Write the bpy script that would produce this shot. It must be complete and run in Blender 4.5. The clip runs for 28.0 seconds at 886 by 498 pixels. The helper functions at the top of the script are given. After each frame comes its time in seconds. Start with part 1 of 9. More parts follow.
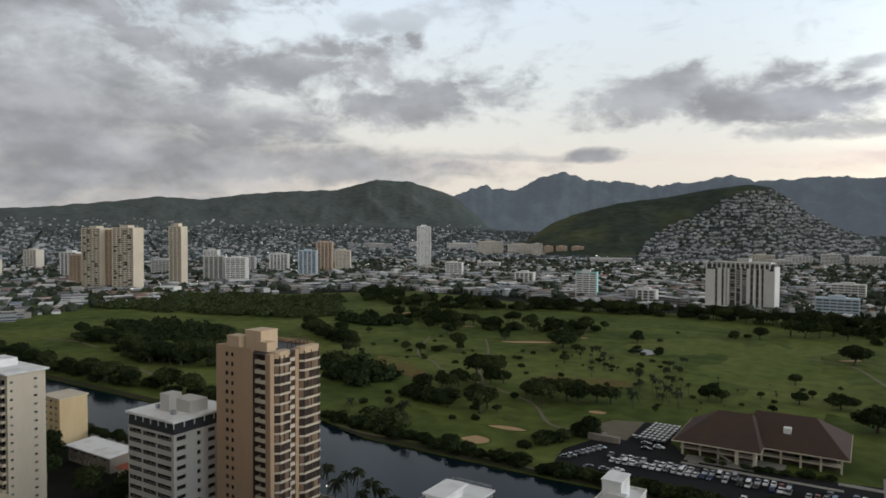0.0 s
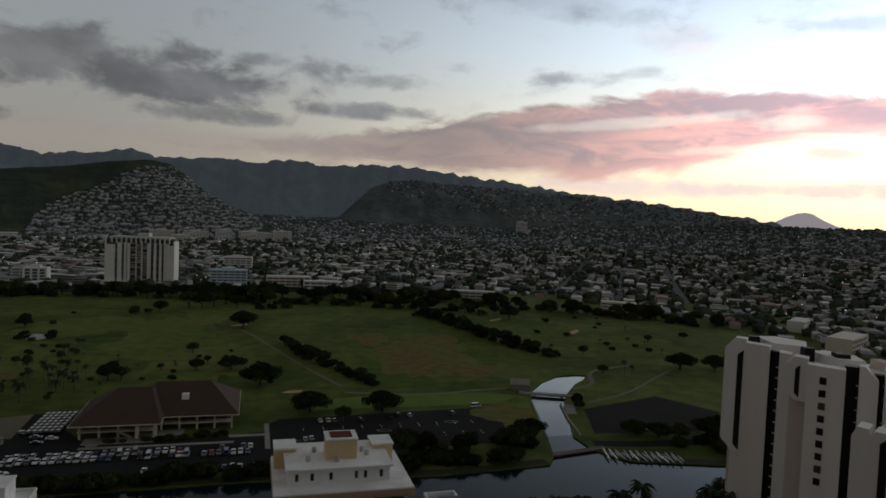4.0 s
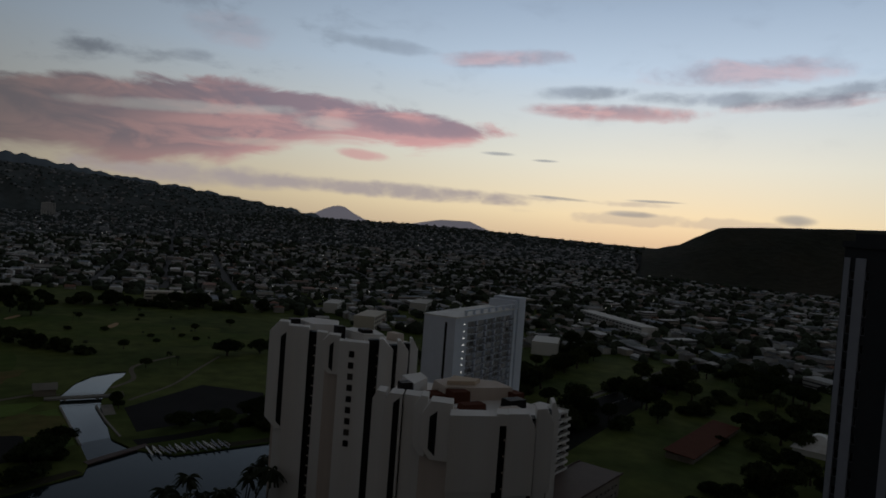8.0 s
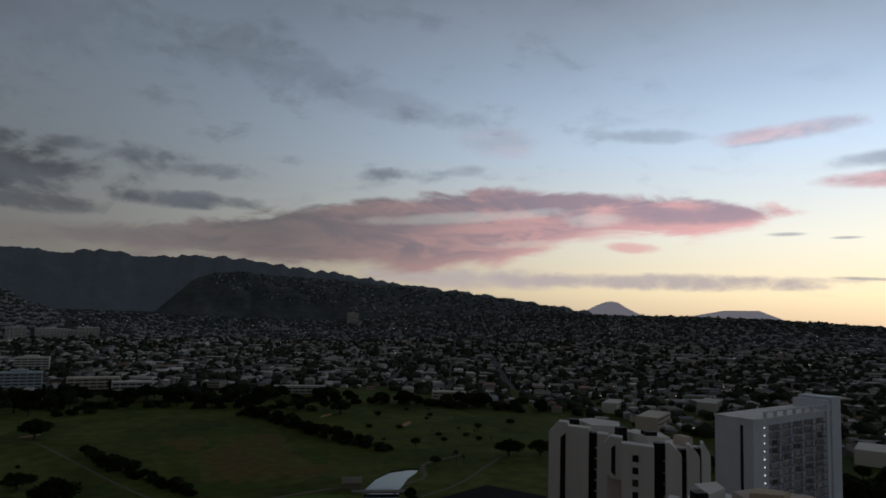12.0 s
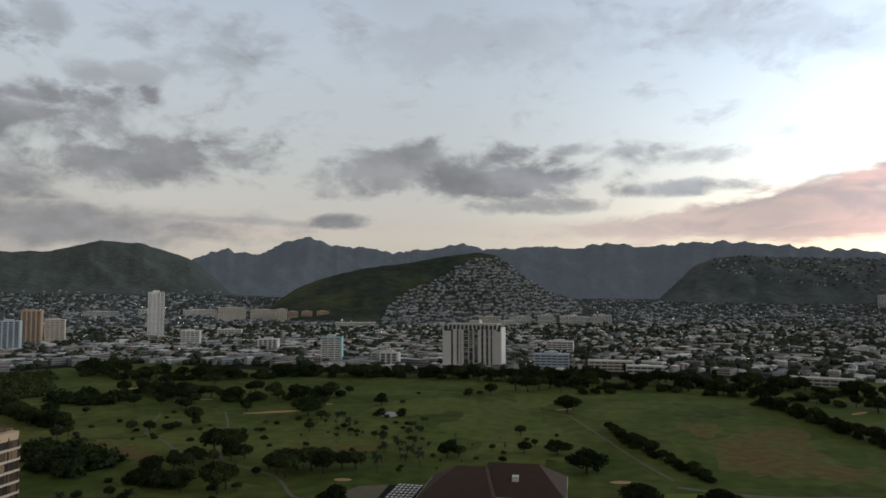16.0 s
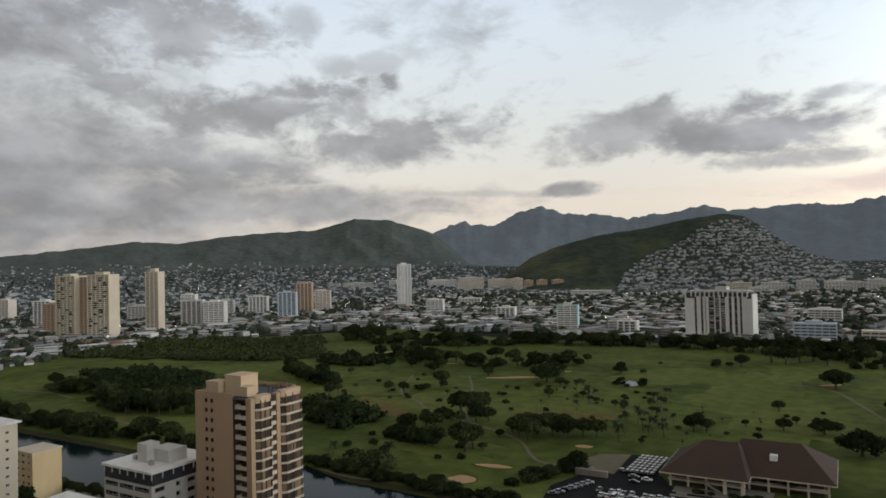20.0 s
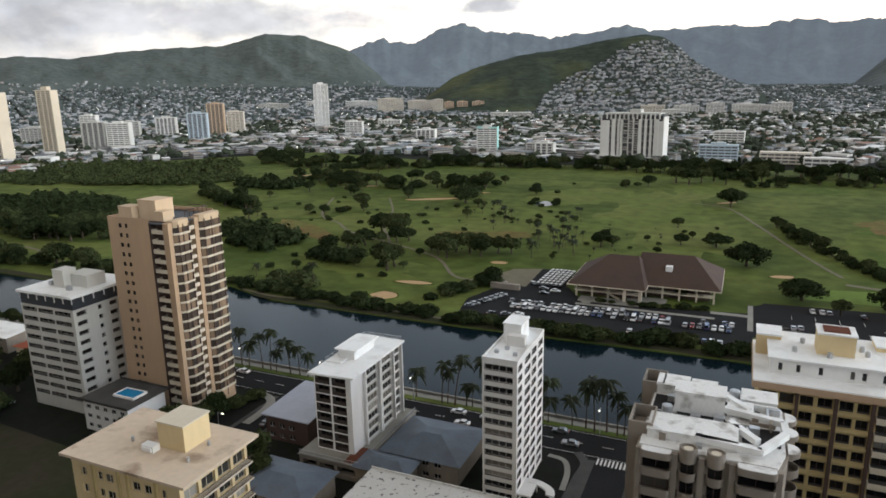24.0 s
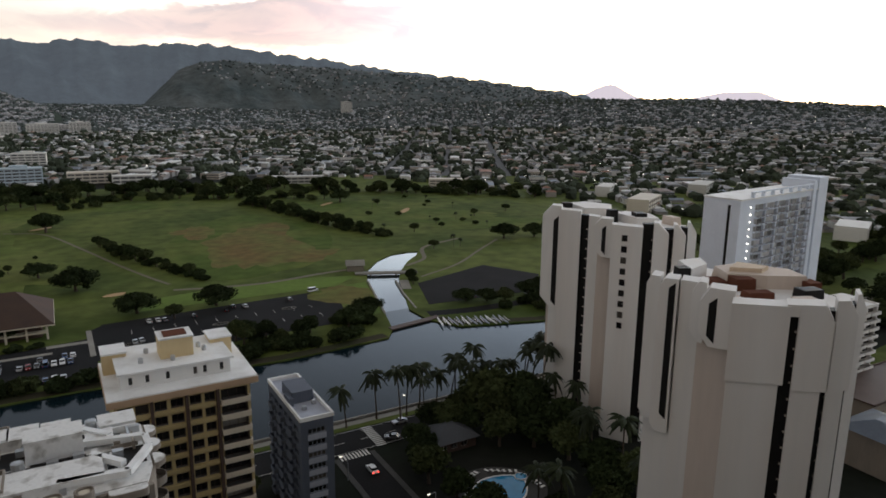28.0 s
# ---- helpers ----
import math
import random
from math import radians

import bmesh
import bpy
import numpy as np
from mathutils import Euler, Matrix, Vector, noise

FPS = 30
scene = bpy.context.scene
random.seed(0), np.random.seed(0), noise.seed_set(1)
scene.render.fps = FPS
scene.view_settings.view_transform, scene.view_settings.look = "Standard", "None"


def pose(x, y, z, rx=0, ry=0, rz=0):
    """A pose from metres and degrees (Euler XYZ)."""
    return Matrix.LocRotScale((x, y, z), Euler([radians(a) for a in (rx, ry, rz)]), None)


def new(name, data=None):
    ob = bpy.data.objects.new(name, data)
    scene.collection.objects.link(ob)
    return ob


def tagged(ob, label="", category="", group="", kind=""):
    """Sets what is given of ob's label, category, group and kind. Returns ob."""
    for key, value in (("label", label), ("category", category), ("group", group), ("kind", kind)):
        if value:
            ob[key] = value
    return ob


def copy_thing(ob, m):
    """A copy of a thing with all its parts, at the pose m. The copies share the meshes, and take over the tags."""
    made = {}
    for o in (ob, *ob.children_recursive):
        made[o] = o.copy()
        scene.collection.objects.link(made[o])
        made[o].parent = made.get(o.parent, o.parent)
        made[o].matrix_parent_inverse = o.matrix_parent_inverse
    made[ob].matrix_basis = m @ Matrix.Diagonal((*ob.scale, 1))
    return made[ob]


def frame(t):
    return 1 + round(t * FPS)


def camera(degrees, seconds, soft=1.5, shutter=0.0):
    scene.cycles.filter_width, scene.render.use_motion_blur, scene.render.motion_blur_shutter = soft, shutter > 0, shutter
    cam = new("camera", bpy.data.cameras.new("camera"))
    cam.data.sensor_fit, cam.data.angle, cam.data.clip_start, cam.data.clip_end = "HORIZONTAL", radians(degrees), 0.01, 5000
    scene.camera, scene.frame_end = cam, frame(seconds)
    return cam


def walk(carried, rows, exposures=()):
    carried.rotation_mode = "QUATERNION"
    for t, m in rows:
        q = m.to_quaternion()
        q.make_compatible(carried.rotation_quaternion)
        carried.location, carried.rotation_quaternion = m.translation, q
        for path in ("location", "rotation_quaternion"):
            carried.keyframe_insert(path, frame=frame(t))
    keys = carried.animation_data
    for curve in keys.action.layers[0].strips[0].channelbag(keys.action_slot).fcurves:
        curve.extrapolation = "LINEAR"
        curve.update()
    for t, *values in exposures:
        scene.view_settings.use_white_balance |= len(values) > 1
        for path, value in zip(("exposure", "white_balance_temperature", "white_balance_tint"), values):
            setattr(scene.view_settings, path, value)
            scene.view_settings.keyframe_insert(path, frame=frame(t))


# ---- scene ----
cam = camera(66.1, 28.0, soft=1.7)
EYE = 93.0
ROWS = [
    (0.0, 88.22, -0.27, 32.11),
    (0.5, 88.05, -0.09, 28.39),
    (1.0, 87.91, -0.13, 23.25),
    (1.5, 88.10, -0.26, 18.46),
    (2.0, 88.08, -0.14, 11.39),
    (2.5, 87.61, -0.47, 5.45),
    (3.0, 87.76, -0.88, -0.98),
    (3.5, 87.55, -1.55, -7.78),
    (4.0, 87.24, -2.34, -15.37),
    (4.5, 87.24, -2.70, -22.24),
    (6.5, 88.76, -2.99, -45.18),
    (7.0, 88.96, -3.01, -46.81),
    (7.5, 89.03, -3.46, -48.82),
    (8.0, 88.38, -4.28, -52.10),
    (8.5, 88.43, -3.60, -53.08),
    (9.0, 88.97, -3.20, -50.28),
    (9.5, 89.52, -2.95, -47.93),
    (10.0, 91.03, -2.90, -45.43),
    (10.5, 91.99, -2.45, -42.99),
    (11.0, 93.15, -1.78, -39.65),
    (11.5, 94.72, -1.78, -34.89),
    (12.0, 95.40, -1.61, -29.48),
    (12.5, 95.75, -1.53, -24.19),
    (13.0, 96.05, -1.17, -18.90),
    (13.5, 96.48, -1.05, -14.03),
    (15.5, 94.20, 0.24, 6.07),
    (16.0, 93.72, 0.04, 10.94),
    (16.5, 93.65, 0.29, 15.09),
    (17.0, 93.15, 0.98, 19.41),
    (17.5, 93.31, 0.94, 23.26),
    (18.0, 93.39, 1.58, 25.96),
    (18.5, 93.13, 1.80, 27.45),
    (19.0, 92.88, 1.63, 29.06),
    (19.5, 92.36, 1.83, 29.78),
    (20.0, 91.32, 1.42, 30.42),
    (20.5, 87.86, 1.09, 30.79),
    (21.0, 83.50, 0.93, 30.49),
    (21.5, 81.18, 1.03, 30.14),
    (23.5, 76.42, 1.02, 27.76),
    (24.0, 76.33, 0.97, 23.77),
    (24.5, 75.80, 0.55, 19.01),
    (25.0, 75.51, 0.25, 14.64),
    (25.5, 75.94, 0.43, 9.20),
    (26.0, 76.17, 0.04, 1.12),
    (26.5, 76.78, -0.41, -4.51),
    (27.0, 76.57, -0.71, -14.06),
    (27.5, 76.91, -1.33, -24.15),
    (28.0, 77.70, -0.54, -29.88),
]
EXPOSURES = [
    (0.0, 0.05, 6500, 10), (1.0, -0.02, 6500, 10), (2.0, -0.46, 6500, 10), (3.0, -0.68, 6550, 10), (4.0, -1.35, 6550, 10), (4.5, -1.65, 6300, 10), (6.5, -2.55, 6050, 10), (8.0, -2.65, 6050, 10), (9.0, -2.6, 6000, 10),
    (11.0, -2.42, 6000, 10), (12.5, -2.15, 6000, 10), (13.5, -1.7, 6100, 10), (15.5, -0.58, 6400, 10), (16.0, -0.5, 6550, 10), (17.0, -0.22, 6600, 10), (19.0, -0.14, 6700, 10), (20.0, -0.02, 6700, 10), (21.0, 0.22, 6700, 10), (21.5, 0.42, 6650, 10), (24.0, 0.9, 6450, 10), (25.0, 1.02, 6400, 10), (25.5, 0.88, 6450, 10), (26.5, 0.74, 6600, 12), (27.0, 0.64, 6600, 12), (28.0, 0.12, 6500, 12),
]
walk(cam, [(t, pose(0, 0, EYE, rx, ry, rz)) for t, rx, ry, rz in ROWS], EXPOSURES)


# ---- sky and light ----
def sky():
    world = bpy.data.worlds.new("dawn_sky")
    scene.world = world
    world.use_nodes = True
    tree = world.node_tree
    nodes, links = tree.nodes, tree.links
    nodes.clear()

    def math_node(op, a, b=None, c=None, clamp=False):
        node = nodes.new("ShaderNodeMath")
        node.operation, node.use_clamp = op, clamp
        for i, v in enumerate((a, b, c)):
            if v is None:
                continue
            if isinstance(v, (int, float)):
                node.inputs[i].default_value = v
            else:
                links.new(v, node.inputs[i])
        return node.outputs[0]

    def mix(f, a, b, blend="MIX"):
        node = nodes.new("ShaderNodeMix")
        node.data_type, node.blend_type = "RGBA", blend
        for sock, v in ((node.inputs[0], f), (node.inputs[6], a), (node.inputs[7], b)):
            if isinstance(v, (int, float)):
                sock.default_value = v
            elif isinstance(v, tuple):
                sock.default_value = (*v, 1)
            else:
                links.new(v, sock)
        return node.outputs[2]

    def ramp(f, stops, smooth=False):
        node = nodes.new("ShaderNodeValToRGB")
        links.new(f, node.inputs[0])
        e = node.color_ramp.elements
        while len(e) < len(stops):
            e.new(0.5)
        for i, (p, c) in enumerate(stops):
            e[i].position, e[i].color = p, (*c, 1) if isinstance(c, tuple) else (c, c, c, 1)
        if smooth:
            node.color_ramp.interpolation = "EASE"
        return node.outputs[0]

    def mapped(f, a, b, c=0.0, d=1.0):
        node = nodes.new("ShaderNodeMapRange")
        node.interpolation_type = "SMOOTHSTEP"
        links.new(f, node.inputs[0])
        for i, v in enumerate((a, b, c, d)):
            node.inputs[1 + i].default_value = v
        return node.outputs[0]

    coord = nodes.new("ShaderNodeTexCoord").outputs["Generated"]
    sep = nodes.new("ShaderNodeSeparateXYZ")
    links.new(coord, sep.inputs[0])
    x, y, z = sep.outputs
    az = math_node("MULTIPLY", math_node("ARCTAN2", x, y), 57.2958)
    el = math_node("MULTIPLY", math_node("ARCSINE", z), 57.2958)

    def noise_at(su, sv, scale, detail=6, rough=0.58, off=0.0, warp=0.0):
        comb = nodes.new("ShaderNodeCombineXYZ")
        links.new(math_node("MULTIPLY", az, su), comb.inputs[0])
        links.new(math_node("MULTIPLY", el, sv), comb.inputs[1])
        comb.inputs[2].default_value = off
        node = nodes.new("ShaderNodeTexNoise")
        links.new(comb.outputs[0], node.inputs["Vector"])
        node.inputs["Scale"].default_value, node.inputs["Detail"].default_value = scale, detail
        node.inputs["Roughness"].default_value, node.inputs["Distortion"].default_value = rough, warp
        return node.outputs[0]

    # clear air: a dim blue-grey vault, warm and far brighter towards the coming sun
    toward = math_node("ABSOLUTE", math_node("SUBTRACT", az, SUN_AZ))
    near_sun = mapped(toward, 4, 90, 1, 0)
    east = math_node("POWER", near_sun, 1.3)
    high = math_node("DIVIDE", el, 46.0, clamp=True)
    west_air = ramp(high, [(0.0, (0.70, 0.64, 0.57)), (0.1, (0.77, 0.72, 0.65)), (0.25, (0.72, 0.77, 0.78)), (0.42, (0.70, 0.80, 0.91)), (0.54, (0.64, 0.74, 0.88)), (0.7, (0.34, 0.375, 0.42)), (1.0, (0.12, 0.118, 0.112))])
    east_air = ramp(high, [(0.0, (4.2, 3.1, 1.9)), (0.045, (5.4, 4.3, 2.6)), (0.14, (4.9, 4.6, 3.7)), (0.29, (3.3, 3.85, 4.35)), (0.40, (2.3, 2.8, 3.4)), (0.62, (1.05, 1.10, 1.20)), (1.0, (0.30, 0.29, 0.27))])
    air = mix(east, west_air, east_air)
    nishita = nodes.new("ShaderNodeTexSky")
    nishita.sky_type, nishita.sun_disc = "NISHITA", False
    nishita.sun_elevation, nishita.sun_rotation = radians(2.0), radians(SUN_AZ)
    air = mix(0.02, air, nishita.outputs[0], "ADD")

    ragged = math_node("SUBTRACT", noise_at(0.55, 1.0, 0.34, 6, 0.56, 3.1, 0.5), 0.5)
    fine = math_node("SUBTRACT", noise_at(0.75, 1.2, 1.0, 5, 0.58, 8.4, 0.4), 0.5)
    edge = math_node("ADD", math_node("MULTIPLY", ragged, 5.2), math_node("MULTIPLY", fine, 1.7))

    def line_of(points, scale=20.0):
        """Elevation read along a line of (azimuth, elevation)."""
        f = math_node("DIVIDE", math_node("ADD", az, 10.0), 80.0, clamp=True)
        node = ramp(f, [((a + 10.0) / 80.0, e / scale) for a, e in points])
        return math_node("MULTIPLY", node, scale)

    def bank(a, e, wide, tall, amount=1.0, tip=0.0, soft=1.0, rag=2.0):
        """How much cloud a bank round azimuth a and elevation e gives; tip leans it upwards to the right."""
        u = math_node("DIVIDE", math_node("SUBTRACT", az, a), wide)
        drop = math_node("SUBTRACT", math_node("SUBTRACT", el, e), math_node("MULTIPLY", math_node("SUBTRACT", az, a), tip))
        v = math_node("DIVIDE", drop, tall)
        d = math_node("ADD", math_node("POWER", math_node("ABSOLUTE", u), 2.0), math_node("POWER", math_node("ABSOLUTE", v), 2.0))
        d = math_node("ADD", d, math_node("MULTIPLY", edge, rag))
        return math_node("MULTIPLY", mapped(d, 0.9 - soft * 1.15, 0.9 + soft * 1.35, 1, 0), amount)

    def join(list_of):
        out = list_of[0]
        for b in list_of[1:]:
            out = math_node("MAXIMUM", out, b)
        return out

    # heavy grey cloud in the north-west, loose heaps along the range, small scraps higher up
    grey = join([
        bank(-68, 6.0, 25, 6.5, 0.98, 0, 0.8, 0.35), bank(-76, 17, 22, 13, 0.98, 0, 0.8, 0.45), bank(-80, 14, 22, 14, 0.95, 0, 0.8, 0.4),
        bank(-59.5, 17.5, 6.5, 6.0, 0.85, 0, 0.8, 1.3), bank(-50.5, 19.5, 6.0, 3.2, 0.80, -0.1, 0.9, 1.6), bank(-56, 12.2, 7.0, 1.8, 0.75, 0, 0.9, 1.6),
        bank(-43.6, 12.6, 11.5, 2.1, 0.90, 0.07, 0.75, 1.2), bank(-34.5, 10.3, 9.4, 2.2, 0.88, 0.10, 0.75, 1.2), bank(-52.5, 8.1, 12.5, 2.6, 0.92, 0.0, 0.8, 0.7), bank(-46, 5.2, 18, 1.7, 0.88, 0, 0.8, 0.6),
        bank(-33, 6.0, 13, 0.35, 0.55, -0.03, 0.9, 0.8), bank(-19.5, 5.95, 2.5, 0.62, 0.92, 0, 0.6, 0.8), bank(-16.2, 10.3, 5.2, 1.8, 0.82, 0.12, 0.8, 1.3),
        bank(-5.8, 9.6, 7.8, 2.1, 0.95, 0.03, 0.75, 1.2), bank(-3.0, 7.25, 5.0, 0.65, 0.75, 0, 0.8, 1.2), bank(8.7, 8.35, 4.9, 0.62, 0.85, 0.02, 0.7, 0.9), bank(-0.2, 11.72, 2.4, 0.55, 0.7, 0.08, 0.9, 1.2),
        bank(6.3, 11.7, 3.0, 0.9, 0.75, 0.05, 0.9, 1.4), bank(9.0, 10.7, 4.6, 0.6, 0.6, 0, 0.9, 1.2), bank(24.15, 11.4, 2.1, 0.55, 0.7, 0.06, 0.8, 0.9), bank(31.0, 12.0, 1.6, 0.4, 0.35, 0.1, 0.9, 0.8),
        bank(13.5, 19.8, 8.5, 1.7, 0.34, -0.20, 0.9, 1.2), bank(24.5, 17.2, 5.5, 1.0, 0.28, -0.16, 0.9, 1.2), bank(-29, 19.4, 4.5, 2.2, 0.40, 0, 0.9, 1.4), bank(-41.7, 19.6, 1.7, 1.1, 0.5, 0, 0.9, 1.0),
        bank(-39.0, 16.5, 1.6, 0.8, 0.5, 0, 0.9, 1.0), bank(-35.6, 16.6, 1.9, 0.8, 0.45, 0, 0.9, 1.0), bank(-8, 20, 10, 2.0, 0.22, 0, 0.9, 1.2),
        bank(62.7, 11.9, 3.2, 0.55, 0.60, 0.03, 0.8, 0.8), bank(74.5, 11.5, 6.4, 0.55, 0.60, 0.0, 0.8, 0.8), bank(81.0, 11.9, 4.5, 0.6, 0.60, 0.16, 0.8, 0.8), bank(46, 14.6, 3.6, 0.5, 0.40, -0.05, 0.9, 0.8),
        bank(56.2, 6.65, 1.2, 0.14, 0.6, 0, 0.9, 0.3), bank(60.2, 6.3, 0.9, 0.10, 0.6, 0, 0.9, 0.3), bank(61.6, 3.3, 2.2, 0.12, 0.6, -0.04, 0.9, 0.3), bank(69.2, 3.5, 1.9, 0.09, 0.6, 0, 0.9, 0.3), bank(67.4, 2.4, 1.6, 0.22, 0.5, 0, 0.9, 0.4), bank(79.4, 2.6, 1.2, 0.35, 0.6, 0, 0.9, 0.5),
    ])
    deck = mapped(math_node("ADD", az, math_node("MULTIPLY", edge, 3.6)), -70, -50, 0.96, 0.0)
    grey = math_node("MAXIMUM", grey, deck)
    low_bank = join([bank(42, 3.0, 15, 0.62, 0.80, -0.003, 0.7, 0.9), bank(33, 3.0, 9, 0.75, 0.7, 0, 0.8, 0.9), bank(8, 5.2, 11, 0.6, 0.6, 0.03, 0.8, 0.9), bank(60, 3.2, 8, 0.2, 0.4), bank(72, 2.0, 9, 0.35, 0.35)])
    # the long rosy wedge, low in the north-east and ending in a point, in two sheets with a paler gap between them
    stir = noise_at(0.30, 1.0, 0.42, 6, 0.62, 2.3, 0.6)
    shift = math_node("MULTIPLY", math_node("SUBTRACT", stir, 0.5), 3.6)
    wedge_top = line_of([(-4, 5.8), (10, 6.9), (19.5, 8.5), (26, 9.8), (35, 10.8), (42.5, 10.3), (47.4, 9.7), (53, 9.3), (56.6, 8.5), (62, 7.0)])
    wedge_foot = line_of([(-4, 4.8), (6, 4.0), (19, 3.5), (28, 3.3), (34, 4.0), (37.5, 5.3), (43, 6.5), (49.5, 6.6), (53.7, 7.2), (56.6, 8.3), (62, 9.0)])
    rise = math_node("SUBTRACT", wedge_top, el)
    lift = math_node("SUBTRACT", el, wedge_foot)
    wedge = math_node("MULTIPLY", mapped(math_node("ADD", rise, shift), -0.25, 0.55), mapped(math_node("ADD", lift, shift), -0.5, 0.7))
    gap = join([bank(31.5, 8.1, 8.5, 0.40, 0.40, 0.07, 0.9, 0.8), bank(41.5, 8.0, 2.2, 0.5, 0.4, 0, 0.9, 0.8), bank(37.5, 6.0, 4.5, 0.3, 0.35, 0.05, 0.9, 0.8)])
    wedge = math_node("MULTIPLY", wedge, math_node("SUBTRACT", 1.0, gap))
    wedge = math_node("MULTIPLY", wedge, mapped(az, -8, 14, 0.25, 1.0))
    pink = join([
        math_node("MULTIPLY", wedge, 0.93), bank(66.0, 10.4, 6.4, 0.6, 0.80, 0.0, 0.8, 0.7), bank(56, 14.3, 4.6, 0.6, 0.55, 0.06, 0.9, 0.7), bank(75.5, 13.5, 6.5, 0.9, 0.50, 0.02, 0.8, 0.8), bank(79, 11.2, 5.0, 0.5, 0.55, 0.08, 0.8, 0.7), bank(44.9, 5.7, 1.9, 0.42, 0.75, -0.05, 0.7, 0.7), bank(34, 14.2, 3.0, 1.0, 0.25, 0, 0.9, 0.8),
    ])
    # mauve bodies and lit salmon undersides inside the rosy sheets
    body = mapped(noise_at(0.34, 1.15, 0.5, 5, 0.58, 1.7, 0.6), 0.38, 0.62)
    under = join([mapped(lift, 0.2, 2.2, 0.85, 0.0), bank(33, 7.2, 7, 0.5, 0.8, 0.05, 0.9, 0.8), bank(49, 7.0, 7, 0.55, 0.8, 0.1, 0.9, 0.7)])
    core = join([bank(50.5, 8.25, 6.0, 0.6, 0.85, 0.0, 0.8, 0.6), bank(35.5, 10.2, 4.5, 0.5, 0.7, -0.05, 0.9, 0.6), bank(22, 7.0, 8, 1.0, 0.6, 0.1, 0.9, 0.8)])
    streak = math_node("MULTIPLY", math_node("MAXIMUM", math_node("MULTIPLY", body, 0.75), under), math_node("SUBTRACT", 1.0, core))
    puff = mapped(noise_at(0.5, 0.9, 0.4, 4, 0.5, 5.0), 0.3, 0.75, 0.78, 1.28)
    grey_col = mix(east, (0.335, 0.345, 0.37), (1.10, 1.22, 1.50))
    grey_col = mix(1.0, grey_col, puff, "MULTIPLY")
    rose = mix(streak, (1.75, 1.22, 1.42), (4.3, 2.15, 1.95))
    rose = mix(mapped(az, 12, 52), mix(streak, (0.60, 0.52, 0.53), (0.90, 0.70, 0.64)), rose)
    bank_col = mix(mapped(az, -10, 30), (0.36, 0.34, 0.35), (2.1, 1.75, 1.75))
    out = mix(low_bank, air, bank_col)
    out = mix(pink, out, rose)
    out = mix(grey, out, grey_col)
    # thin scattered puffs over the clear part
    wisp = math_node("MULTIPLY", mapped(noise_at(0.5, 1.1, 0.36, 6, 0.6, 14.0, 0.3), 0.52, 0.74), math_node("MULTIPLY", mapped(el, 6, 11), mapped(az, 34, 52, 0.40, 0.12)))
    out = mix(wisp, out, grey_col)
    # high overcast behind and overhead
    veil = mapped(noise_at(0.6, 1.0, 0.09, 5, 0.55, 9.0), 0.35, 0.7, 0.0, 0.45)
    veil = math_node("MULTIPLY", veil, mapped(el, 14, 40))
    out = mix(veil, out, (0.26, 0.26, 0.25))
    out = mix(mapped(toward, 138, 160), out, mix(1.0, out, (1.35, 1.22, 1.04), "MULTIPLY"))
    below = mapped(el, -1.5, -0.2)
    out = mix(below, (0.10, 0.10, 0.10), out)
    back = nodes.new("ShaderNodeBackground")
    links.new(out, back.inputs[0])
    back.inputs[1].default_value = 1.0
    links.new(back.outputs[0], nodes.new("ShaderNodeOutputWorld").inputs[0])


SUN_AZ = 72.0
sky()
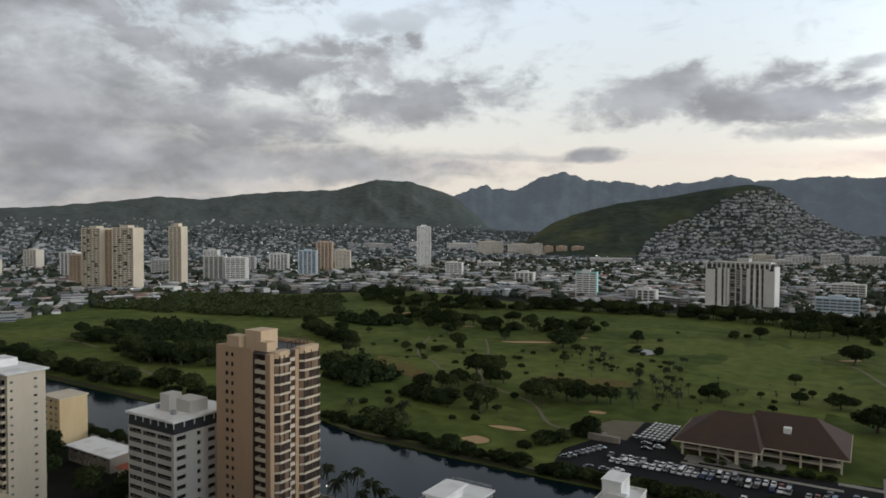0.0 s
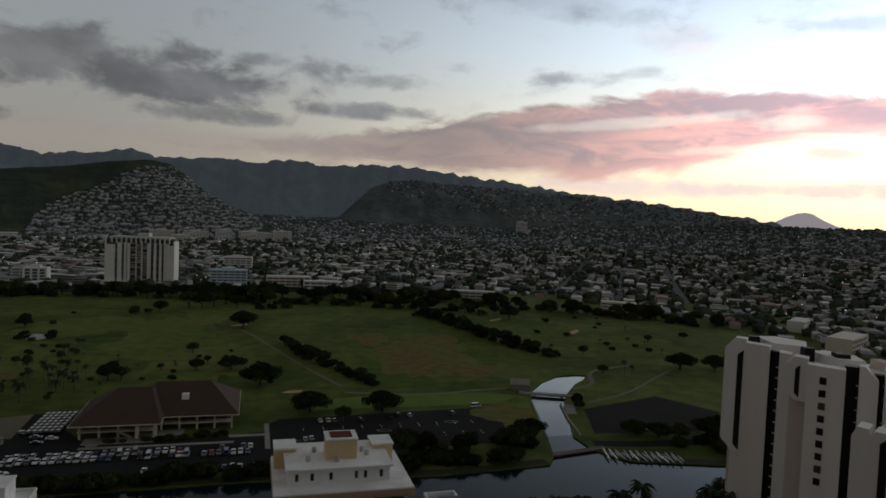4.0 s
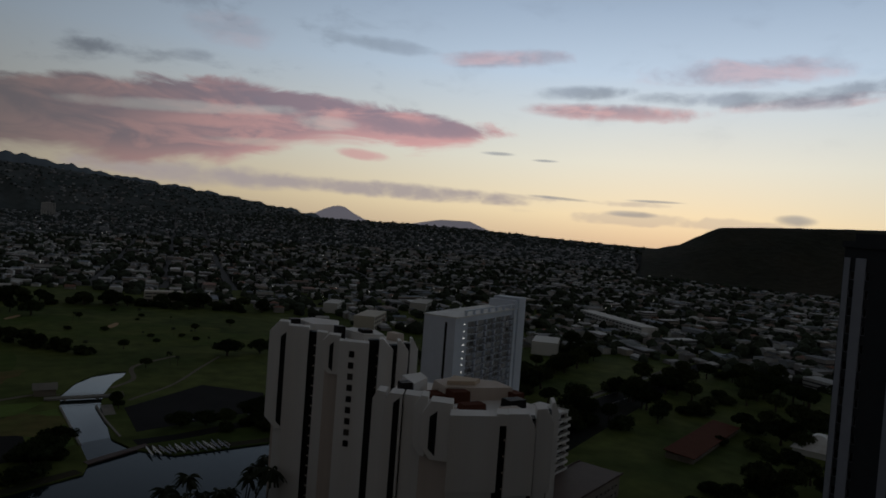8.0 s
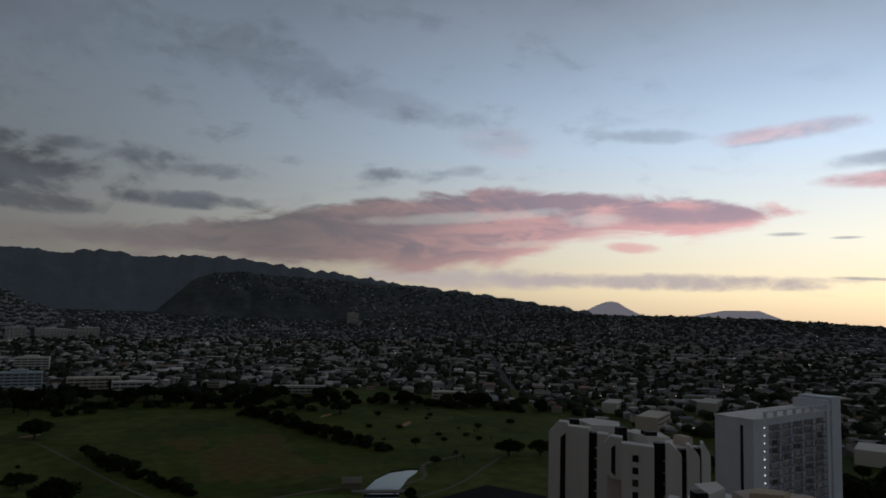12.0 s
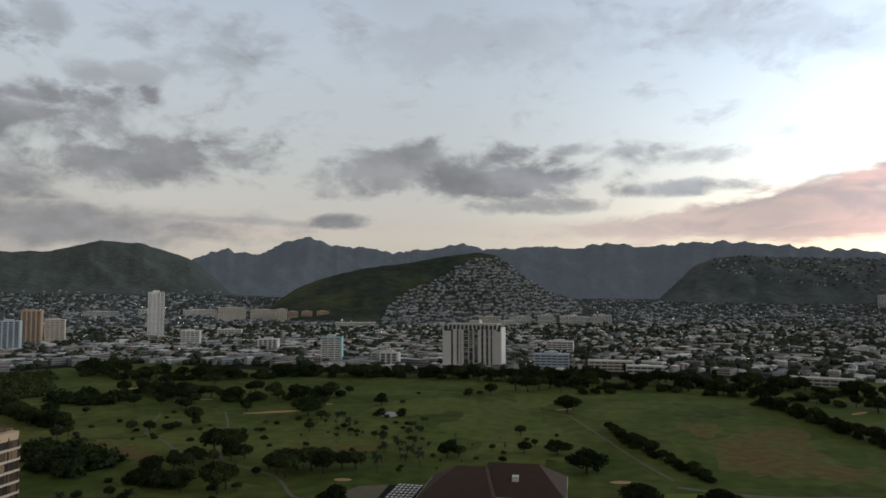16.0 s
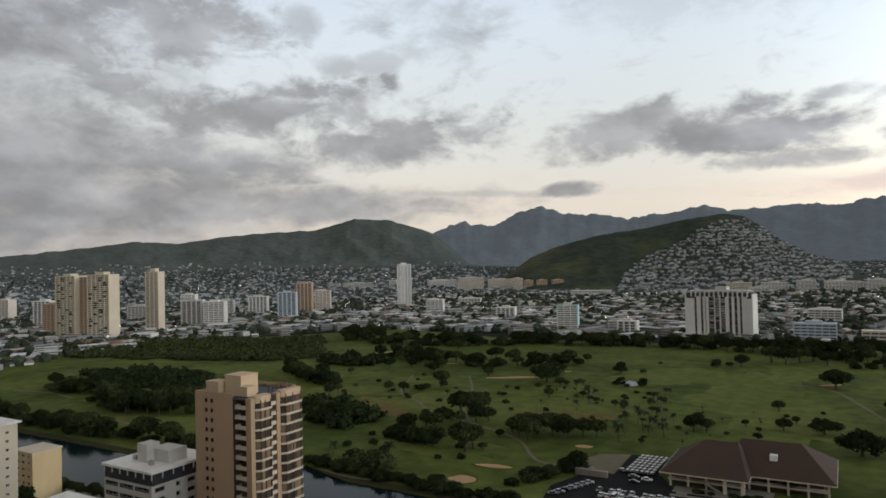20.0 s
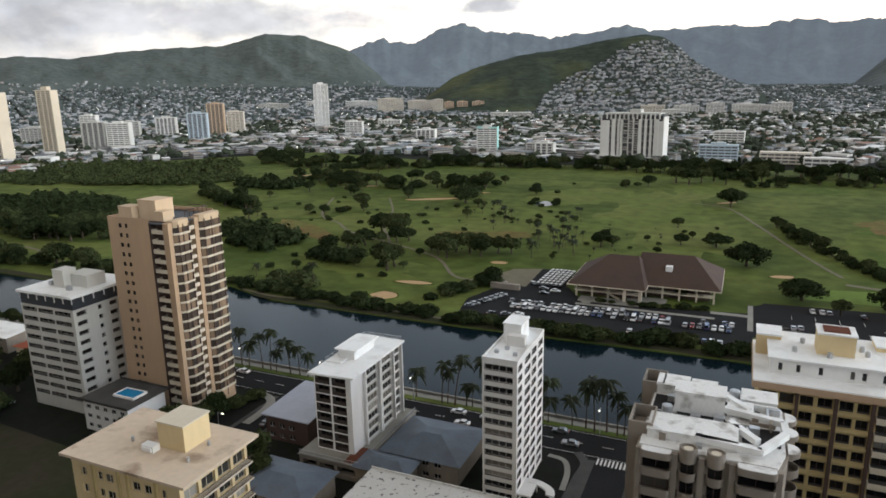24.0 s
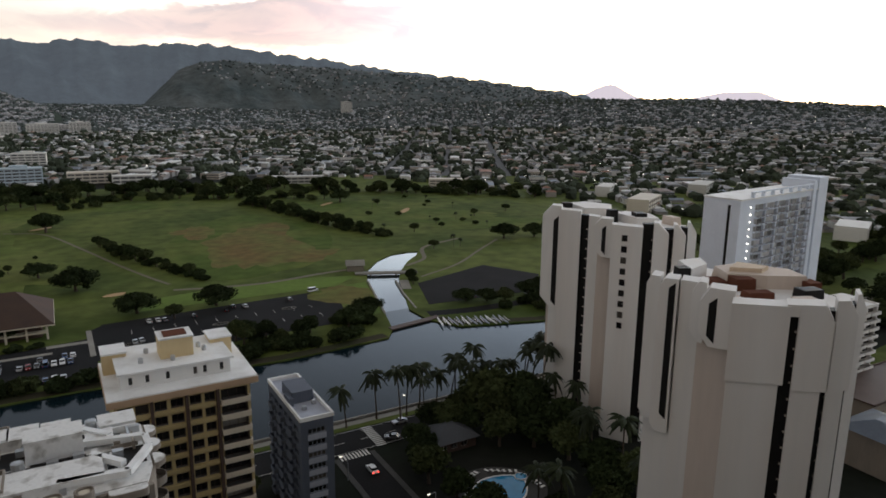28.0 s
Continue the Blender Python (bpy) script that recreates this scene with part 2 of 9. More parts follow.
# ---- materials ----
def mat(name, base, rough=0.85, metal=0.0, var=0.18, scale=0.25, fine=6.0, bump=0.0, each=0.0, island=0.0, second=None, tilt=1.0, spec=0.3, contrast=(0.35, 0.68), emit=None):
    """A surface whose colour wanders at two scales; each and island vary it from object to object or piece to piece."""
    m = bpy.data.materials.new(name)
    m.use_nodes = True
    nodes, links = m.node_tree.nodes, m.node_tree.links
    p = nodes["Principled BSDF"]
    p.inputs["Roughness"].default_value, p.inputs["Metallic"].default_value = rough, metal
    p.inputs["Specular IOR Level"].default_value = spec
    coord = nodes.new("ShaderNodeTexCoord").outputs["Object"]
    if tilt != 1.0:
        mp = nodes.new("ShaderNodeMapping")
        mp.inputs["Scale"].default_value = (1, 1, tilt)
        links.new(coord, mp.inputs[0])
        coord = mp.outputs[0]

    def noise_tex(s, d):
        t = nodes.new("ShaderNodeTexNoise")
        links.new(coord, t.inputs["Vector"])
        t.inputs["Scale"].default_value, t.inputs["Detail"].default_value = s, d
        return t.outputs[0]

    big, small = noise_tex(scale, 5), noise_tex(fine, 4)
    r = nodes.new("ShaderNodeMapRange")
    links.new(big, r.inputs[0])
    r.inputs[1].default_value, r.inputs[2].default_value = contrast
    mixer = nodes.new("ShaderNodeMix")
    mixer.data_type = "RGBA"
    links.new(r.outputs[0], mixer.inputs[0])
    other = second or tuple(c * (1 - var) for c in base)
    mixer.inputs[6].default_value, mixer.inputs[7].default_value = (*base, 1), (*other, 1)
    col = mixer.outputs[2]

    def times(col, fac, lo, hi):
        rr = nodes.new("ShaderNodeMapRange")
        links.new(fac, rr.inputs[0])
        rr.inputs[3].default_value, rr.inputs[4].default_value = lo, hi
        mm = nodes.new("ShaderNodeVectorMath")
        mm.operation = "SCALE"
        links.new(col, mm.inputs[0])
        links.new(rr.outputs[0], mm.inputs["Scale"])
        return mm.outputs[0]

    col = times(col, small, 1 - var * 0.9, 1 + var * 0.9)
    if each:
        col = times(col, nodes.new("ShaderNodeObjectInfo").outputs["Random"], 1 - each, 1 + each)
    if island:
        col = times(col, nodes.new("ShaderNodeNewGeometry").outputs["Random Per Island"], 1 - island, 1 + island)
    links.new(col, p.inputs["Base Color"])
    if bump:
        b = nodes.new("ShaderNodeBump")
        b.inputs["Strength"].default_value, b.inputs["Distance"].default_value = bump, 0.3 / max(fine, 0.01)
        links.new(small, b.inputs["Height"])
        links.new(b.outputs[0], p.inputs["Normal"])
    if emit:
        p.inputs["Emission Color"].default_value, p.inputs["Emission Strength"].default_value = (*emit[0], 1), emit[1]
    return m


def palette(name, stops, rough=0.8, spec=0.25):
    """A colour picked for each loose piece from a few."""
    m = bpy.data.materials.new(name)
    m.use_nodes = True
    nodes, links = m.node_tree.nodes, m.node_tree.links
    p = nodes["Principled BSDF"]
    p.inputs["Roughness"].default_value, p.inputs["Specular IOR Level"].default_value = rough, spec
    rr = nodes.new("ShaderNodeValToRGB")
    rr.color_ramp.interpolation = "CONSTANT"
    e = rr.color_ramp.elements
    while len(e) < len(stops):
        e.new(0.5)
    for i, c in enumerate(stops):
        e[i].position, e[i].color = i / len(stops), (*c, 1)
    links.new(nodes.new("ShaderNodeNewGeometry").outputs["Random Per Island"], rr.inputs[0])
    t = nodes.new("ShaderNodeTexNoise")
    links.new(nodes.new("ShaderNodeTexCoord").outputs["Object"], t.inputs["Vector"])
    t.inputs["Scale"].default_value = 0.3
    r = nodes.new("ShaderNodeMapRange")
    links.new(t.outputs[0], r.inputs[0])
    r.inputs[3].default_value, r.inputs[4].default_value = 0.75, 1.25
    mm = nodes.new("ShaderNodeVectorMath")
    mm.operation = "SCALE"
    links.new(rr.outputs[0], mm.inputs[0])
    links.new(r.outputs[0], mm.inputs["Scale"])
    links.new(mm.outputs[0], p.inputs["Base Color"])
    return m


def glow(name, colour, strength):
    m = bpy.data.materials.new(name)
    m.use_nodes = True
    p = m.node_tree.nodes["Principled BSDF"]
    p.inputs["Base Color"].default_value = (*colour, 1)
    p.inputs["Emission Color"].default_value, p.inputs["Emission Strength"].default_value = (*colour, 1), strength
    return m


GRASS = mat("grass", (0.056, 0.080, 0.019), 0.95, var=0.8, scale=0.014, fine=0.09, second=(0.104, 0.126, 0.033), spec=0.05, contrast=(0.36, 0.62))
FIELD = mat("field_grass", (0.068, 0.100, 0.020), 0.95, var=0.6, scale=0.02, fine=0.11, second=(0.112, 0.130, 0.032), spec=0.05, contrast=(0.42, 0.68))
LAWN = mat("bright_lawn", (0.125, 0.185, 0.040), 0.95, var=0.25, scale=0.05, fine=0.3, second=(0.105, 0.150, 0.036), spec=0.05)
FAIRWAY = mat("fairway_grass", (0.092, 0.122, 0.029), 0.95, var=0.6, scale=0.016, fine=0.11, second=(0.126, 0.140, 0.042), spec=0.05)
DRY = mat("dry_grass", (0.140, 0.098, 0.038), 0.95, var=0.6, scale=0.035, fine=0.15, second=(0.115, 0.130, 0.038), spec=0.05)
SAND = mat("sand", (0.44, 0.29, 0.15), 0.95, var=0.12, scale=0.3, fine=2)
PATH = mat("cart_path", (0.15, 0.13, 0.085), 0.9, var=0.18, scale=0.2, fine=2)
ASPHALT = mat("asphalt", (0.022, 0.022, 0.023), 0.95, var=0.28, scale=0.05, fine=1.5, spec=0.06)
CITY = mat("city_ground", (0.019, 0.019, 0.017), 0.95, var=0.3, scale=0.03, fine=0.3, second=(0.012, 0.016, 0.010), spec=0.05)
PAVING = mat("pale_paving", (0.27, 0.255, 0.225), 0.9, var=0.22, scale=0.15, fine=2)
KERB_GREY = mat("grey_pavement", (0.066, 0.064, 0.060), 0.9, var=0.25, scale=0.2, fine=2)
# forest green paled towards blue-grey, haze mixed into the base colour
HAZED_FOREST = mat("forest", (0.080, 0.098, 0.092), 0.95, var=0.35, scale=0.006, fine=0.035, bump=1.0, second=(0.104, 0.120, 0.114), spec=0.05)
CRATER = mat("dry_scrub", (0.040, 0.043, 0.032), 0.95, var=0.4, scale=0.006, fine=0.05, bump=1.0, second=(0.058, 0.054, 0.040), spec=0.05)
MEADOW_HILL = mat("hill_scrub", (0.082, 0.094, 0.046), 0.95, var=0.6, scale=0.0045, fine=0.03, bump=1.0, second=(0.040, 0.052, 0.040), spec=0.05, contrast=(0.30, 0.50))
# the blue emission is distance haze put into the mountain's own colour
FAR_RANGE = mat("far_forest_haze_glow", (0.062, 0.078, 0.080), 0.95, var=0.35, scale=0.003, fine=0.02, bump=1.0, spec=0.0, emit=((0.29, 0.34, 0.42), 0.20))
# ridge colours lifted and blued to look hazy from afar
HAZED_RIDGE = mat("hazed_ridge_forest", (0.078, 0.098, 0.102), 0.95, var=0.5, scale=0.005, fine=0.03, bump=1.0, second=(0.124, 0.138, 0.140), spec=0.05)
# hills that glow: their emission imitates bright sea haze
HAZE_HILL = mat("far_headland_haze_glow", (0.06, 0.06, 0.06), 0.95, var=0.1, scale=0.002, fine=0.02, spec=0.0, emit=((0.66, 0.60, 0.66), 0.95))
# warm emission replaces the dawn sky's reflection on the water
SEA_GLOW = mat("sea", (0.05, 0.06, 0.07), 0.3, var=0.1, scale=0.001, fine=0.02, emit=((1.0, 0.80, 0.70), 1.4))


def water_mat(name, spec, ripple):
    m = bpy.data.materials.new(name)
    m.use_nodes = True
    nodes, links = m.node_tree.nodes, m.node_tree.links
    p = nodes["Principled BSDF"]
    p.inputs["Base Color"].default_value = (0.005, 0.012, 0.016, 1)
    p.inputs["Roughness"].default_value, p.inputs["IOR"].default_value = 0.08, 1.33
    p.inputs["Specular IOR Level"].default_value = spec
    coord = nodes.new("ShaderNodeTexCoord").outputs["Object"]
    t = nodes.new("ShaderNodeTexNoise")
    links.new(coord, t.inputs["Vector"])
    t.inputs["Scale"].default_value, t.inputs["Detail"].default_value = 0.9, 4
    b = nodes.new("ShaderNodeBump")
    b.inputs["Strength"].default_value, b.inputs["Distance"].default_value = ripple, 0.25
    links.new(t.outputs[0], b.inputs["Height"])
    links.new(b.outputs[0], p.inputs["Normal"])
    return m


WATER = water_mat("canal_water", 0.12, 0.12)
STILL = water_mat("still_water", 0.5, 0.04)


# ---- building blocks ----
class Geo:
    """Loose faces gathered into one mesh."""

    def __init__(self):
        self.v, self.f, self.m = [], [], []

    def face(self, pts, m=0):
        n = len(self.v)
        self.v += [tuple(p) for p in pts]
        self.f.append(tuple(range(n, n + len(pts))))
        self.m.append(m)

    def solid(self, pts, faces, m=0):
        n = len(self.v)
        self.v += [tuple(p) for p in pts]
        self.f += [tuple(n + i for i in f) for f in faces]
        self.m += [m] * len(faces)

    def box(self, x0, x1, y0, y1, z0, z1, m=0):
        self.solid([(x0, y0, z0), (x1, y0, z0), (x1, y1, z0), (x0, y1, z0), (x0, y0, z1), (x1, y0, z1), (x1, y1, z1), (x0, y1, z1)],
                   [(0, 3, 2, 1), (4, 5, 6, 7), (0, 1, 5, 4), (1, 2, 6, 5), (2, 3, 7, 6), (3, 0, 4, 7)], m)

    def prism(self, poly, z0, z1, m=0, taper=1.0, top=None):
        """A column over a counter-clockwise outline; taper draws its top in about the middle."""
        k = len(poly)
        cx, cy = sum(p[0] for p in poly) / k, sum(p[1] for p in poly) / k
        up = top or [(cx + (p[0] - cx) * taper, cy + (p[1] - cy) * taper) for p in poly]
        pts = [(*p, z0) for p in poly] + [(*p, z1) for p in up]
        self.solid(pts, [tuple(range(k))[::-1], tuple(range(k, 2 * k))] + [(i, (i + 1) % k, k + (i + 1) % k, k + i) for i in range(k)], m)

    def tube(self, pts, radii, sides=6, m=0):
        n = len(self.v)
        for (x, y, z), r in zip(pts, radii):
            for i in range(sides):
                a = 2 * math.pi * i / sides
                self.v.append((x + r * math.cos(a), y + r * math.sin(a), z))
        for j in range(len(pts) - 1):
            for i in range(sides):
                a, b = n + j * sides + i, n + j * sides + (i + 1) % sides
                self.f.append((a, b, b + sides, a + sides))
                self.m.append(m)
        self.f.append(tuple(n + (len(pts) - 1) * sides + i for i in range(sides)))
        self.m.append(m)

    def wall(self, p0, p1, z0, z1, cols=(), rows=(), depth=0.25, m=0, reveal=None):
        """An upright wall from p0 to p1, outside to the right of the way, with real openings where columns and rows cross."""
        p0, p1 = Vector(p0), Vector(p1)
        d = (p1 - p0).normalized()
        inn = Vector((-d.y, d.x)) * depth
        length = (p1 - p0).length

        def at(u, z, i=0):
            q = p0 + d * u + inn * i
            return (q.x, q.y, z)

        us = sorted({0.0, length, *[u for c in cols for u in c]})
        zs = sorted({z0, z1, *[z for r in rows for z in r]})
        for a, b in zip(us, us[1:]):
            col = any(c0 - 1e-6 <= a and b <= c1 + 1e-6 for c0, c1 in cols)
            if not col:
                self.face([at(a, z0), at(b, z0), at(b, z1), at(a, z1)], m)
                continue
            for e, f in zip(zs, zs[1:]):
                if any(r0 - 1e-6 <= e and f <= r1 + 1e-6 for r0, r1 in rows):
                    k = m if reveal is None else reveal
                    self.face([at(a, e), at(b, e), at(b, e, 1), at(a, e, 1)], k)
                    self.face([at(a, f, 1), at(b, f, 1), at(b, f), at(a, f)], k)
                    self.face([at(a, e), at(a, e, 1), at(a, f, 1), at(a, f)], k)
                    self.face([at(b, e, 1), at(b, e), at(b, f), at(b, f, 1)], k)
                else:
                    self.face([at(a, e), at(b, e), at(b, f), at(a, f)], m)

    def weld(self):
        """Join vertices that stand in one place."""
        seen, to, v = {}, [], []
        for p in self.v:
            k = tuple(round(c, 3) for c in p)
            if k not in seen:
                seen[k] = len(v)
                v.append(p)
            to.append(seen[k])
        self.v, self.f = v, [tuple(to[i] for i in f) for f in self.f]
        return self

    def mesh(self, name, mats):
        me = bpy.data.meshes.new(name)
        me.from_pydata(self.v, [], self.f)
        for m in mats if isinstance(mats, (list, tuple)) else [mats]:
            me.materials.append(m)
        if any(self.m):
            me.polygons.foreach_set("material_index", self.m)
        me.update()
        return me


def part(name, geo, mats, parent=None, label="", at=(0, 0, 0), rz=0.0):
    """One mesh object under a thing or part; geo may be a mesh made before."""
    ob = new(name, geo.mesh(name, mats) if isinstance(geo, Geo) else geo)
    ob.location, ob.rotation_euler = at, (0, 0, rz)
    if parent:
        ob.parent = parent
    return tagged(ob, label)


def thing(name, at, label, category, group="", rz=0.0):
    ob = new(name)
    ob.location, ob.rotation_euler = at, (0, 0, rz)
    ob.empty_display_size = 1.0
    return tagged(ob, label, category, group)


def single(name, geo, mats, label, category="", group="", kind="", at=(0, 0, 0), rz=0.0):
    return tagged(part(name, geo, mats, None, label, at, rz), label, category, group, kind)


def smooth(t):
    t = min(1.0, max(0.0, t))
    return t * t * (3 - 2 * t)


def table(x, rows):
    """A value read off between rows of (place, value)."""
    if x <= rows[0][0]:
        return rows[0][1]
    for (a, p), (b, q) in zip(rows, rows[1:]):
        if x <= b:
            return p + (q - p) * (x - a) / (b - a)
    return rows[-1][1]


# ---- land ----
CITY_TOP = [(-180, -1.5), (-90, -0.6), (-64, -0.1), (-48, -0.1), (-32, -0.2), (-25, -0.5), (-10, -1.0), (0, -0.7), (8, -0.75), (20, -0.9), (26, -0.4), (33, -0.1), (40, 0.1), (50, 0.2), (56, 0.08), (62, -0.2), (70, -0.4), (80, -1.0), (100, -1.0), (180, -1.5)]


def land(x, y):
    """Height of the plain and of the rising suburbs behind it."""
    r = math.hypot(x, y)
    a = math.degrees(math.atan2(x, y))
    start = table(a, [(-40, 1500), (-10, 1250), (20, 1000), (60, 900)])
    top = EYE + 2900 * math.tan(radians(table(a, CITY_TOP)))
    return -0.9 + max(0.0, (top + 0.9)) * smooth(min(1.0, (r - start) / (2900 - start)) * 0.62) / smooth(0.62) if r > start else -0.9


def polar(name, radii, angles, height, material, label, kind="structure", category=""):
    g = Geo()
    for r in radii:
        for a in angles:
            x, y = r * math.sin(radians(a)), r * math.cos(radians(a))
            g.v.append((x, y, height(x, y, r, a)))
    k = len(angles)
    for j in range(len(radii) - 1):
        for i in range(k - 1):
            g.f.append((j * k + i, j * k + i + 1, (j + 1) * k + i + 1, (j + 1) * k + i))
            g.m.append(0)
    ob = single(name, g, material, label, category, kind=kind)
    return ob


def steps(a, b, s):
    return [a + (b - a) * i / round((b - a) / s) for i in range(round((b - a) / s) + 1)]


WIDE = steps(-180, -72, 6) + steps(-71, 95, 1.0) + steps(98, 180, 6)
ground = polar("ground", [1, 200, 500] + steps(800, 4900, 60), WIDE, lambda x, y, r, a: land(x, y), CITY, "grey-green city ground running out to the hills")
ground.data.polygons.foreach_set("use_smooth", [True] * len(ground.data.polygons))


def ridge_noise(a, r, seed, s=1.0):
    """Spurs that slant down the slope, sharp on top."""
    bend = 0.5 * noise.noise(Vector((a * 0.12, r * 0.0012, seed + 3.0)))
    big = 0.5 - abs(noise.noise(Vector((a * 0.22 * s + r * 0.0011 + bend, r * 0.0009, seed))))
    return big * 0.9 + 0.35 * noise.fractal(Vector((a * 0.6 * s, r * 0.004, seed)), 0.9, 2.0, 4)


def mountain(name, profile, dist, front, back, material, label, rough=0.16, spur=1.0, step=0.3, seed=1.0, kind="structure", tooth=0.0):
    """A ridge whose crest follows a profile of (azimuth, elevation) as seen from the eye, with spurs down its slopes."""
    angles = steps(profile[0][0], profile[-1][0], step)
    radii = [dist - front * (1 - i / 22) for i in range(23)] + [dist + back * i / 6 for i in range(1, 7)]

    def height(x, y, r, a):
        e = table(a, profile) + tooth * noise.fractal(Vector((a * 1.1, seed, 0)), 0.9, 2.0, 4)
        crest = EYE + dist * math.tan(radians(e))
        foot = land(x, y) - 6
        t = 1 - (dist - r) / front if r <= dist else 1 - (r - dist) / back
        shape = t ** 1.25 if r <= dist else t ** 0.8
        spurs = ridge_noise(a * spur, r, seed, 1.0) * rough * 4 * t * (1 - t)
        return foot + max(0.0, crest - foot) * max(0.0, shape + spurs * (r < dist))

    ob = polar(name, radii, angles, height, material, label, kind)
    ob.data.polygons.foreach_set("use_smooth", [True] * len(ob.data.polygons))
    HEIGHTS[name] = (height, angles[0], angles[-1], dist - front, dist + back)
    return ob


def surface(x, y):
    """Height of the ground or of the hill that stands highest over it."""
    z, r, a = land(x, y), math.hypot(x, y), math.degrees(math.atan2(x, y))
    for f, a0, a1, r0, r1 in HEIGHTS.values():
        if a0 < a < a1 and r0 < r < r1:
            z = max(z, f(x, y, r, a))
    return z


HEIGHTS = {}
BACK_CREST = [(-36, 2.2), (-31.3, 2.7), (-28.9, 3.5), (-26, 3.15), (-23.9, 4.26), (-22.1, 4.62), (-19.7, 3.9), (-17.4, 3.8), (-15.3, 3.42), (-11.3, 3.74), (-9.3, 4.2), (-7.1, 3.65), (-2.3, 3.92), (-0.2, 3.62), (2.45, 4.12), (5.8, 3.7), (8.9, 4.02), (12.8, 3.95), (16.3, 3.5), (19.6, 3.2), (23, 2.72), (26.3, 2.32), (30.6, 1.9), (34.3, 1.5), (37.5, 1.0), (40.8, 0.62), (42.5, 0.1)]
LEFT_CREST = [(-110, 0.6), (-80, 0.9), (-63.4, 1.32), (-59.2, 1.76), (-54.5, 2.35), (-51.8, 2.14), (-47.6, 2.72), (-45, 2.92), (-40.9, 3.1), (-37.8, 3.98), (-34.8, 3.84), (-31.3, 2.72), (-29.6, 1.35), (-28.2, 0.1), (-27, -0.3)]
HILL_CREST = [(-26, -1.6), (-24.9, -0.9), (-23, 0.45), (-20.7, 1.32), (-17.5, 2.1), (-13.9, 2.53), (-10.7, 3.11), (-8, 3.43), (-6.5, 3.2), (-5.6, 2.54), (-4.4, 1.46), (-3.1, 0.58), (-1.7, -0.08), (-0.4, -0.55), (1.5, -1.4)]
RIDGE_CREST = [(5.6, -1.2), (6.4, -0.7), (8.1, 0.98), (9.2, 2.05), (10.5, 2.62), (12.6, 2.92), (14.8, 2.72), (17.5, 2.6), (20.3, 2.5), (26, 2.1), (31.5, 1.65), (37.5, 0.95), (41, 0.3), (43, -0.2)]
CRATER_CREST = [(68.5, -0.5), (71.2, 0.2), (74.1, 1.77), (77.2, 1.98), (82.4, 2.19), (90, 2.4), (100, 2.2), (112, 1.0), (118, -0.5)]
mountain("mountain_range", BACK_CREST, 4500, 1100, 300, FAR_RANGE, "blue-green jagged mountain range with a haze-coloured glow", 0.24, 1.0, 0.15, 2.0, tooth=0.26)
mountain("forested_hills", LEFT_CREST, 3700, 800, 300, HAZED_FOREST, "dark green forested hills with a rounded summit", 0.22, 0.9, 0.2, 5.0, tooth=0.08)
mountain("suburban_hill", HILL_CREST, 2500, 640, 350, MEADOW_HILL, "green hill with houses climbing one flank", 0.10, 1.2, 0.2, 7.0, tooth=0.04)
mountain("long_ridge", RIDGE_CREST, 3350, 560, 350, HAZED_RIDGE, "long dark ridge falling gently to the sea, dotted with houses", 0.24, 1.4, 0.25, 9.0, tooth=0.05)
mountain("crater_rim", CRATER_CREST, 2200, 520, 300, CRATER, "dark flat-topped volcanic crater rim", 0.12, 1.0, 0.4, 11.0, tooth=0.05)
mountain("cone_hill", [(40.4, 0.1), (41.4, 0.62), (42.1, 1.0), (42.8, 1.28), (43.3, 1.36), (43.8, 1.28), (44.5, 0.85), (45.4, 0.42), (46.8, 0.0)], 4780, 300, 100, HAZE_HILL, "distant volcanic cone by the sea, glowing pale as haze", 0.05, 1, 0.1, 3.0)
mountain("flat_headland", [(48, 0.0), (50, 0.45), (51.8, 0.82), (54.3, 0.86), (55.6, 0.35), (56.5, 0.0)], 4800, 300, 80, HAZE_HILL, "distant flat headland, glowing pale as haze", 0.05, 1, 0.2, 4.0)
polar("sea", [4200, 4500, 4890], steps(40, 76, 2), lambda x, y, r, a: EYE - 4890 * math.tan(radians(0.31)), SEA_GLOW, "pale strip of sea on the horizon, reflected sky given as glow")

# ---- unseen plain towers, added behind the viewpoint to shade the street side ----
REAR = mat("shade_tower_concrete", (0.36, 0.34, 0.31), 0.85, var=0.15, scale=0.08, fine=0.8, second=(0.28, 0.27, 0.26), tilt=0.3)
for i, (x, y, w, d, h) in enumerate(((-13, -34, 26, 32, 116), (-62, -44, 36, 28, 118), (-112, -30, 36, 24, 128), (-166, -46, 40, 28, 110), (-222, -30, 40, 24, 124), (-286, -50, 44, 30, 112), (-352, -60, 48, 30, 104), (28, -70, 40, 28, 122), (-40, -130, 70, 30, 140), (60, -140, 80, 30, 136), (-150, -130, 80, 30, 138), (-270, -140, 80, 30, 130))):
    g = Geo()
    g.box(x, x + w, y, y + d, 0, h)
    for k in range(1, int(h / 3.0)):
        g.box(x - 0.5, x + w + 0.5, y - 0.5, y + d + 0.5, k * 3.0, k * 3.0 + 0.9)
    single(f"wall_south_{i + 1}", g, REAR, "unseen plain concrete tower added behind to shade the streets", "wall", kind="structure")

# ---- canal, banks, golf course ----
single("canal_water", (lambda g: (g.box(-1500, 262, 160, 268, -0.8, -0.55), g)[1])(Geo()), WATER, "dark still canal water with soft ripples", "canal", kind="structure")
single("channel_water", (lambda g: (g.box(100, 240, 268, 385, -0.8, -0.55), g)[1])(Geo()), STILL, "still side channel mirroring the pale sky", "channel", kind="structure")
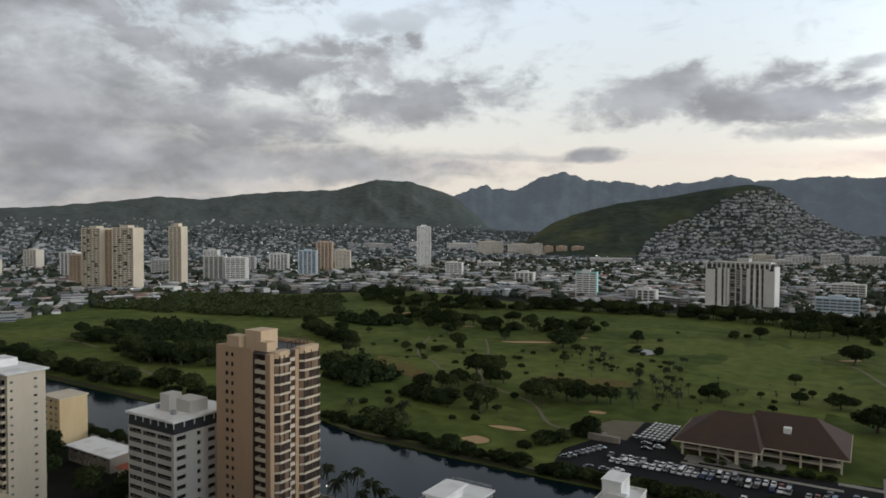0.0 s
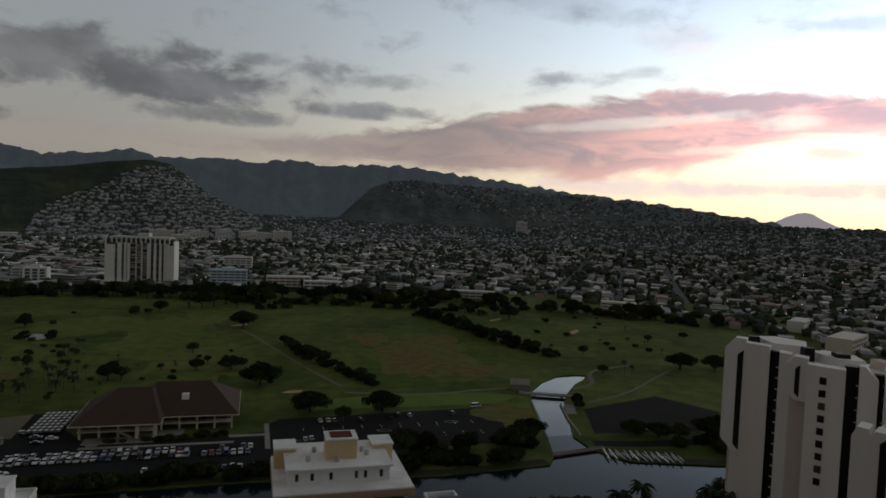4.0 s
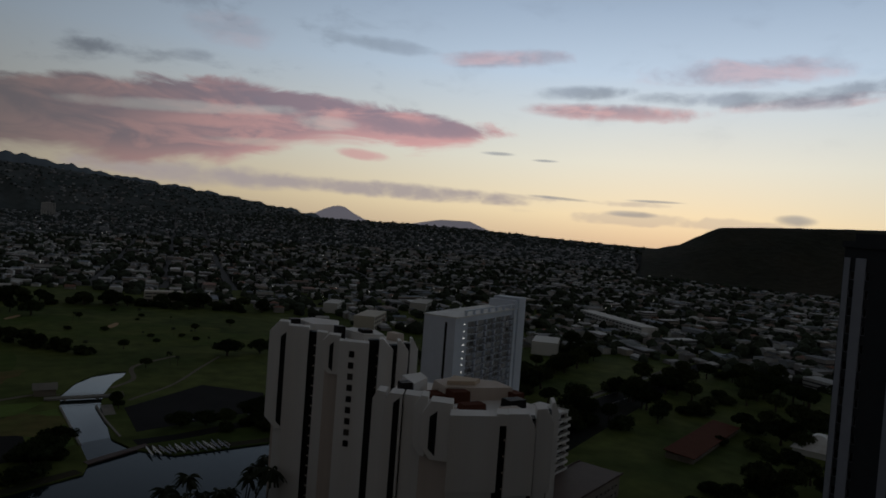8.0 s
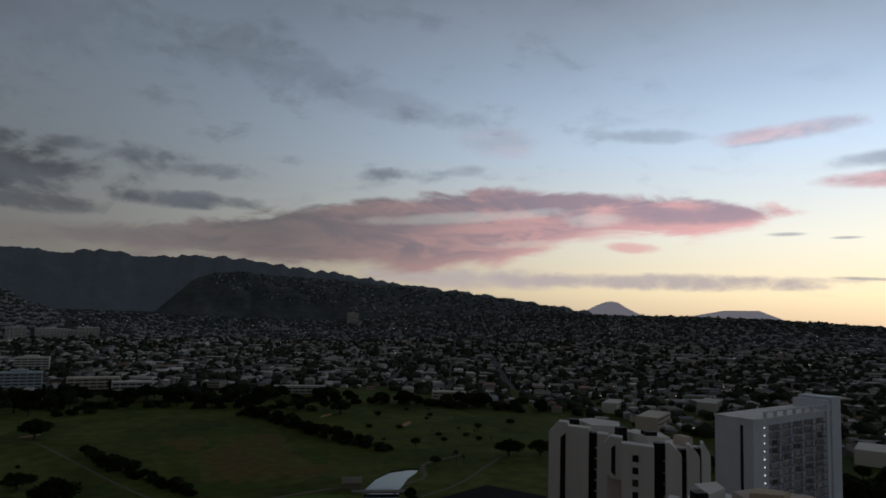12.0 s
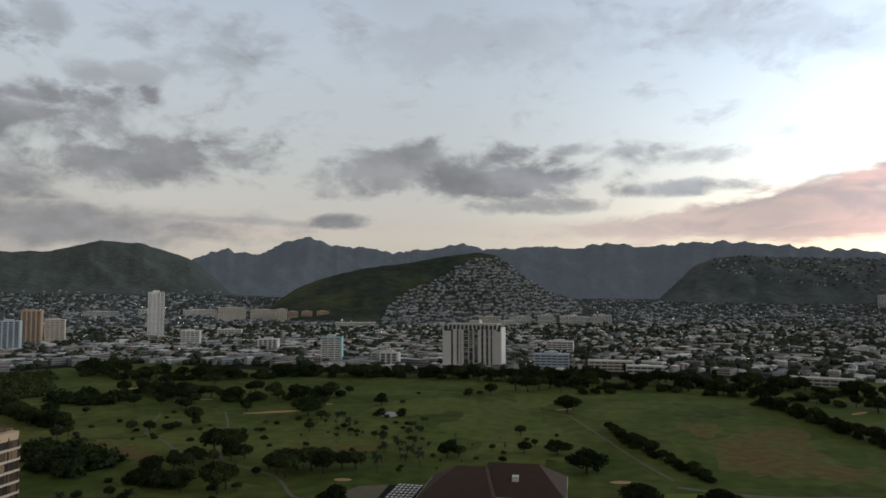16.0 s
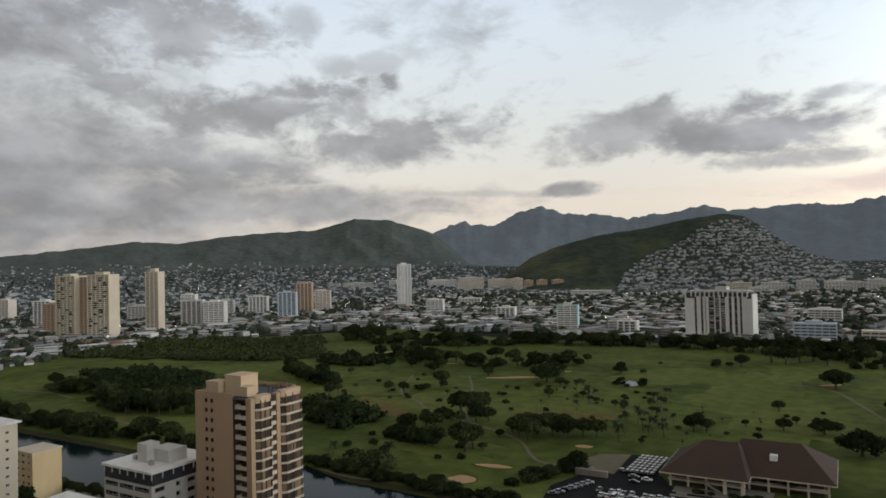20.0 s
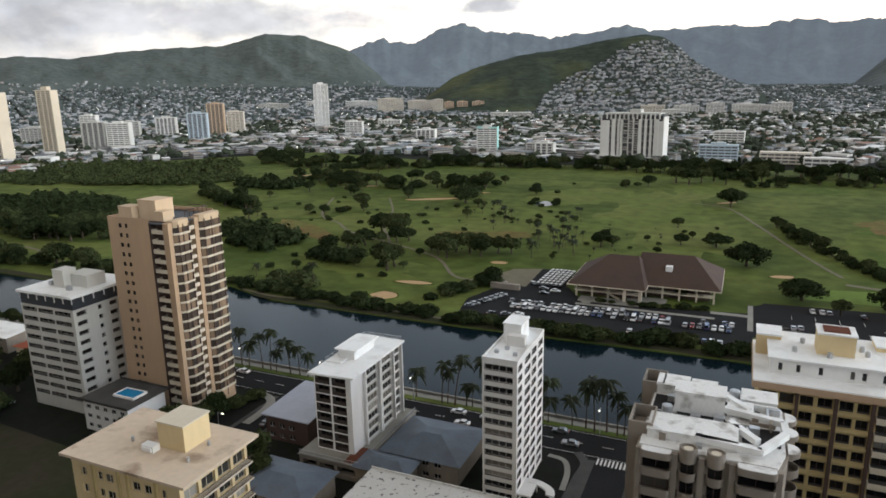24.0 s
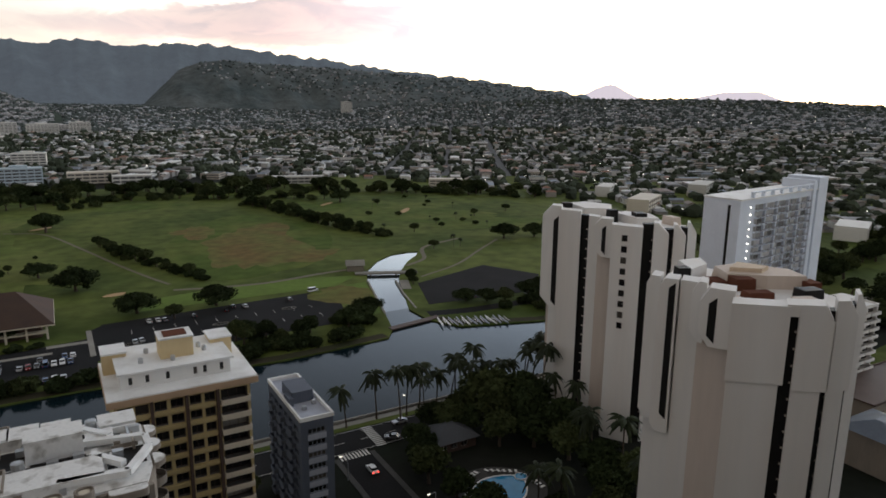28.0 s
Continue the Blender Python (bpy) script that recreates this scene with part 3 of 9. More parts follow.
FAR_SHORE = [(-1500, 224), (-232, 222), (-222, 246), (-205, 240), (-188, 235), (-100, 234), (0, 236.5), (66, 231), (111, 235), (117, 244), (123, 264), (139, 320), (148, 341), (163, 360), (177, 371), (190, 373), (196, 371), (190, 362), (178, 350), (164, 331), (154.5, 314), (145, 289), (135.5, 265), (136, 248), (144, 233), (179, 223), (260, 214), (262, 170), (900, 170)]


def plate(name, outline, z0, z1, material, label, category=""):
    g = Geo()
    g.prism(outline, z0, z1, 0)
    return single(name, g, material, label, category, kind="structure")


plate("golf_course", FAR_SHORE + [(900, 500), (640, 640), (330, 800), (-120, 775), (-330, 760), (-560, 830), (-800, 560), (-1500, 560)], -1.0, 0.0, GRASS, "wide green golf course with worn grass")
plate("town_side", [(-1500, -500), (900, -500), (900, 169), (263, 169), (262, 175), (-1500, 175)], -1.0, 0.0, CITY, "dark built-up ground on the town side of the canal")
# ---- building materials ----
WHITE = mat("white_paint", (0.74, 0.73, 0.71), 0.7, var=0.07, scale=0.12, fine=1.2, second=(0.64, 0.62, 0.59), tilt=0.25)
ROOF_WHITE = mat("white_roof_coating", (0.80, 0.80, 0.79), 0.75, var=0.08, scale=0.2, fine=1.5, second=(0.58, 0.56, 0.53), contrast=(0.48, 0.8))
CREAM = mat("cream_paint", (0.62, 0.55, 0.43), 0.75, var=0.08, scale=0.12, fine=1.0, second=(0.54, 0.47, 0.37), tilt=0.25)
TAN = mat("tan_paint", (0.46, 0.315, 0.205), 0.75, var=0.08, scale=0.1, fine=1.0, second=(0.40, 0.28, 0.18), tilt=0.2)
PALE_TAN = mat("pale_tan_paint", (0.57, 0.43, 0.29), 0.75, var=0.08, scale=0.15, fine=1.0, tilt=0.2, each=0.04)
BROWN = mat("dark_brown_paint", (0.085, 0.055, 0.045), 0.7, var=0.12, scale=0.2, fine=1.0)
YELLOW = mat("yellow_paint", (0.66, 0.52, 0.30), 0.75, var=0.08, scale=0.15, fine=1.0, second=(0.60, 0.46, 0.26), tilt=0.25)
OCHRE = mat("ochre_paint", (0.50, 0.39, 0.19), 0.75, var=0.1, scale=0.15, fine=1.0, tilt=0.25, each=0.04)
BEIGE = mat("beige_concrete", (0.265, 0.228, 0.188), 0.8, var=0.14, scale=0.15, fine=1.5, second=(0.20, 0.172, 0.142), tilt=0.25, each=0.03)
ROOF_TAN = mat("stained_tan_roof", (0.60, 0.48, 0.36), 0.85, var=0.14, scale=0.17, fine=0.9, second=(0.27, 0.19, 0.13), contrast=(0.53, 0.70))
GREY = mat("grey_paint", (0.54, 0.525, 0.48), 0.75, var=0.08, scale=0.15, fine=1.0, tilt=0.25)
BLUE_GREY = mat("blue_grey_paint", (0.10, 0.115, 0.15), 0.7, var=0.12, scale=0.2, fine=1.0, tilt=0.3)
PANEL_GREY = mat("pale_blue_panel", (0.36, 0.38, 0.44), 0.7, var=0.08, scale=0.3, fine=1.0, each=0.06)
SLATE = mat("slate_roof", (0.07, 0.075, 0.085), 0.7, var=0.15, scale=0.2, fine=2.0)
METAL_ROOF = mat("blue_grey_metal_roof", (0.105, 0.13, 0.165), 0.55, var=0.18, scale=0.2, fine=1.5, second=(0.085, 0.10, 0.125))
RED_ROOF = mat("red_clay_roof", (0.32, 0.09, 0.05), 0.8, var=0.15, scale=0.3, fine=2.0)
TILE_ROOF = mat("brown_tile_roof", (0.070, 0.043, 0.031), 0.85, var=0.16, scale=0.12, fine=1.6, bump=0.4, second=(0.056, 0.037, 0.031))
RUST = mat("rust_red_panel", (0.125, 0.050, 0.032), 0.95, var=0.15, scale=0.3, fine=2.0, spec=0.05)
TOWER_WHITE = mat("bone_white_concrete", (0.75, 0.735, 0.715), 0.75, var=0.07, scale=0.1, fine=0.8, second=(0.68, 0.64, 0.60), tilt=0.1, contrast=(0.4, 0.75))
TOWER_PINK = mat("pink_beige_concrete", (0.58, 0.49, 0.42), 0.8, var=0.1, scale=0.1, fine=0.8, second=(0.58, 0.50, 0.44), tilt=0.1)
# near-black: painted shade in gaps and interiors, also dark glazing and cladding
DARK = mat("near_black_shade_and_cladding", (0.016, 0.015, 0.015), 0.6, var=0.2, scale=0.3, fine=2.0, spec=0.15)
ROOF_WORN = mat("worn_white_roof", (0.72, 0.71, 0.69), 0.8, var=0.14, scale=0.5, fine=2.2, second=(0.36, 0.34, 0.31), contrast=(0.54, 0.72))
FLAKING = mat("flaking_roof_paint", (0.56, 0.55, 0.53), 0.85, var=0.15, scale=0.8, fine=2.4, second=(0.15, 0.14, 0.135), contrast=(0.60, 0.66))
# white wall with blue light from the sky put into its colour
SKY_TINT_WHITE = mat("white_paint_sky_tint", (0.70, 0.75, 0.84), 0.75, var=0.06, scale=0.15, fine=1.0)
DARK_TOWER = mat("dark_tower_cladding", (0.035, 0.040, 0.048), 0.5, var=0.15, scale=0.2, fine=1.0)
LOGGIA = mat("loggia_floor", (0.13, 0.12, 0.11), 0.85, var=0.2, scale=0.3, fine=1.5)
STEEL = mat("galvanised_steel", (0.45, 0.46, 0.47), 0.4, 0.6, var=0.12, scale=0.6, fine=3.0)
POOL = mat("pool_water", (0.02, 0.22, 0.42), 0.05, var=0.1, scale=0.4, fine=2.0)
LAMP_WHITE = glow("lamp_glass", (1.0, 0.93, 0.80), 5.0)
LAMP_DIM = glow("street_lamp_glass", (1.0, 0.90, 0.74), 1.6)
LAMP_RED = glow("tail_lamp_glass", (1.0, 0.05, 0.03), 6.0)


def glass_mat(name, tints, rough=0.12):
    """Window glass that shows a dark room or a drawn curtain, window by window."""
    m = bpy.data.materials.new(name)
    m.use_nodes = True
    nodes, links = m.node_tree.nodes, m.node_tree.links
    p = nodes["Principled BSDF"]
    p.inputs["Roughness"].default_value, p.inputs["IOR"].default_value = rough, 1.45
    r = nodes.new("ShaderNodeValToRGB")
    r.color_ramp.interpolation = "CONSTANT"
    e = r.color_ramp.elements
    while len(e) < len(tints):
        e.new(0.5)
    for i, (pos, c) in enumerate(tints):
        e[i].position, e[i].color = pos, (*c, 1)
    links.new(nodes.new("ShaderNodeObjectInfo").outputs["Random"], r.inputs[0])
    links.new(r.outputs[0], p.inputs["Base Color"])
    return m


GLASS = glass_mat("window_glass", [(0, (0.018, 0.018, 0.020)), (0.45, (0.04, 0.038, 0.036)), (0.72, (0.14, 0.125, 0.11)), (0.88, (0.30, 0.28, 0.25))])
DARK_GLASS = glass_mat("dark_window_glass", [(0, (0.010, 0.010, 0.012)), (0.6, (0.022, 0.021, 0.021)), (0.9, (0.07, 0.062, 0.055))])
BROWN_GLASS = glass_mat("bronze_window_glass", [(0, (0.030, 0.020, 0.014)), (0.34, (0.10, 0.066, 0.042)), (0.52, (0.21, 0.140, 0.086)), (0.68, (0.05, 0.034, 0.024)), (0.88, (0.25, 0.17, 0.11))], 0.45)
CURTAIN_GLASS = glass_mat("curtained_window_glass", [(0, (0.30, 0.29, 0.28)), (0.4, (0.48, 0.47, 0.46)), (0.7, (0.10, 0.095, 0.09)), (0.85, (0.58, 0.57, 0.56))], 0.3)
MESHES = {}


def window_mesh(w, h, frame_mat, glass, bars=1):
    """A framed window, its sill at z 0 and its outside towards -y."""
    key = ("window", round(w, 2), round(h, 2), frame_mat.name, glass.name, bars)
    if key not in MESHES:
        g = Geo()
        t = 0.06
        xs = [0, t] + [c for i in range(bars) for c in (w * (i + 1) / (bars + 1) - 0.03, w * (i + 1) / (bars + 1) + 0.03)] + [w - t, w]
        zs = [0, t, h - t, h]
        for i, (a, b) in enumerate(zip(xs, xs[1:])):
            for j, (c, d) in enumerate(zip(zs, zs[1:])):
                if j == 1 and i % 2:
                    g.face([(a, 0, c), (b, 0, c), (b, 0, d), (a, 0, d)], 1)
                    for p, q in (((a, c), (b, c)), ((b, c), (b, d)), ((b, d), (a, d)), ((a, d), (a, c))):
                        g.face([(p[0], 0, p[1]), (p[0], -0.05, p[1]), (q[0], -0.05, q[1]), (q[0], 0, q[1])])
                else:
                    g.face([(a, -0.05, c), (b, -0.05, c), (b, -0.05, d), (a, -0.05, d)])
        for p, q in (((0, 0), (w, 0)), ((w, 0), (w, h)), ((w, h), (0, h)), ((0, h), (0, 0))):
            g.face([(p[0], -0.05, p[1]), (p[0], 0.03, p[1]), (q[0], 0.03, q[1]), (q[0], -0.05, q[1])])
        g.weld()
        MESHES[key] = g.mesh("window", [frame_mat, glass])
    return MESHES[key]


def windows(parent, p0, p1, cols, rows, depth, frame_mat=None, glass=None, bars=1, name="window"):
    p0, p1 = Vector(p0), Vector(p1)
    d = (p1 - p0).normalized()
    inn = Vector((-d.y, d.x))
    rz = math.atan2(d.y, d.x)
    for u0, u1 in cols:
        for z0, z1 in rows:
            q = p0 + d * u0 + inn * (depth - 0.03)
            part(name, window_mesh(u1 - u0, z1 - z0, frame_mat or WHITE, glass or GLASS, bars), None, parent, at=(q.x, q.y, z0), rz=rz)


def floors(n, first, pitch, low, high):
    return [(first + i * pitch + low, first + i * pitch + high) for i in range(n)]


def shell(parent, w, d, h, fronts, material, roof_mat, parapet=0.9, lip=0.25, name="wall"):
    """Four walls with openings, and a roof deck behind a parapet. fronts: side -> (columns, rows, depth)."""
    corners = {"front": ((0, 0), (w, 0)), "right": ((w, 0), (w, d)), "back": ((w, d), (0, d)), "left": ((0, d), (0, 0))}
    for side, (a, b) in corners.items():
        g = Geo()
        spec = fronts.get(side)
        if spec:
            g.wall(a, b, 0, h, spec[0], spec[1], spec[2])
        else:
            g.wall(a, b, 0, h)
        part(name, g, material, parent)
    g = Geo()
    g.box(0.02, w - 0.02, 0.02, d - 0.02, h - 0.35, h - 0.02, 1)
    for x0, x1, y0, y1 in ((-lip, w + lip, -lip, 0.2), (-lip, w + lip, d - 0.2, d + lip), (-lip, 0.2, 0.2, d - 0.2), (w - 0.2, w + lip, 0.2, d - 0.2)):
        g.box(x0, x1, y0, y1, h, h + parapet)
    part("roof", g, [material, roof_mat], parent)


def rail(parent, w, at, rz=0.0, h=1.0, deep=0.1, material=None, name="railing"):
    key = ("rail", round(w, 2), h, material.name if material else "")
    if key not in MESHES:
        g = Geo()
        g.box(0, w, 0, deep, h - 0.06, h)
        g.box(0, w, 0, deep, 0.05, 0.12)
        for i in range(int(w / 0.35) + 1):
            x = min(w - 0.04, i * 0.35)
            g.box(x, x + 0.04, 0.03, 0.07, 0.12, h - 0.06)
        MESHES[key] = g.weld().mesh(name, material or STEEL)
    return part(name, MESHES[key], None, parent, at=at, rz=rz)


def balcony_mesh(w, out, h, material, thick=0.22):
    """A slab with a solid front and sides, inner edge on y 0, reaching out to -y."""
    key = ("balcony", round(w, 2), round(out, 2), round(h, 2), material.name)
    if key not in MESHES:
        g = Geo()
        g.box(0, w, -out, 0, 0, thick)
        g.box(0, w, -out, -out + 0.14, thick, h)
        g.box(0, 0.14, -out + 0.14, 0, thick, h)
        g.box(w - 0.14, w, -out + 0.14, 0, thick, h)
        MESHES[key] = g.weld().mesh("balcony", material)
    return MESHES[key]


def bow(x, y, w, out, n, square):
    """A bowed front from x to x + w, reaching out to y - out; square below 1 flattens it to a rounded box."""
    pts = []
    for i in range(n + 1):
        c, k = math.cos(math.pi * i / n), math.sin(math.pi * i / n)
        pts.append((x + w / 2 - w / 2 * math.copysign(abs(c) ** square, c), y - out * k ** square))
    return pts


def round_balcony_mesh(w, out, h, material, square=1.0):
    key = ("round", round(w, 2), round(out, 2), round(h, 2), material.name, square)
    if key not in MESHES:
        g = Geo()
        arc = bow(0.0, 0.0, w, out, 10 if square == 1 else 14, square)
        g.prism(arc, 0, 0.25)
        for (a, b), (c, d) in zip(arc, arc[1:]):
            ia, ib = (w / 2 + (a - w / 2) * 0.93, b * 0.93), (w / 2 + (c - w / 2) * 0.93, d * 0.93)
            g.prism([(a, b), (c, d), ib, ia], 0.25, h)
        MESHES[key] = g.weld().mesh("balcony", material)
    return MESHES[key]


def lamp_post(x, y, h=8.0, arm=1.6, lit=True, rz=0.0):
    t = thing("street_lamp", (x, y, 0), "slim grey street lamp with a small lit head beside the road", "street lamp", "street lamps", rz)
    g = Geo()
    g.tube([(0, 0, 0), (0, 0, h * 0.5), (0, 0, h)], [0.11, 0.09, 0.06])
    part("pole", g, STEEL, t)
    g = Geo()
    g.box(0, arm, -0.04, 0.04, h - 0.1, h)
    arm_part = part("arm", g, STEEL, t)
    g = Geo()
    g.box(arm - 0.1, arm + 0.5, -0.14, 0.14, h - 0.2, h - 0.02)
    part("lamp_head", g, LAMP_DIM if lit else STEEL, arm_part)


# ---- tan tower with bronze bays ----
def tan_tower():
    pitch, n = 2.78, 20
    h = pitch * n + 1.9
    t = thing("tan_tower", (-163, 134, 0), "tall tan apartment tower with bronze bay windows and cream balconies", "apartment tower")
    rows = floors(n, 1.6, pitch, 0.9, 2.15)
    cols = [(3.9, 5.2), (6.2, 7.4)]
    g = Geo()
    g.wall((0, 0), (15.4, 0), 0, h, cols, rows, 0.3)
    part("front_wall", g, TAN, t)
    windows(t, (0, 0), (15.4, 0), cols, rows, 0.3, BROWN, DARK_GLASS)
    g = Geo()
    g.wall((20.6, 19.5), (0, 19.5), 0, h)
    g.wall((0, 19.5), (0, 0), 0, h)
    part("back_wall", g, TAN, t)
    g = Geo()
    g.wall((15.4, 0), (15.4, 2.2), 0, h)
    g.wall((15.4, 2.2), (20.4, 2.2), 0, h)
    g.wall((20.4, 2.2), (20.4, 0), 0, h)
    part("recess_wall", g, BROWN, t)
    m = balcony_mesh(4.3, 1.9, 1.15, CREAM)
    for i in range(n):
        part("balcony", m, None, t, at=(15.9, 2.2, 1.5 + i * pitch))
    # piers and canted bays down the side
    for y0, y1 in ((0.0, 7.3), (9.8, 19.5)):
        g = Geo()
        g.prism([(20.4, y0), (22.4, y0), (22.4, y0 + 1.5), (20.4, y0 + 1.5)], 0, h)
        part("pier", g, TAN, t)
        bay = [(20.5, y0 + 1.5), (22.6, y0 + 1.5), (23.5, y0 + 2.6), (23.5, y1 - 1.0), (22.7, y1), (20.5, y1)]
        inner = [(20.5, y0 + 1.5), (22.45, y0 + 1.55), (23.3, y0 + 2.65), (23.3, y1 - 1.1), (22.55, y1 - 0.1), (20.5, y1 - 0.1)]
        g = Geo()
        g.prism([(20.5, y0 + 1.3), (22.7, y0 + 1.3), (23.9, y0 + 2.5), (23.9, y1 - 0.9), (22.95, y1 + 0.2), (20.5, y1 + 0.2)], 0, 0.5)
        spandrel = g.mesh("spandrel", CREAM)
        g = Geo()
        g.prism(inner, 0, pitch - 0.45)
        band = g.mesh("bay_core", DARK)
        facets = []
        edge = inner[1:5]
        for (p, q) in zip(edge, edge[1:]):
            a, b = Vector(p), Vector(q)
            cuts = max(1, round((b - a).length / 1.7))
            o = Vector(((b - a).y, -(b - a).x)).normalized() * 0.08
            for k in range(cuts):
                u, v = a.lerp(b, (k + 0.04) / cuts), a.lerp(b, (k + 0.96) / cuts)
                g = Geo()
                g.prism([tuple(u + o), tuple(v + o), tuple(v), tuple(u)][::-1], 0.05, pitch - 0.5)
                facets.append(g.mesh("bay_window", BROWN_GLASS))
        for i in range(n):
            z = 4.0 + i * pitch if y0 else 1.6 + i * pitch
            if z + pitch > h + 0.2:
                continue
            part("spandrel", spandrel, None, t, at=(0, 0, z - 0.35))
            core = part("bay_core", band, None, t, at=(0, 0, z + 0.15))
            for facet in facets:
                part("bay_window", facet, None, core)
        g = Geo()
        g.prism(bay, 0, 4.0 if y0 else 1.3)
        part("bay_base", g, TAN, t)
        g = Geo()
        g.prism(bay, h - 1.4, h + 0.5, taper=0.96)
        part("bay_cap", g, PALE_TAN, t)
        for yy in (y0 + 2.62, (y0 + y1) / 2 + 0.6, y1 - 1.0):
            g = Geo()
            g.box(23.35, 23.62, yy - 0.14, yy + 0.14, 1.3, h - 0.6)
            part("fin", g, BROWN, t)
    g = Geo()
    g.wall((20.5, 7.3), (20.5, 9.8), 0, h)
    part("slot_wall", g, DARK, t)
    m = balcony_mesh(2.2, 1.7, 1.1, CREAM)
    for i in range(n):
        part("balcony", m, None, t, at=(20.6, 7.45, 1.5 + i * pitch), rz=math.pi / 2)
    g = Geo()
    g.box(0.3, 22.3, 0.3, 19.2, h - 0.6, h - 0.3, 1)
    for a in ((0, 15.4, 0, 0.3), (0, 0.3, 0.3, 19.5), (0.3, 20.6, 19.2, 19.5)):
        g.box(*a, h, h + 0.9)
    part("roof", g, [TAN, SLATE], t)
    for x0, x1, y0, y1, z in ((8.5, 15.0, 3.5, 10.0, 5.2), (3.0, 8.0, 1.5, 5.5, 3.4), (15.3, 18.5, 2.5, 6.0, 2.4)):
        g = Geo()
        g.box(x0, x1, y0, y1, h - 0.3, h + z)
        g.box(x0 - 0.15, x1 + 0.15, y0 - 0.15, y1 + 0.15, h + z, h + z + 0.25)
        part("roof_house", g, PALE_TAN, t)
    for i in range(6):
        g = Geo()
        g.box(18.9, 19.05, 10.0 + i * 1.7, 10.15 + i * 1.7, h - 0.3, h + 1.9)
        part("roof_frame_post", g, BROWN, t)
    g = Geo()
    g.box(12.0, 19.1, 18.6, 18.75, h + 1.7, h + 1.95)
    g.box(18.9, 19.1, 10.0, 18.6, h + 1.7, h + 1.95)
    part("roof_frame_rail", g, BROWN, t)


tan_tower()


# ---- grey office block with dark top storey ----
def grey_block():
    w, d, h, pitch, n = 22.0, 21.5, 36.4, 2.92, 10
    t = thing("grey_apartment_block", (-192.8, 125, 0), "pale grey apartment block with dark top floor and white roof", "apartment block")
    fcols = [(0.6, 6.6), (7.4, 13.6), (14.4, 20.8)]
    rows = floors(n, 2.6, pitch, 1.15, 2.45)
    rcols = [(1.0, 4.2), (8.2, 9.4), (12.2, 14.8), (18.6, 19.6)]
    for a, b, cols, rr, depth in (((0, 0), (w, 0), fcols, rows, 1.1), ((w, 0), (w, d), rcols, rows, 0.35), ((w, d), (0, d), (), (), 0.3), ((0, d), (0, 0), (), (), 0.3)):
        g = Geo()
        g.wall(a, b, 0, h - 4.3, cols, rr, depth, 0, 1)
        part("wall", g, [GREY, LOGGIA], t)
        windows(t, a, b, cols, rr, depth, GREY, DARK_GLASS, 2 if depth > 1 else 0)
    g = Geo()
    g.box(0.15, w - 0.15, 0.15, d - 0.15, h - 4.3, h - 0.8)
    part("top_floor_glazing", g, DARK_TOWER, t)
    for i in range(7):
        g = Geo()
        g.box(i * w / 6 - 0.12 if i else 0, i * w / 6 + 0.2 if i < 6 else w, -0.02, 0.2, h - 2.6, h - 0.8)
        part("top_floor_post", g, WHITE, t)
    for i in range(1, 6):
        g = Geo()
        g.box(w - 0.2, w + 0.02, i * d / 6, i * d / 6 + 0.3, h - 2.6, h - 0.8)
        part("top_floor_post", g, WHITE, t)
    g = Geo()
    g.box(-0.6, w + 0.6, -0.6, d + 0.6, h - 0.8, h - 0.1)
    part("roof", g, ROOF_WHITE, t)
    for x0, x1, y0, y1, z in ((8.0, 12.5, 5.5, 10.0, 5.2), (10.5, 19.0, 8.0, 14.5, 3.6)):
        g = Geo()
        g.box(x0, x1, y0, y1, h - 0.1, h + z)
        part("roof_house", g, GREY, t)
    for x, y in ((5, 6), (6.5, 8), (4, 13), (15, 4)):
        g = Geo()
        g.box(x, x + 1.4, y, y + 1.1, h - 0.1, h + 1.2)
        g.box(x + 0.2, x + 1.2, y + 0.2, y + 0.9, h + 1.2, h + 1.35)
        part("air_unit", g, STEEL, t)


grey_block()


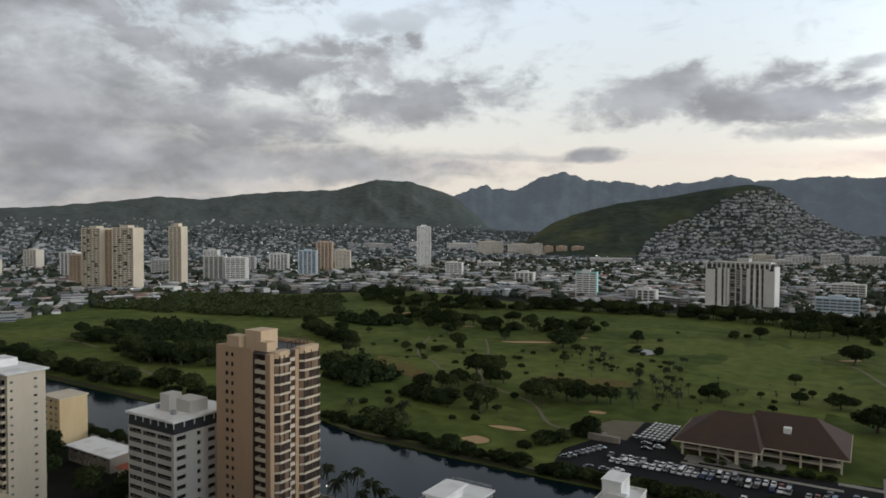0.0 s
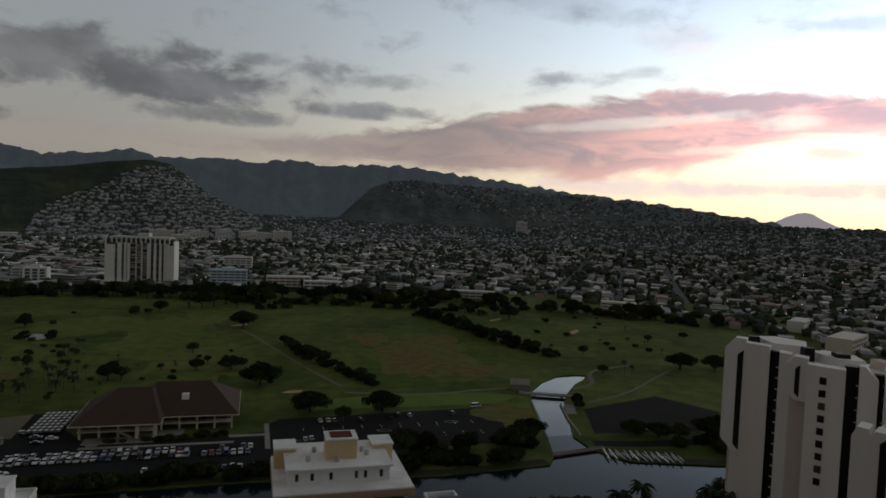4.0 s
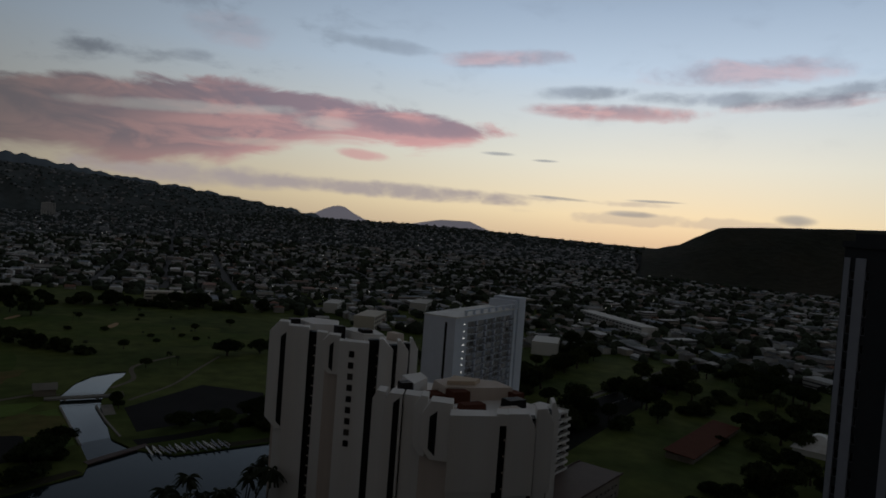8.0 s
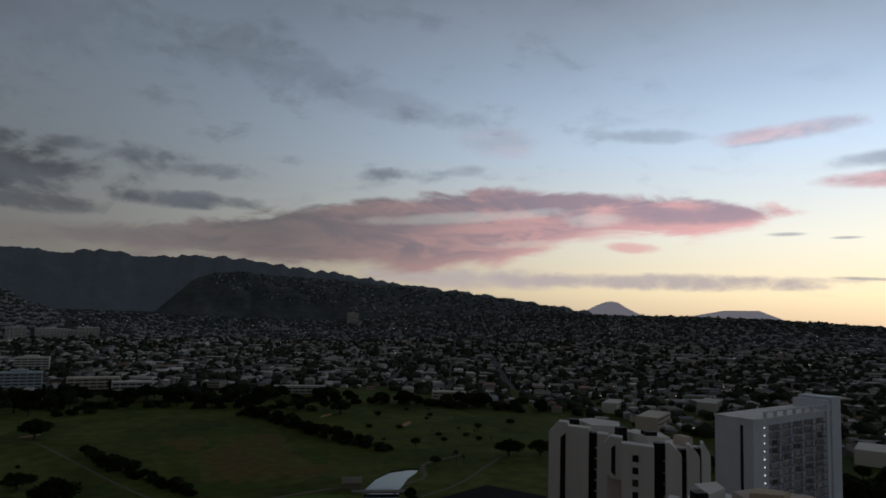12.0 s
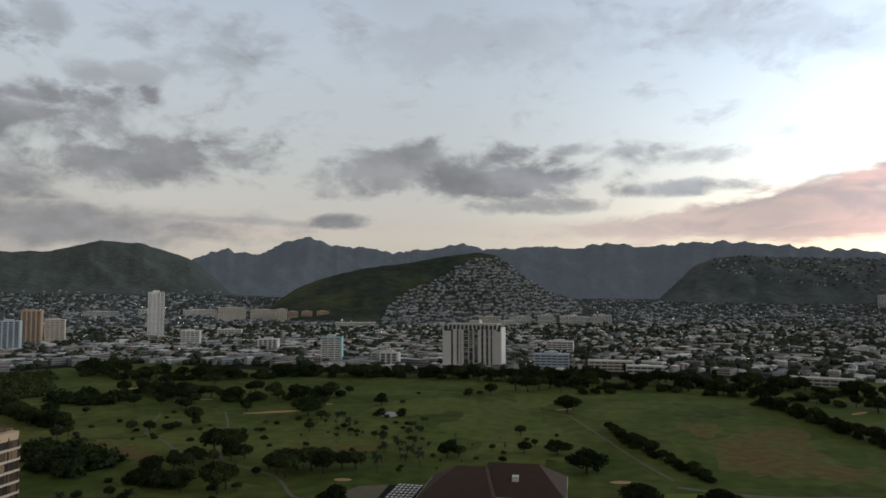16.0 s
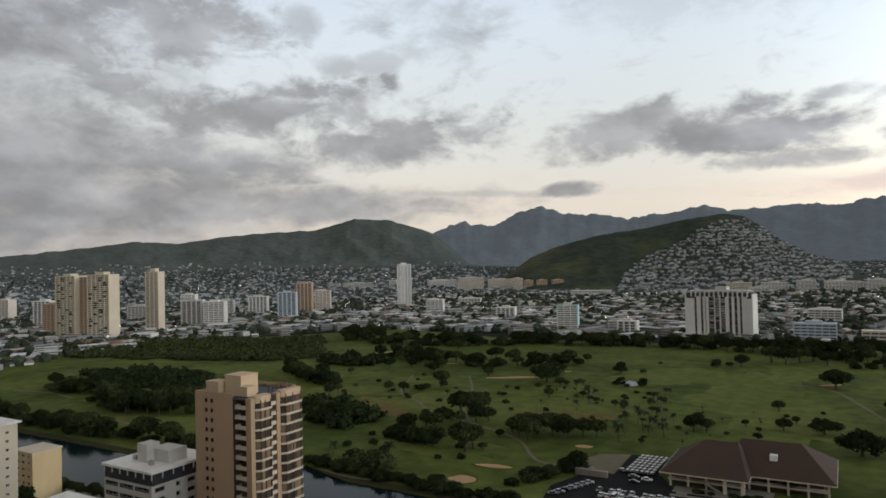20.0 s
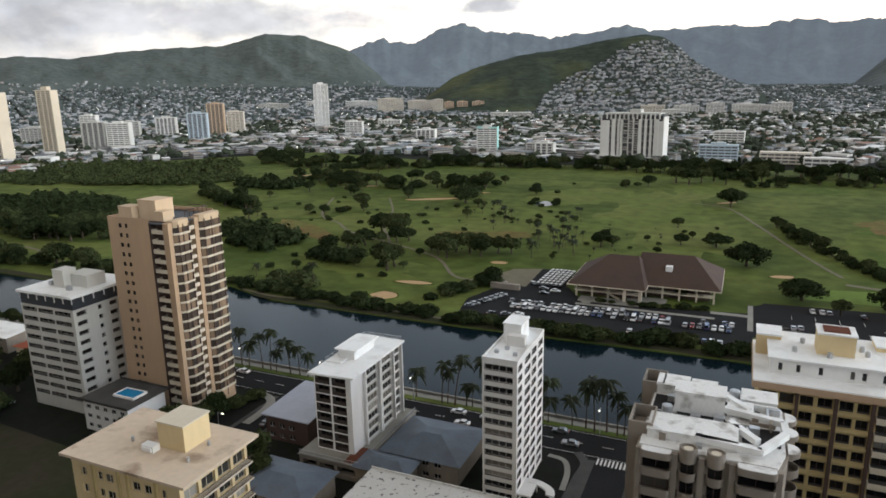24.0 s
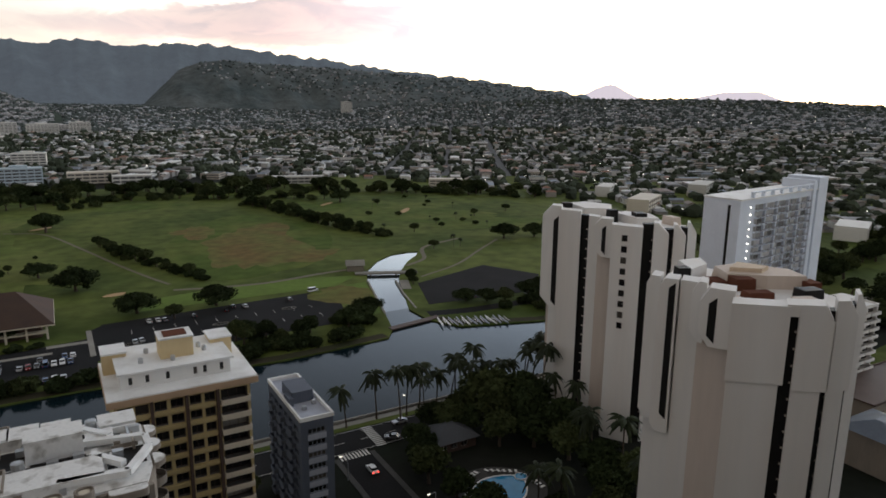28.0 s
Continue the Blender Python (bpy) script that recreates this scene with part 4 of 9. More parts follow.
# ---- white slab with loggias, on a podium ----
def white_slab():
    pod = thing("podium", (-95.5, 124.5, 0), "low concrete parking podium under a white apartment slab", "podium")
    g = Geo()
    g.wall((0, 0), (17, 0), 0, 4.2, [(1, 5), (6, 10), (11, 16)], [(1.2, 3.2)], 2.0)
    g.wall((17, 0), (17, 31), 0, 4.2, [(1 + i * 6, 6 + i * 6) for i in range(5)], [(1.2, 3.2)], 2.0)
    g.wall((17, 31), (0, 31), 0, 4.2)
    g.wall((0, 31), (0, 0), 0, 4.2)
    part("wall", g, BEIGE, pod)
    # solid dark box in place of the podium's shaded inside
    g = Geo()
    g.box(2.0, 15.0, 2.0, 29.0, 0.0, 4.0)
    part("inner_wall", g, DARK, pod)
    g = Geo()
    g.box(-0.3, 17.3, -0.3, 31.3, 4.2, 4.5)
    g.box(12.5, 17.0, 0.5, 8.0, 4.5, 4.6, 1)
    part("deck", g, [PAVING, RUST], pod)
    rail(pod, 17.0, (0, 0, 4.5))
    rail(pod, 31.0, (17.0, 0, 4.5), math.pi / 2)
    w, d, h0, h = 10.5, 26.0, 4.5, 24.6
    t = thing("white_apartment_slab", (-92.6, 128.6, 4.5), "white apartment slab with open loggias and a hipped white roof", "apartment block")
    hh = h - h0
    pitch, n = 2.48, 8
    rows = floors(n, 0.1, pitch, 0.22, 2.36)
    cols = [(0.3, 4.5), (5.1, 9.0)]
    g = Geo()
    g.wall((0, 0), (w, 0), 0, hh, cols, rows, 1.5, 0, 1)
    part("front_wall", g, [WHITE, LOGGIA], t)
    windows(t, (0, 0), (w, 0), cols, rows, 1.5, BROWN, DARK_GLASS, 2)
    for (u0, u1) in cols:
        for z0, z1 in rows:
            rail(t, u1 - u0, (u0, 0.05, z0), h=0.95, material=BROWN)
    rcols = [(6.4, 12.6), (14.0, 20.2), (21.4, 25.0)]
    rrows = floors(n, 0.1, pitch, 0.22, 2.32)
    g = Geo()
    g.wall((w, 0), (w, d), 0, hh, rcols, rrows, 0.35)
    part("side_wall", g, WHITE, t)
    windows(t, (w, 0), (w, d), rcols, rrows, 0.35, GREY, GLASS, 3)
    g = Geo()
    g.wall((w, d), (0, d), 0, hh)
    g.wall((0, d), (0, 0), 0, hh)
    part("back_wall", g, WHITE, t)
    for y in (5.7, 12.9, 13.6, 20.5, 25.2):
        g = Geo()
        g.box(w, w + 0.8, y, y + 0.38, 0, hh - 0.2)
        part("fin", g, WHITE, t)
    m = balcony_mesh(6.2, 0.45, 0.16, GREY, 0.1)
    for i in range(n):
        for y in (6.4, 14.0):
            part("sun_ledge", m, None, t, at=(w, y, 0.12 + i * pitch), rz=math.pi / 2)
    g = Geo()
    g.prism([(-0.9, -1.2), (w + 0.9, -0.4), (w + 1.0, d + 0.6), (-0.9, d + 0.6)], hh, hh + 0.5)
    g.prism([(-0.3, 6), (4, 6), (4, d), (-0.3, d)], hh + 0.5, hh + 0.9)
    part("roof", g, ROOF_WHITE, t)
    g = Geo()
    g.box(1.2, 6.0, 9.5, 19.5, hh + 0.5, hh + 3.0)
    g.box(0.6, 6.8, 8.7, 20.3, hh + 3.0, hh + 3.3)
    part("roof_house", g, ROOF_WHITE, t)
    rail(t, 20.0, (-0.7, d + 0.3, hh + 0.5), -math.pi / 2)
    rail(t, w, (0, d + 0.4, hh + 0.5))


white_slab()


# ---- slim white tower ----
def slim_tower():
    w, d, h, pitch, n = 8.0, 21.0, 34.6, 2.57, 13
    t = thing("slim_white_tower", (-49.0, 130, 0), "slim white apartment tower with wide windows and slanting side sills", "apartment tower")
    rows = floors(n, 0.6, pitch, 0.62, 2.1)
    cols = [(0.5, 7.0)]
    rcols = [(0.7, 3.6), (5.6, 9.8), (11.0, 14.6), (16.2, 20.0)]
    for a, b, c, rr in (((0, 0), (w, 0), cols, rows), ((w, 0), (w, d), rcols, rows), ((w, d), (0, d), (), ()), ((0, d), (0, 0), (), ())):
        g = Geo()
        g.wall(a, b, 0, h, c, rr, 0.6, 0, 1)
        part("wall", g, [WHITE, LOGGIA], t)
        windows(t, a, b, c, rr, 0.6, WHITE, GLASS if len(c) == 1 else DARK_GLASS, 3 if len(c) == 1 else 1)
    m = round_balcony_mesh(2.6, 1.1, 1.0, WHITE)
    for i in range(n):
        part("balcony", m, None, t, at=(0, 4.4, 0.7 + i * pitch), rz=-math.pi / 2)
        part("balcony", m, None, t, at=(0, 10.4, 0.7 + i * pitch), rz=-math.pi / 2)
    g = Geo()
    g.box(0.02, w - 0.02, 0.02, d - 0.02, h - 0.4, h - 0.05, 1)
    for a in ((-0.1, w + 0.1, -0.1, 0.2), (-0.1, 0.2, 0.2, d), (w - 0.2, w + 0.1, 0.2, d), (0.2, w - 0.2, d - 0.2, d + 0.1)):
        g.box(*a, h, h + 0.5)
    part("roof", g, [WHITE, ROOF_WHITE], t)
    g = Geo()
    g.box(1.2, 5.4, 11.0, 17.0, h, h + 4.4)
    g.box(1.0, 5.6, 10.8, 17.2, h + 4.4, h + 4.7)
    part("roof_house", g, ROOF_WHITE, t)
    g = Geo()
    g.box(2.6, 6.8, 9.2, 11.0, h, h + 2.4)
    part("stair_house", g, WHITE, t)
    for x, y in ((1.4, 4.0), (3.0, 6.5), (5.8, 3.6)):
        g = Geo()
        g.box(x, x + 0.9, y, y + 0.7, h - 0.05, h + 0.7)
        part("air_unit", g, STEEL, t)
    g = Geo()
    g.box(w, w + 3.2, 0.5, 7.5, 2.6, 3.0)
    for x, y in ((2.8, 0.8), (2.8, 7.0)):
        g.box(w + x - 0.12, w + x + 0.12, y - 0.12, y + 0.12, 0, 2.6)
    part("entrance_canopy", g, WHITE, t)
    g = Geo()
    arc = [(w + 1.0 + 7.0 * math.cos(a), 3.0 + 4.6 * math.sin(a)) for a in [radians(-8 + 14 * i) for i in range(8)]]
    low = [(w + 1.0 + (p - w - 1.0) * 0.72, 3.0 + (q - 3.0) * 0.6) for p, q in arc]
    g.prism(arc + low[::-1], 2.7, 3.1)
    for p, q in (arc[0], arc[3], arc[7]):
        g.box(p - 0.5, p - 0.25, q - 0.4, q - 0.15, 0, 2.7)
    part("curved_canopy", g, WHITE, t)


slim_tower()


# ---- yellow block with wide flat roof ----
def yellow_block():
    w, d, h, pitch = 21.6, 14.2, 39.2, 2.85
    t = thing("yellow_apartment_block", (-90.4, 62.2, 0), "yellow apartment block with a wide stained flat roof", "apartment block")
    n = 13
    rows = floors(n, 1.0, pitch, 0.8, 2.3)
    cols = [(1.8, 3.0), (5.2, 6.4), (6.8, 8.6), (12.3, 14.0), (14.6, 16.2), (18.0, 19.0)]
    rr = floors(n, 1.0, pitch, 0.35, 2.35)
    rcols = [(0.8, 3.6), (4.2, 7.0), (7.6, 10.4), (11.0, 13.6)]
    for a, b, c, r, dep in (((0, 0), (w, 0), cols, rows, 0.35), ((w, 0), (w, d), rcols, rr, 0.5), ((w, d), (0, d), (), (), 0.3), ((0, d), (0, 0), (), (), 0.3)):
        g = Geo()
        g.wall(a, b, 0, h, c, r, dep)
        part("wall", g, YELLOW, t)
        windows(t, a, b, c, r, dep, CREAM, GLASS, 1)
    m = balcony_mesh(d - 0.6, 1.3, 0.3, CREAM)
    for i in range(n):
        part("balcony", m, None, t, at=(w, 0.3, 1.0 + i * pitch), rz=math.pi / 2)
        rail(t, d - 0.6, (w + 1.3, 0.3, 1.3 + i * pitch), math.pi / 2, material=BROWN)
    for x in (4.4, 9.6, 11.4, 17.0):
        g = Geo()
        g.box(x, x + 0.45, -0.28, 0.0, 0, h - 0.1)
        part("pilaster", g, OCHRE, t)
    g = Geo()
    g.box(-1.2, w + 1.9, -1.0, d + 0.9, h, h + 0.45)
    part("roof", g, ROOF_TAN, t)
    g = Geo()
    g.box(11.8, 17.0, 6.2, 11.6, h + 0.45, h + 4.6)
    g.box(11.6, 17.2, 6.0, 11.8, h + 4.6, h + 4.85, 1)
    part("roof_house", g, [YELLOW, CREAM], t)
    g = Geo()
    g.box(10.2, 12.6, 4.2, 5.6, h + 0.45, h + 1.5)
    g.box(10.5, 12.3, 4.0, 4.2, h + 0.6, h + 1.3)
    part("air_unit", g, WHITE, t)
    for x, y in ((9.2, 9.5), (18.6, 9.4), (19.2, 4.5), (6.5, 6.0)):
        g = Geo()
        g.tube([(x, y, h + 0.4), (x, y, h + 1.2)], [0.25, 0.25], 8)
        part("roof_vent", g, STEEL, t)


yellow_block()


# ---- beige block with rounded balconies and a cluttered white roof ----
def beige_block():
    h, pitch, n = 46.5, 2.83, 16
    t = thing("beige_apartment_block", (-10.6, 81.5, 0), "beige concrete apartment block with rounded balconies and cluttered white roof", "apartment block")
    core = [(0.6, 2.0), (17.6, 2.0), (18.6, 6.0), (18.6, 19.0), (16.0, 23.0), (0.6, 23.0)]
    g = Geo()
    g.prism(core, 0, h)
    part("wall", g, BEIGE, t)
    stacks = [(1.2, 3.9, 1.4), (5.9, 2.2, 1.2), (9.2, 2.2, 1.2), (12.7, 4.6, 1.5)]
    for x, w, out in stacks:
        rows = floors(n, 1.2, pitch, 0.3, 2.75)
        windows(t, (x + 0.25, 2.0), (x + w, 2.0), [(0, w - 0.5)], rows, -0.02, BROWN, DARK_GLASS, 1)
        m = round_balcony_mesh(w, out, 1.1, BEIGE, 0.4 if w > 3 else 1.0)
        for i in range(n):
            part("balcony", m, None, t, at=(x, 2.0, 0.9 + i * pitch))
        g = Geo()
        k = 12
        arc = bow(x, 2.0, w, out, k, 0.4 if w > 3 else 1.0)
        rim = arc + [(x + w / 2 + w / 2 * math.cos(math.pi * i / k), 2.0 + out * 0.7 * math.sin(math.pi * i / k)) for i in range(1, k)]
        inner = [(x + w / 2 + (p - x - w / 2) * 0.86, 2.0 + (q - 2.0) * 0.86) for p, q in rim]
        if w > 3:
            g.prism(arc, h - 0.6, h + 0.34)
            cap = part("balcony_cap", g, BEIGE, t)
            g = Geo()
            g.prism([(x + w / 2 + (p - x - w / 2) * 0.96, 2.0 + (q - 2.0) * 0.94) for p, q in arc], h + 0.34, h + 0.40)
            part("cap_top", g, ROOF_WORN, cap, "white roof coating")
        else:
            g.prism(inner, h - 0.6, h + 1.0)
            for (p, q), (r, s) in zip(zip(rim, rim[1:] + rim[:1]), zip(inner, inner[1:] + inner[:1])):
                g.prism([p, q, s, r], h - 0.6, h + 1.3)
            cap = part("balcony_cap", g.weld(), BEIGE, t)
            g = Geo()
            g.prism([(x + w / 2 + (p - x - w / 2) * 0.55, 2.0 + (q - 2.0) * 0.55) for p, q in rim], h + 1.0, h + 1.12)
            part("cap_lid", g, CREAM, cap, "cream round lid")
    for x in (0.6, 5.1, 8.3, 11.9, 17.2):
        g = Geo()
        g.box(x, x + 0.7, 1.4, 2.0, 0, h + 0.2)
        part("pier", g, BEIGE, t)
    m = round_balcony_mesh(3.0, 1.5, 1.1, BEIGE)
    for y in (6.4, 11.0, 15.4):
        rows = floors(n, 1.2, pitch, 0.3, 2.75)
        windows(t, (18.6, y + 0.2), (18.6, y + 3.0), [(0, 2.6)], rows, -0.02, BROWN, DARK_GLASS, 1)
        for i in range(n):
            part("balcony", m, None, t, at=(18.6, y, 0.9 + i * pitch), rz=math.pi / 2)
        g = Geo()
        k = 10
        ring = [(18.6 + 1.5 * math.sin(math.pi * i / k), y + 1.5 - 1.5 * math.cos(math.pi * i / k)) for i in range(k + 1)]
        g.prism(ring, h - 0.4, h + 0.3)
        cap = part("balcony_cap", g, BEIGE, t)
        g = Geo()
        g.prism([(18.6 + (p - 18.6) * 0.94, y + 1.5 + (q - y - 1.5) * 0.94) for p, q in ring], h + 0.3, h + 0.37)
        part("cap_top", g, ROOF_WORN, cap, "white roof coating")
    for y0, y1 in ((5.0, 10.5), (18.5, 23.4)):
        g = Geo()
        g.wall((-1.0, y1), (-1.0, y0), 0, h + 0.3)
        g.wall((-1.0, y0), (2.0, y0), 0, h + 0.3)
        g.wall((2.0, y1), (-1.0, y1), 0, h + 0.3)
        for a in ((-1.0, 2.2, y0, y0 + 0.25), (-1.0, -0.75, y0 + 0.25, y1 - 0.25), (-1.0, 2.2, y1 - 0.25, y1), (1.95, 2.2, y0 + 0.25, y1 - 0.25)):
            g.box(*a, h + 0.3, h + 2.0)
        g.box(-0.74, 1.94, y0 + 0.26, y1 - 0.26, h - 0.1, h + 0.2)
        part("stair_tower", g, BEIGE, t)
    g = Geo()
    g.prism([(0.9, 2.3), (17.3, 2.3), (18.3, 6.2), (18.3, 18.8), (15.8, 22.7), (0.9, 22.7)], h, h + 0.35)
    part("roof", g, ROOF_WORN, t)
    for x0, x1, y0, y1, z in ((1.6, 12.6, 4.4, 9.5, 1.5), (4.2, 10.8, 13.2, 17.0, 3.4), (1.2, 5.6, 18.4, 22.4, 1.8), (6.0, 9.5, 19.6, 22.4, 1.6), (11.2, 14.4, 14.5, 17.6, 1.2), (13.0, 17.6, 18.4, 22.2, 1.3)):
        g = Geo()
        g.box(x0, x1, y0, y1, h + 0.35, h + z)
        g.box(x0 - 0.12, x1 + 0.12, y0 - 0.12, y1 + 0.12, h + z, h + z + 0.2)
        part("roof_house", g, ROOF_WORN, t)
    # thin near-black panels on the deck paint the shade of roof gaps
    g = Geo()
    g.box(2.0, 11.6, 10.2, 12.6, h + 0.35, h + 0.42)
    g.box(8.6, 12.6, 17.4, 19.2, h + 0.35, h + 0.42)
    g.box(13.6, 15.4, 16.0, 18.0, h + 0.35, h + 0.42)
    g.box(13.2, 17.8, 7.4, 12.2, h + 0.35, h + 0.42)
    g.box(1.2, 4.0, 13.0, 18.0, h + 0.35, h + 0.42)
    g.box(4.6, 11.0, 12.5, 13.15, h + 0.36, h + 0.44)
    part("light_well", g, DARK, t)
    for p, q in (((7.6, 4.9), (15.4, 3.9)), ((15.2, 3.8), (18.4, 9.6)), ((11.6, 10.6), (15.0, 6.4)), ((10.8, 14.6), (18.2, 12.8)), ((11.0, 18.6), (14.0, 15.2)), ((18.4, 9.6), (18.2, 12.8))):
        a, b = Vector(p), Vector(q)
        s = (b - a).normalized()
        o = Vector((-s.y, s.x)) * 0.45
        g = Geo()
        g.prism([tuple(a - o), tuple(b - o), tuple(b + o), tuple(a + o)], h + 0.9, h + 1.7)
        part("roof_beam", g, ROOF_WHITE, t)
    # low kerbs and pipes that break up the roof
    rnd = random.Random(8)
    for i in range(26):
        x, y = rnd.uniform(1.5, 17.0), rnd.uniform(3.0, 22.0)
        g = Geo()
        a, b = rnd.choice(((rnd.uniform(1.5, 4.0), 0.3), (0.3, rnd.uniform(1.5, 4.0)), (0.8, 0.8)))
        x, y = min(x, 17.6 - a), min(y, 22.4 - b)
        g.box(x, x + a, y, y + b, h + 0.2, h + rnd.uniform(0.6, 1.9))
        part("roof_kerb", g, rnd.choice((ROOF_WORN, BEIGE, ROOF_WHITE, STEEL)), t)
    for x, y in ((8.8, 18.0), (3.4, 11.6), (12.0, 20.0)):
        g = Geo()
        g.tube([(x, y, h + 0.3), (x, y, h + 1.9), (x, y, h + 2.0)], [0.75, 0.75, 0.5], 10)
        part("water_tank", g, STEEL, t)
    for x, y in ((6.5, 11.0), (9.5, 11.4), (14.0, 10.0), (16.6, 16.6), (3.0, 16.0)):
        g = Geo()
        g.box(x, x + 1.3, y, y + 0.9, h + 0.35, h + 1.3)
        part("air_unit", g, STEEL, t)


beige_block()


# ---- ochre block with white roof ----
def ochre_block():
    w, d, h, pitch, n = 21.6, 16.5, 45.0, 2.74, 16
    t = thing("ochre_apartment_block", (5.0, 113.2, 0), "ochre apartment block with banded balconies and a bright white roof", "apartment block")
    rows = floors(n, 0.6, pitch, 0.85, 2.45)
    cols = [(0.5, 2.6), (3.1, 5.1), (6.0, 7.9), (8.5, 10.5), (11.5, 13.4), (13.9, 15.6)]
    bay_rows = floors(n, 0.6, pitch, 0.25, 2.45)
    g = Geo()
    g.wall((0, 0), (16.2, 0), 0, h, cols, rows, 0.8, 0, 1)
    g.wall((16.2, 0), (w, 0), 0, h, [(0.4, 4.9)], bay_rows, 1.6, 0, 1)
    part("front_wall", g, [OCHRE, LOGGIA], t)
    windows(t, (0, 0), (16.2, 0), cols, rows, 0.7, BROWN, DARK_GLASS, 1)
    windows(t, (16.2, 0), (w, 0), [(0.4, 4.9)], bay_rows, 1.6, BROWN, GLASS, 2)
    m = balcony_mesh(5.0, 1.1, 1.0, CREAM)
    k = balcony_mesh(10.2, 0.55, 0.5, OCHRE)
    q = balcony_mesh(4.5, 0.55, 0.5, OCHRE)
    for i in range(n):
        part("balcony", m, None, t, at=(16.4, 0, 0.5 + i * pitch))
        part("sill_band", k, None, t, at=(0.4, 0, 0.85 + i * pitch))
        part("sill_band", q, None, t, at=(11.2, 0, 0.85 + i * pitch))
    for x in (5.3, 10.75, 15.75):
        g = Geo()
        g.box(x, x + 0.5, -0.75, 0, 0, h - 0.2)
        part("pier", g, BROWN, t)
    rcols = [(2, 5), (7, 10), (12, 15)]
    g = Geo()
    g.wall((w, 0), (w, d), 0, h, rcols, rows, 0.5)
    part("side_wall", g, OCHRE, t)
    windows(t, (w, 0), (w, d), rcols, rows, 0.5, CREAM, GLASS, 1)
    g = Geo()
    g.wall((w, d), (0, d), 0, h)
    g.wall((0, d), (0, 0), 0, h)
    part("back_wall", g, OCHRE, t)
    g = Geo()
    g.box(-1.1, w + 1.2, -1.3, d + 1.0, h - 0.1, h + 1.0)
    part("cornice", g, TAN, t)
    g = Geo()
    g.box(-1.0, w + 1.1, -1.2, d + 0.9, h + 1.0, h + 1.25)
    part("roof", g, ROOF_WHITE, t)
    zz = h + 1.25
    g = Geo()
    g.wall((1.4, 2.6), (19.0, 2.6), zz, zz + 2.6, [(1.2, 1.9), (3.8, 4.5), (7.0, 7.7), (11.4, 12.1), (13.0, 13.7), (15.8, 16.5)], [(zz + 0.5, zz + 1.9)], 0.3)
    g.wall((19.0, 2.6), (19.0, 15.2), zz, zz + 2.6)
    g.wall((19.0, 15.2), (1.4, 15.2), zz, zz + 2.6)
    g.wall((1.4, 15.2), (1.4, 2.6), zz, zz + 2.6)
    part("penthouse_wall", g, WHITE, t)
    windows(t, (1.4, 2.6), (19.0, 2.6), [(1.2, 1.9), (3.8, 4.5), (7.0, 7.7), (11.4, 12.1), (13.0, 13.7), (15.8, 16.5)], [(zz + 0.5, zz + 1.9)], 0.3, WHITE, DARK_GLASS, 0)
    g = Geo()
    g.prism([(1.0, 2.0), (19.5, 2.0), (19.5, 15.6), (1.0, 15.6)], zz + 2.6, zz + 2.9)
    part("penthouse_roof", g, ROOF_WHITE, t)
    top = zz + 2.9
    for x0, x1, y0, y1, z in ((8.2, 13.6, 6.0, 10.6, 3.4), (-0.6, 3.2, 10.6, 15.4, 3.5), (17.2, 21.0, 10.4, 15.2, 3.6)):
        g = Geo()
        base = top if x0 > 5 and x1 < 15 else zz
        g.box(x0, x1, y0, y1, base, base + z)
        part("roof_house", g, YELLOW, t)
        g = Geo()
        g.box(x0 - 0.15, x1 + 0.15, y0 - 0.15, y1 + 0.15, base + z, base + z + 0.3)
        part("roof_house_cap", g, ROOF_WHITE, t)
    g = Geo()
    g.box(9.0, 12.8, 6.7, 9.9, top + 3.7, top + 3.85)
    part("stained_tray", g, RUST, t)
    for x, y in ((5.0, 6.0), (6.4, 10.5), (15.6, 7.5), (15.0, 9.5), (10.0, 5.0)):
        g = Geo()
        g.tube([(x, y, top), (x, y, top + 0.8), (x, y, top + 0.95)], [0.4, 0.4, 0.15], 8)
        part("roof_vent", g, STEEL, t)


ochre_block()


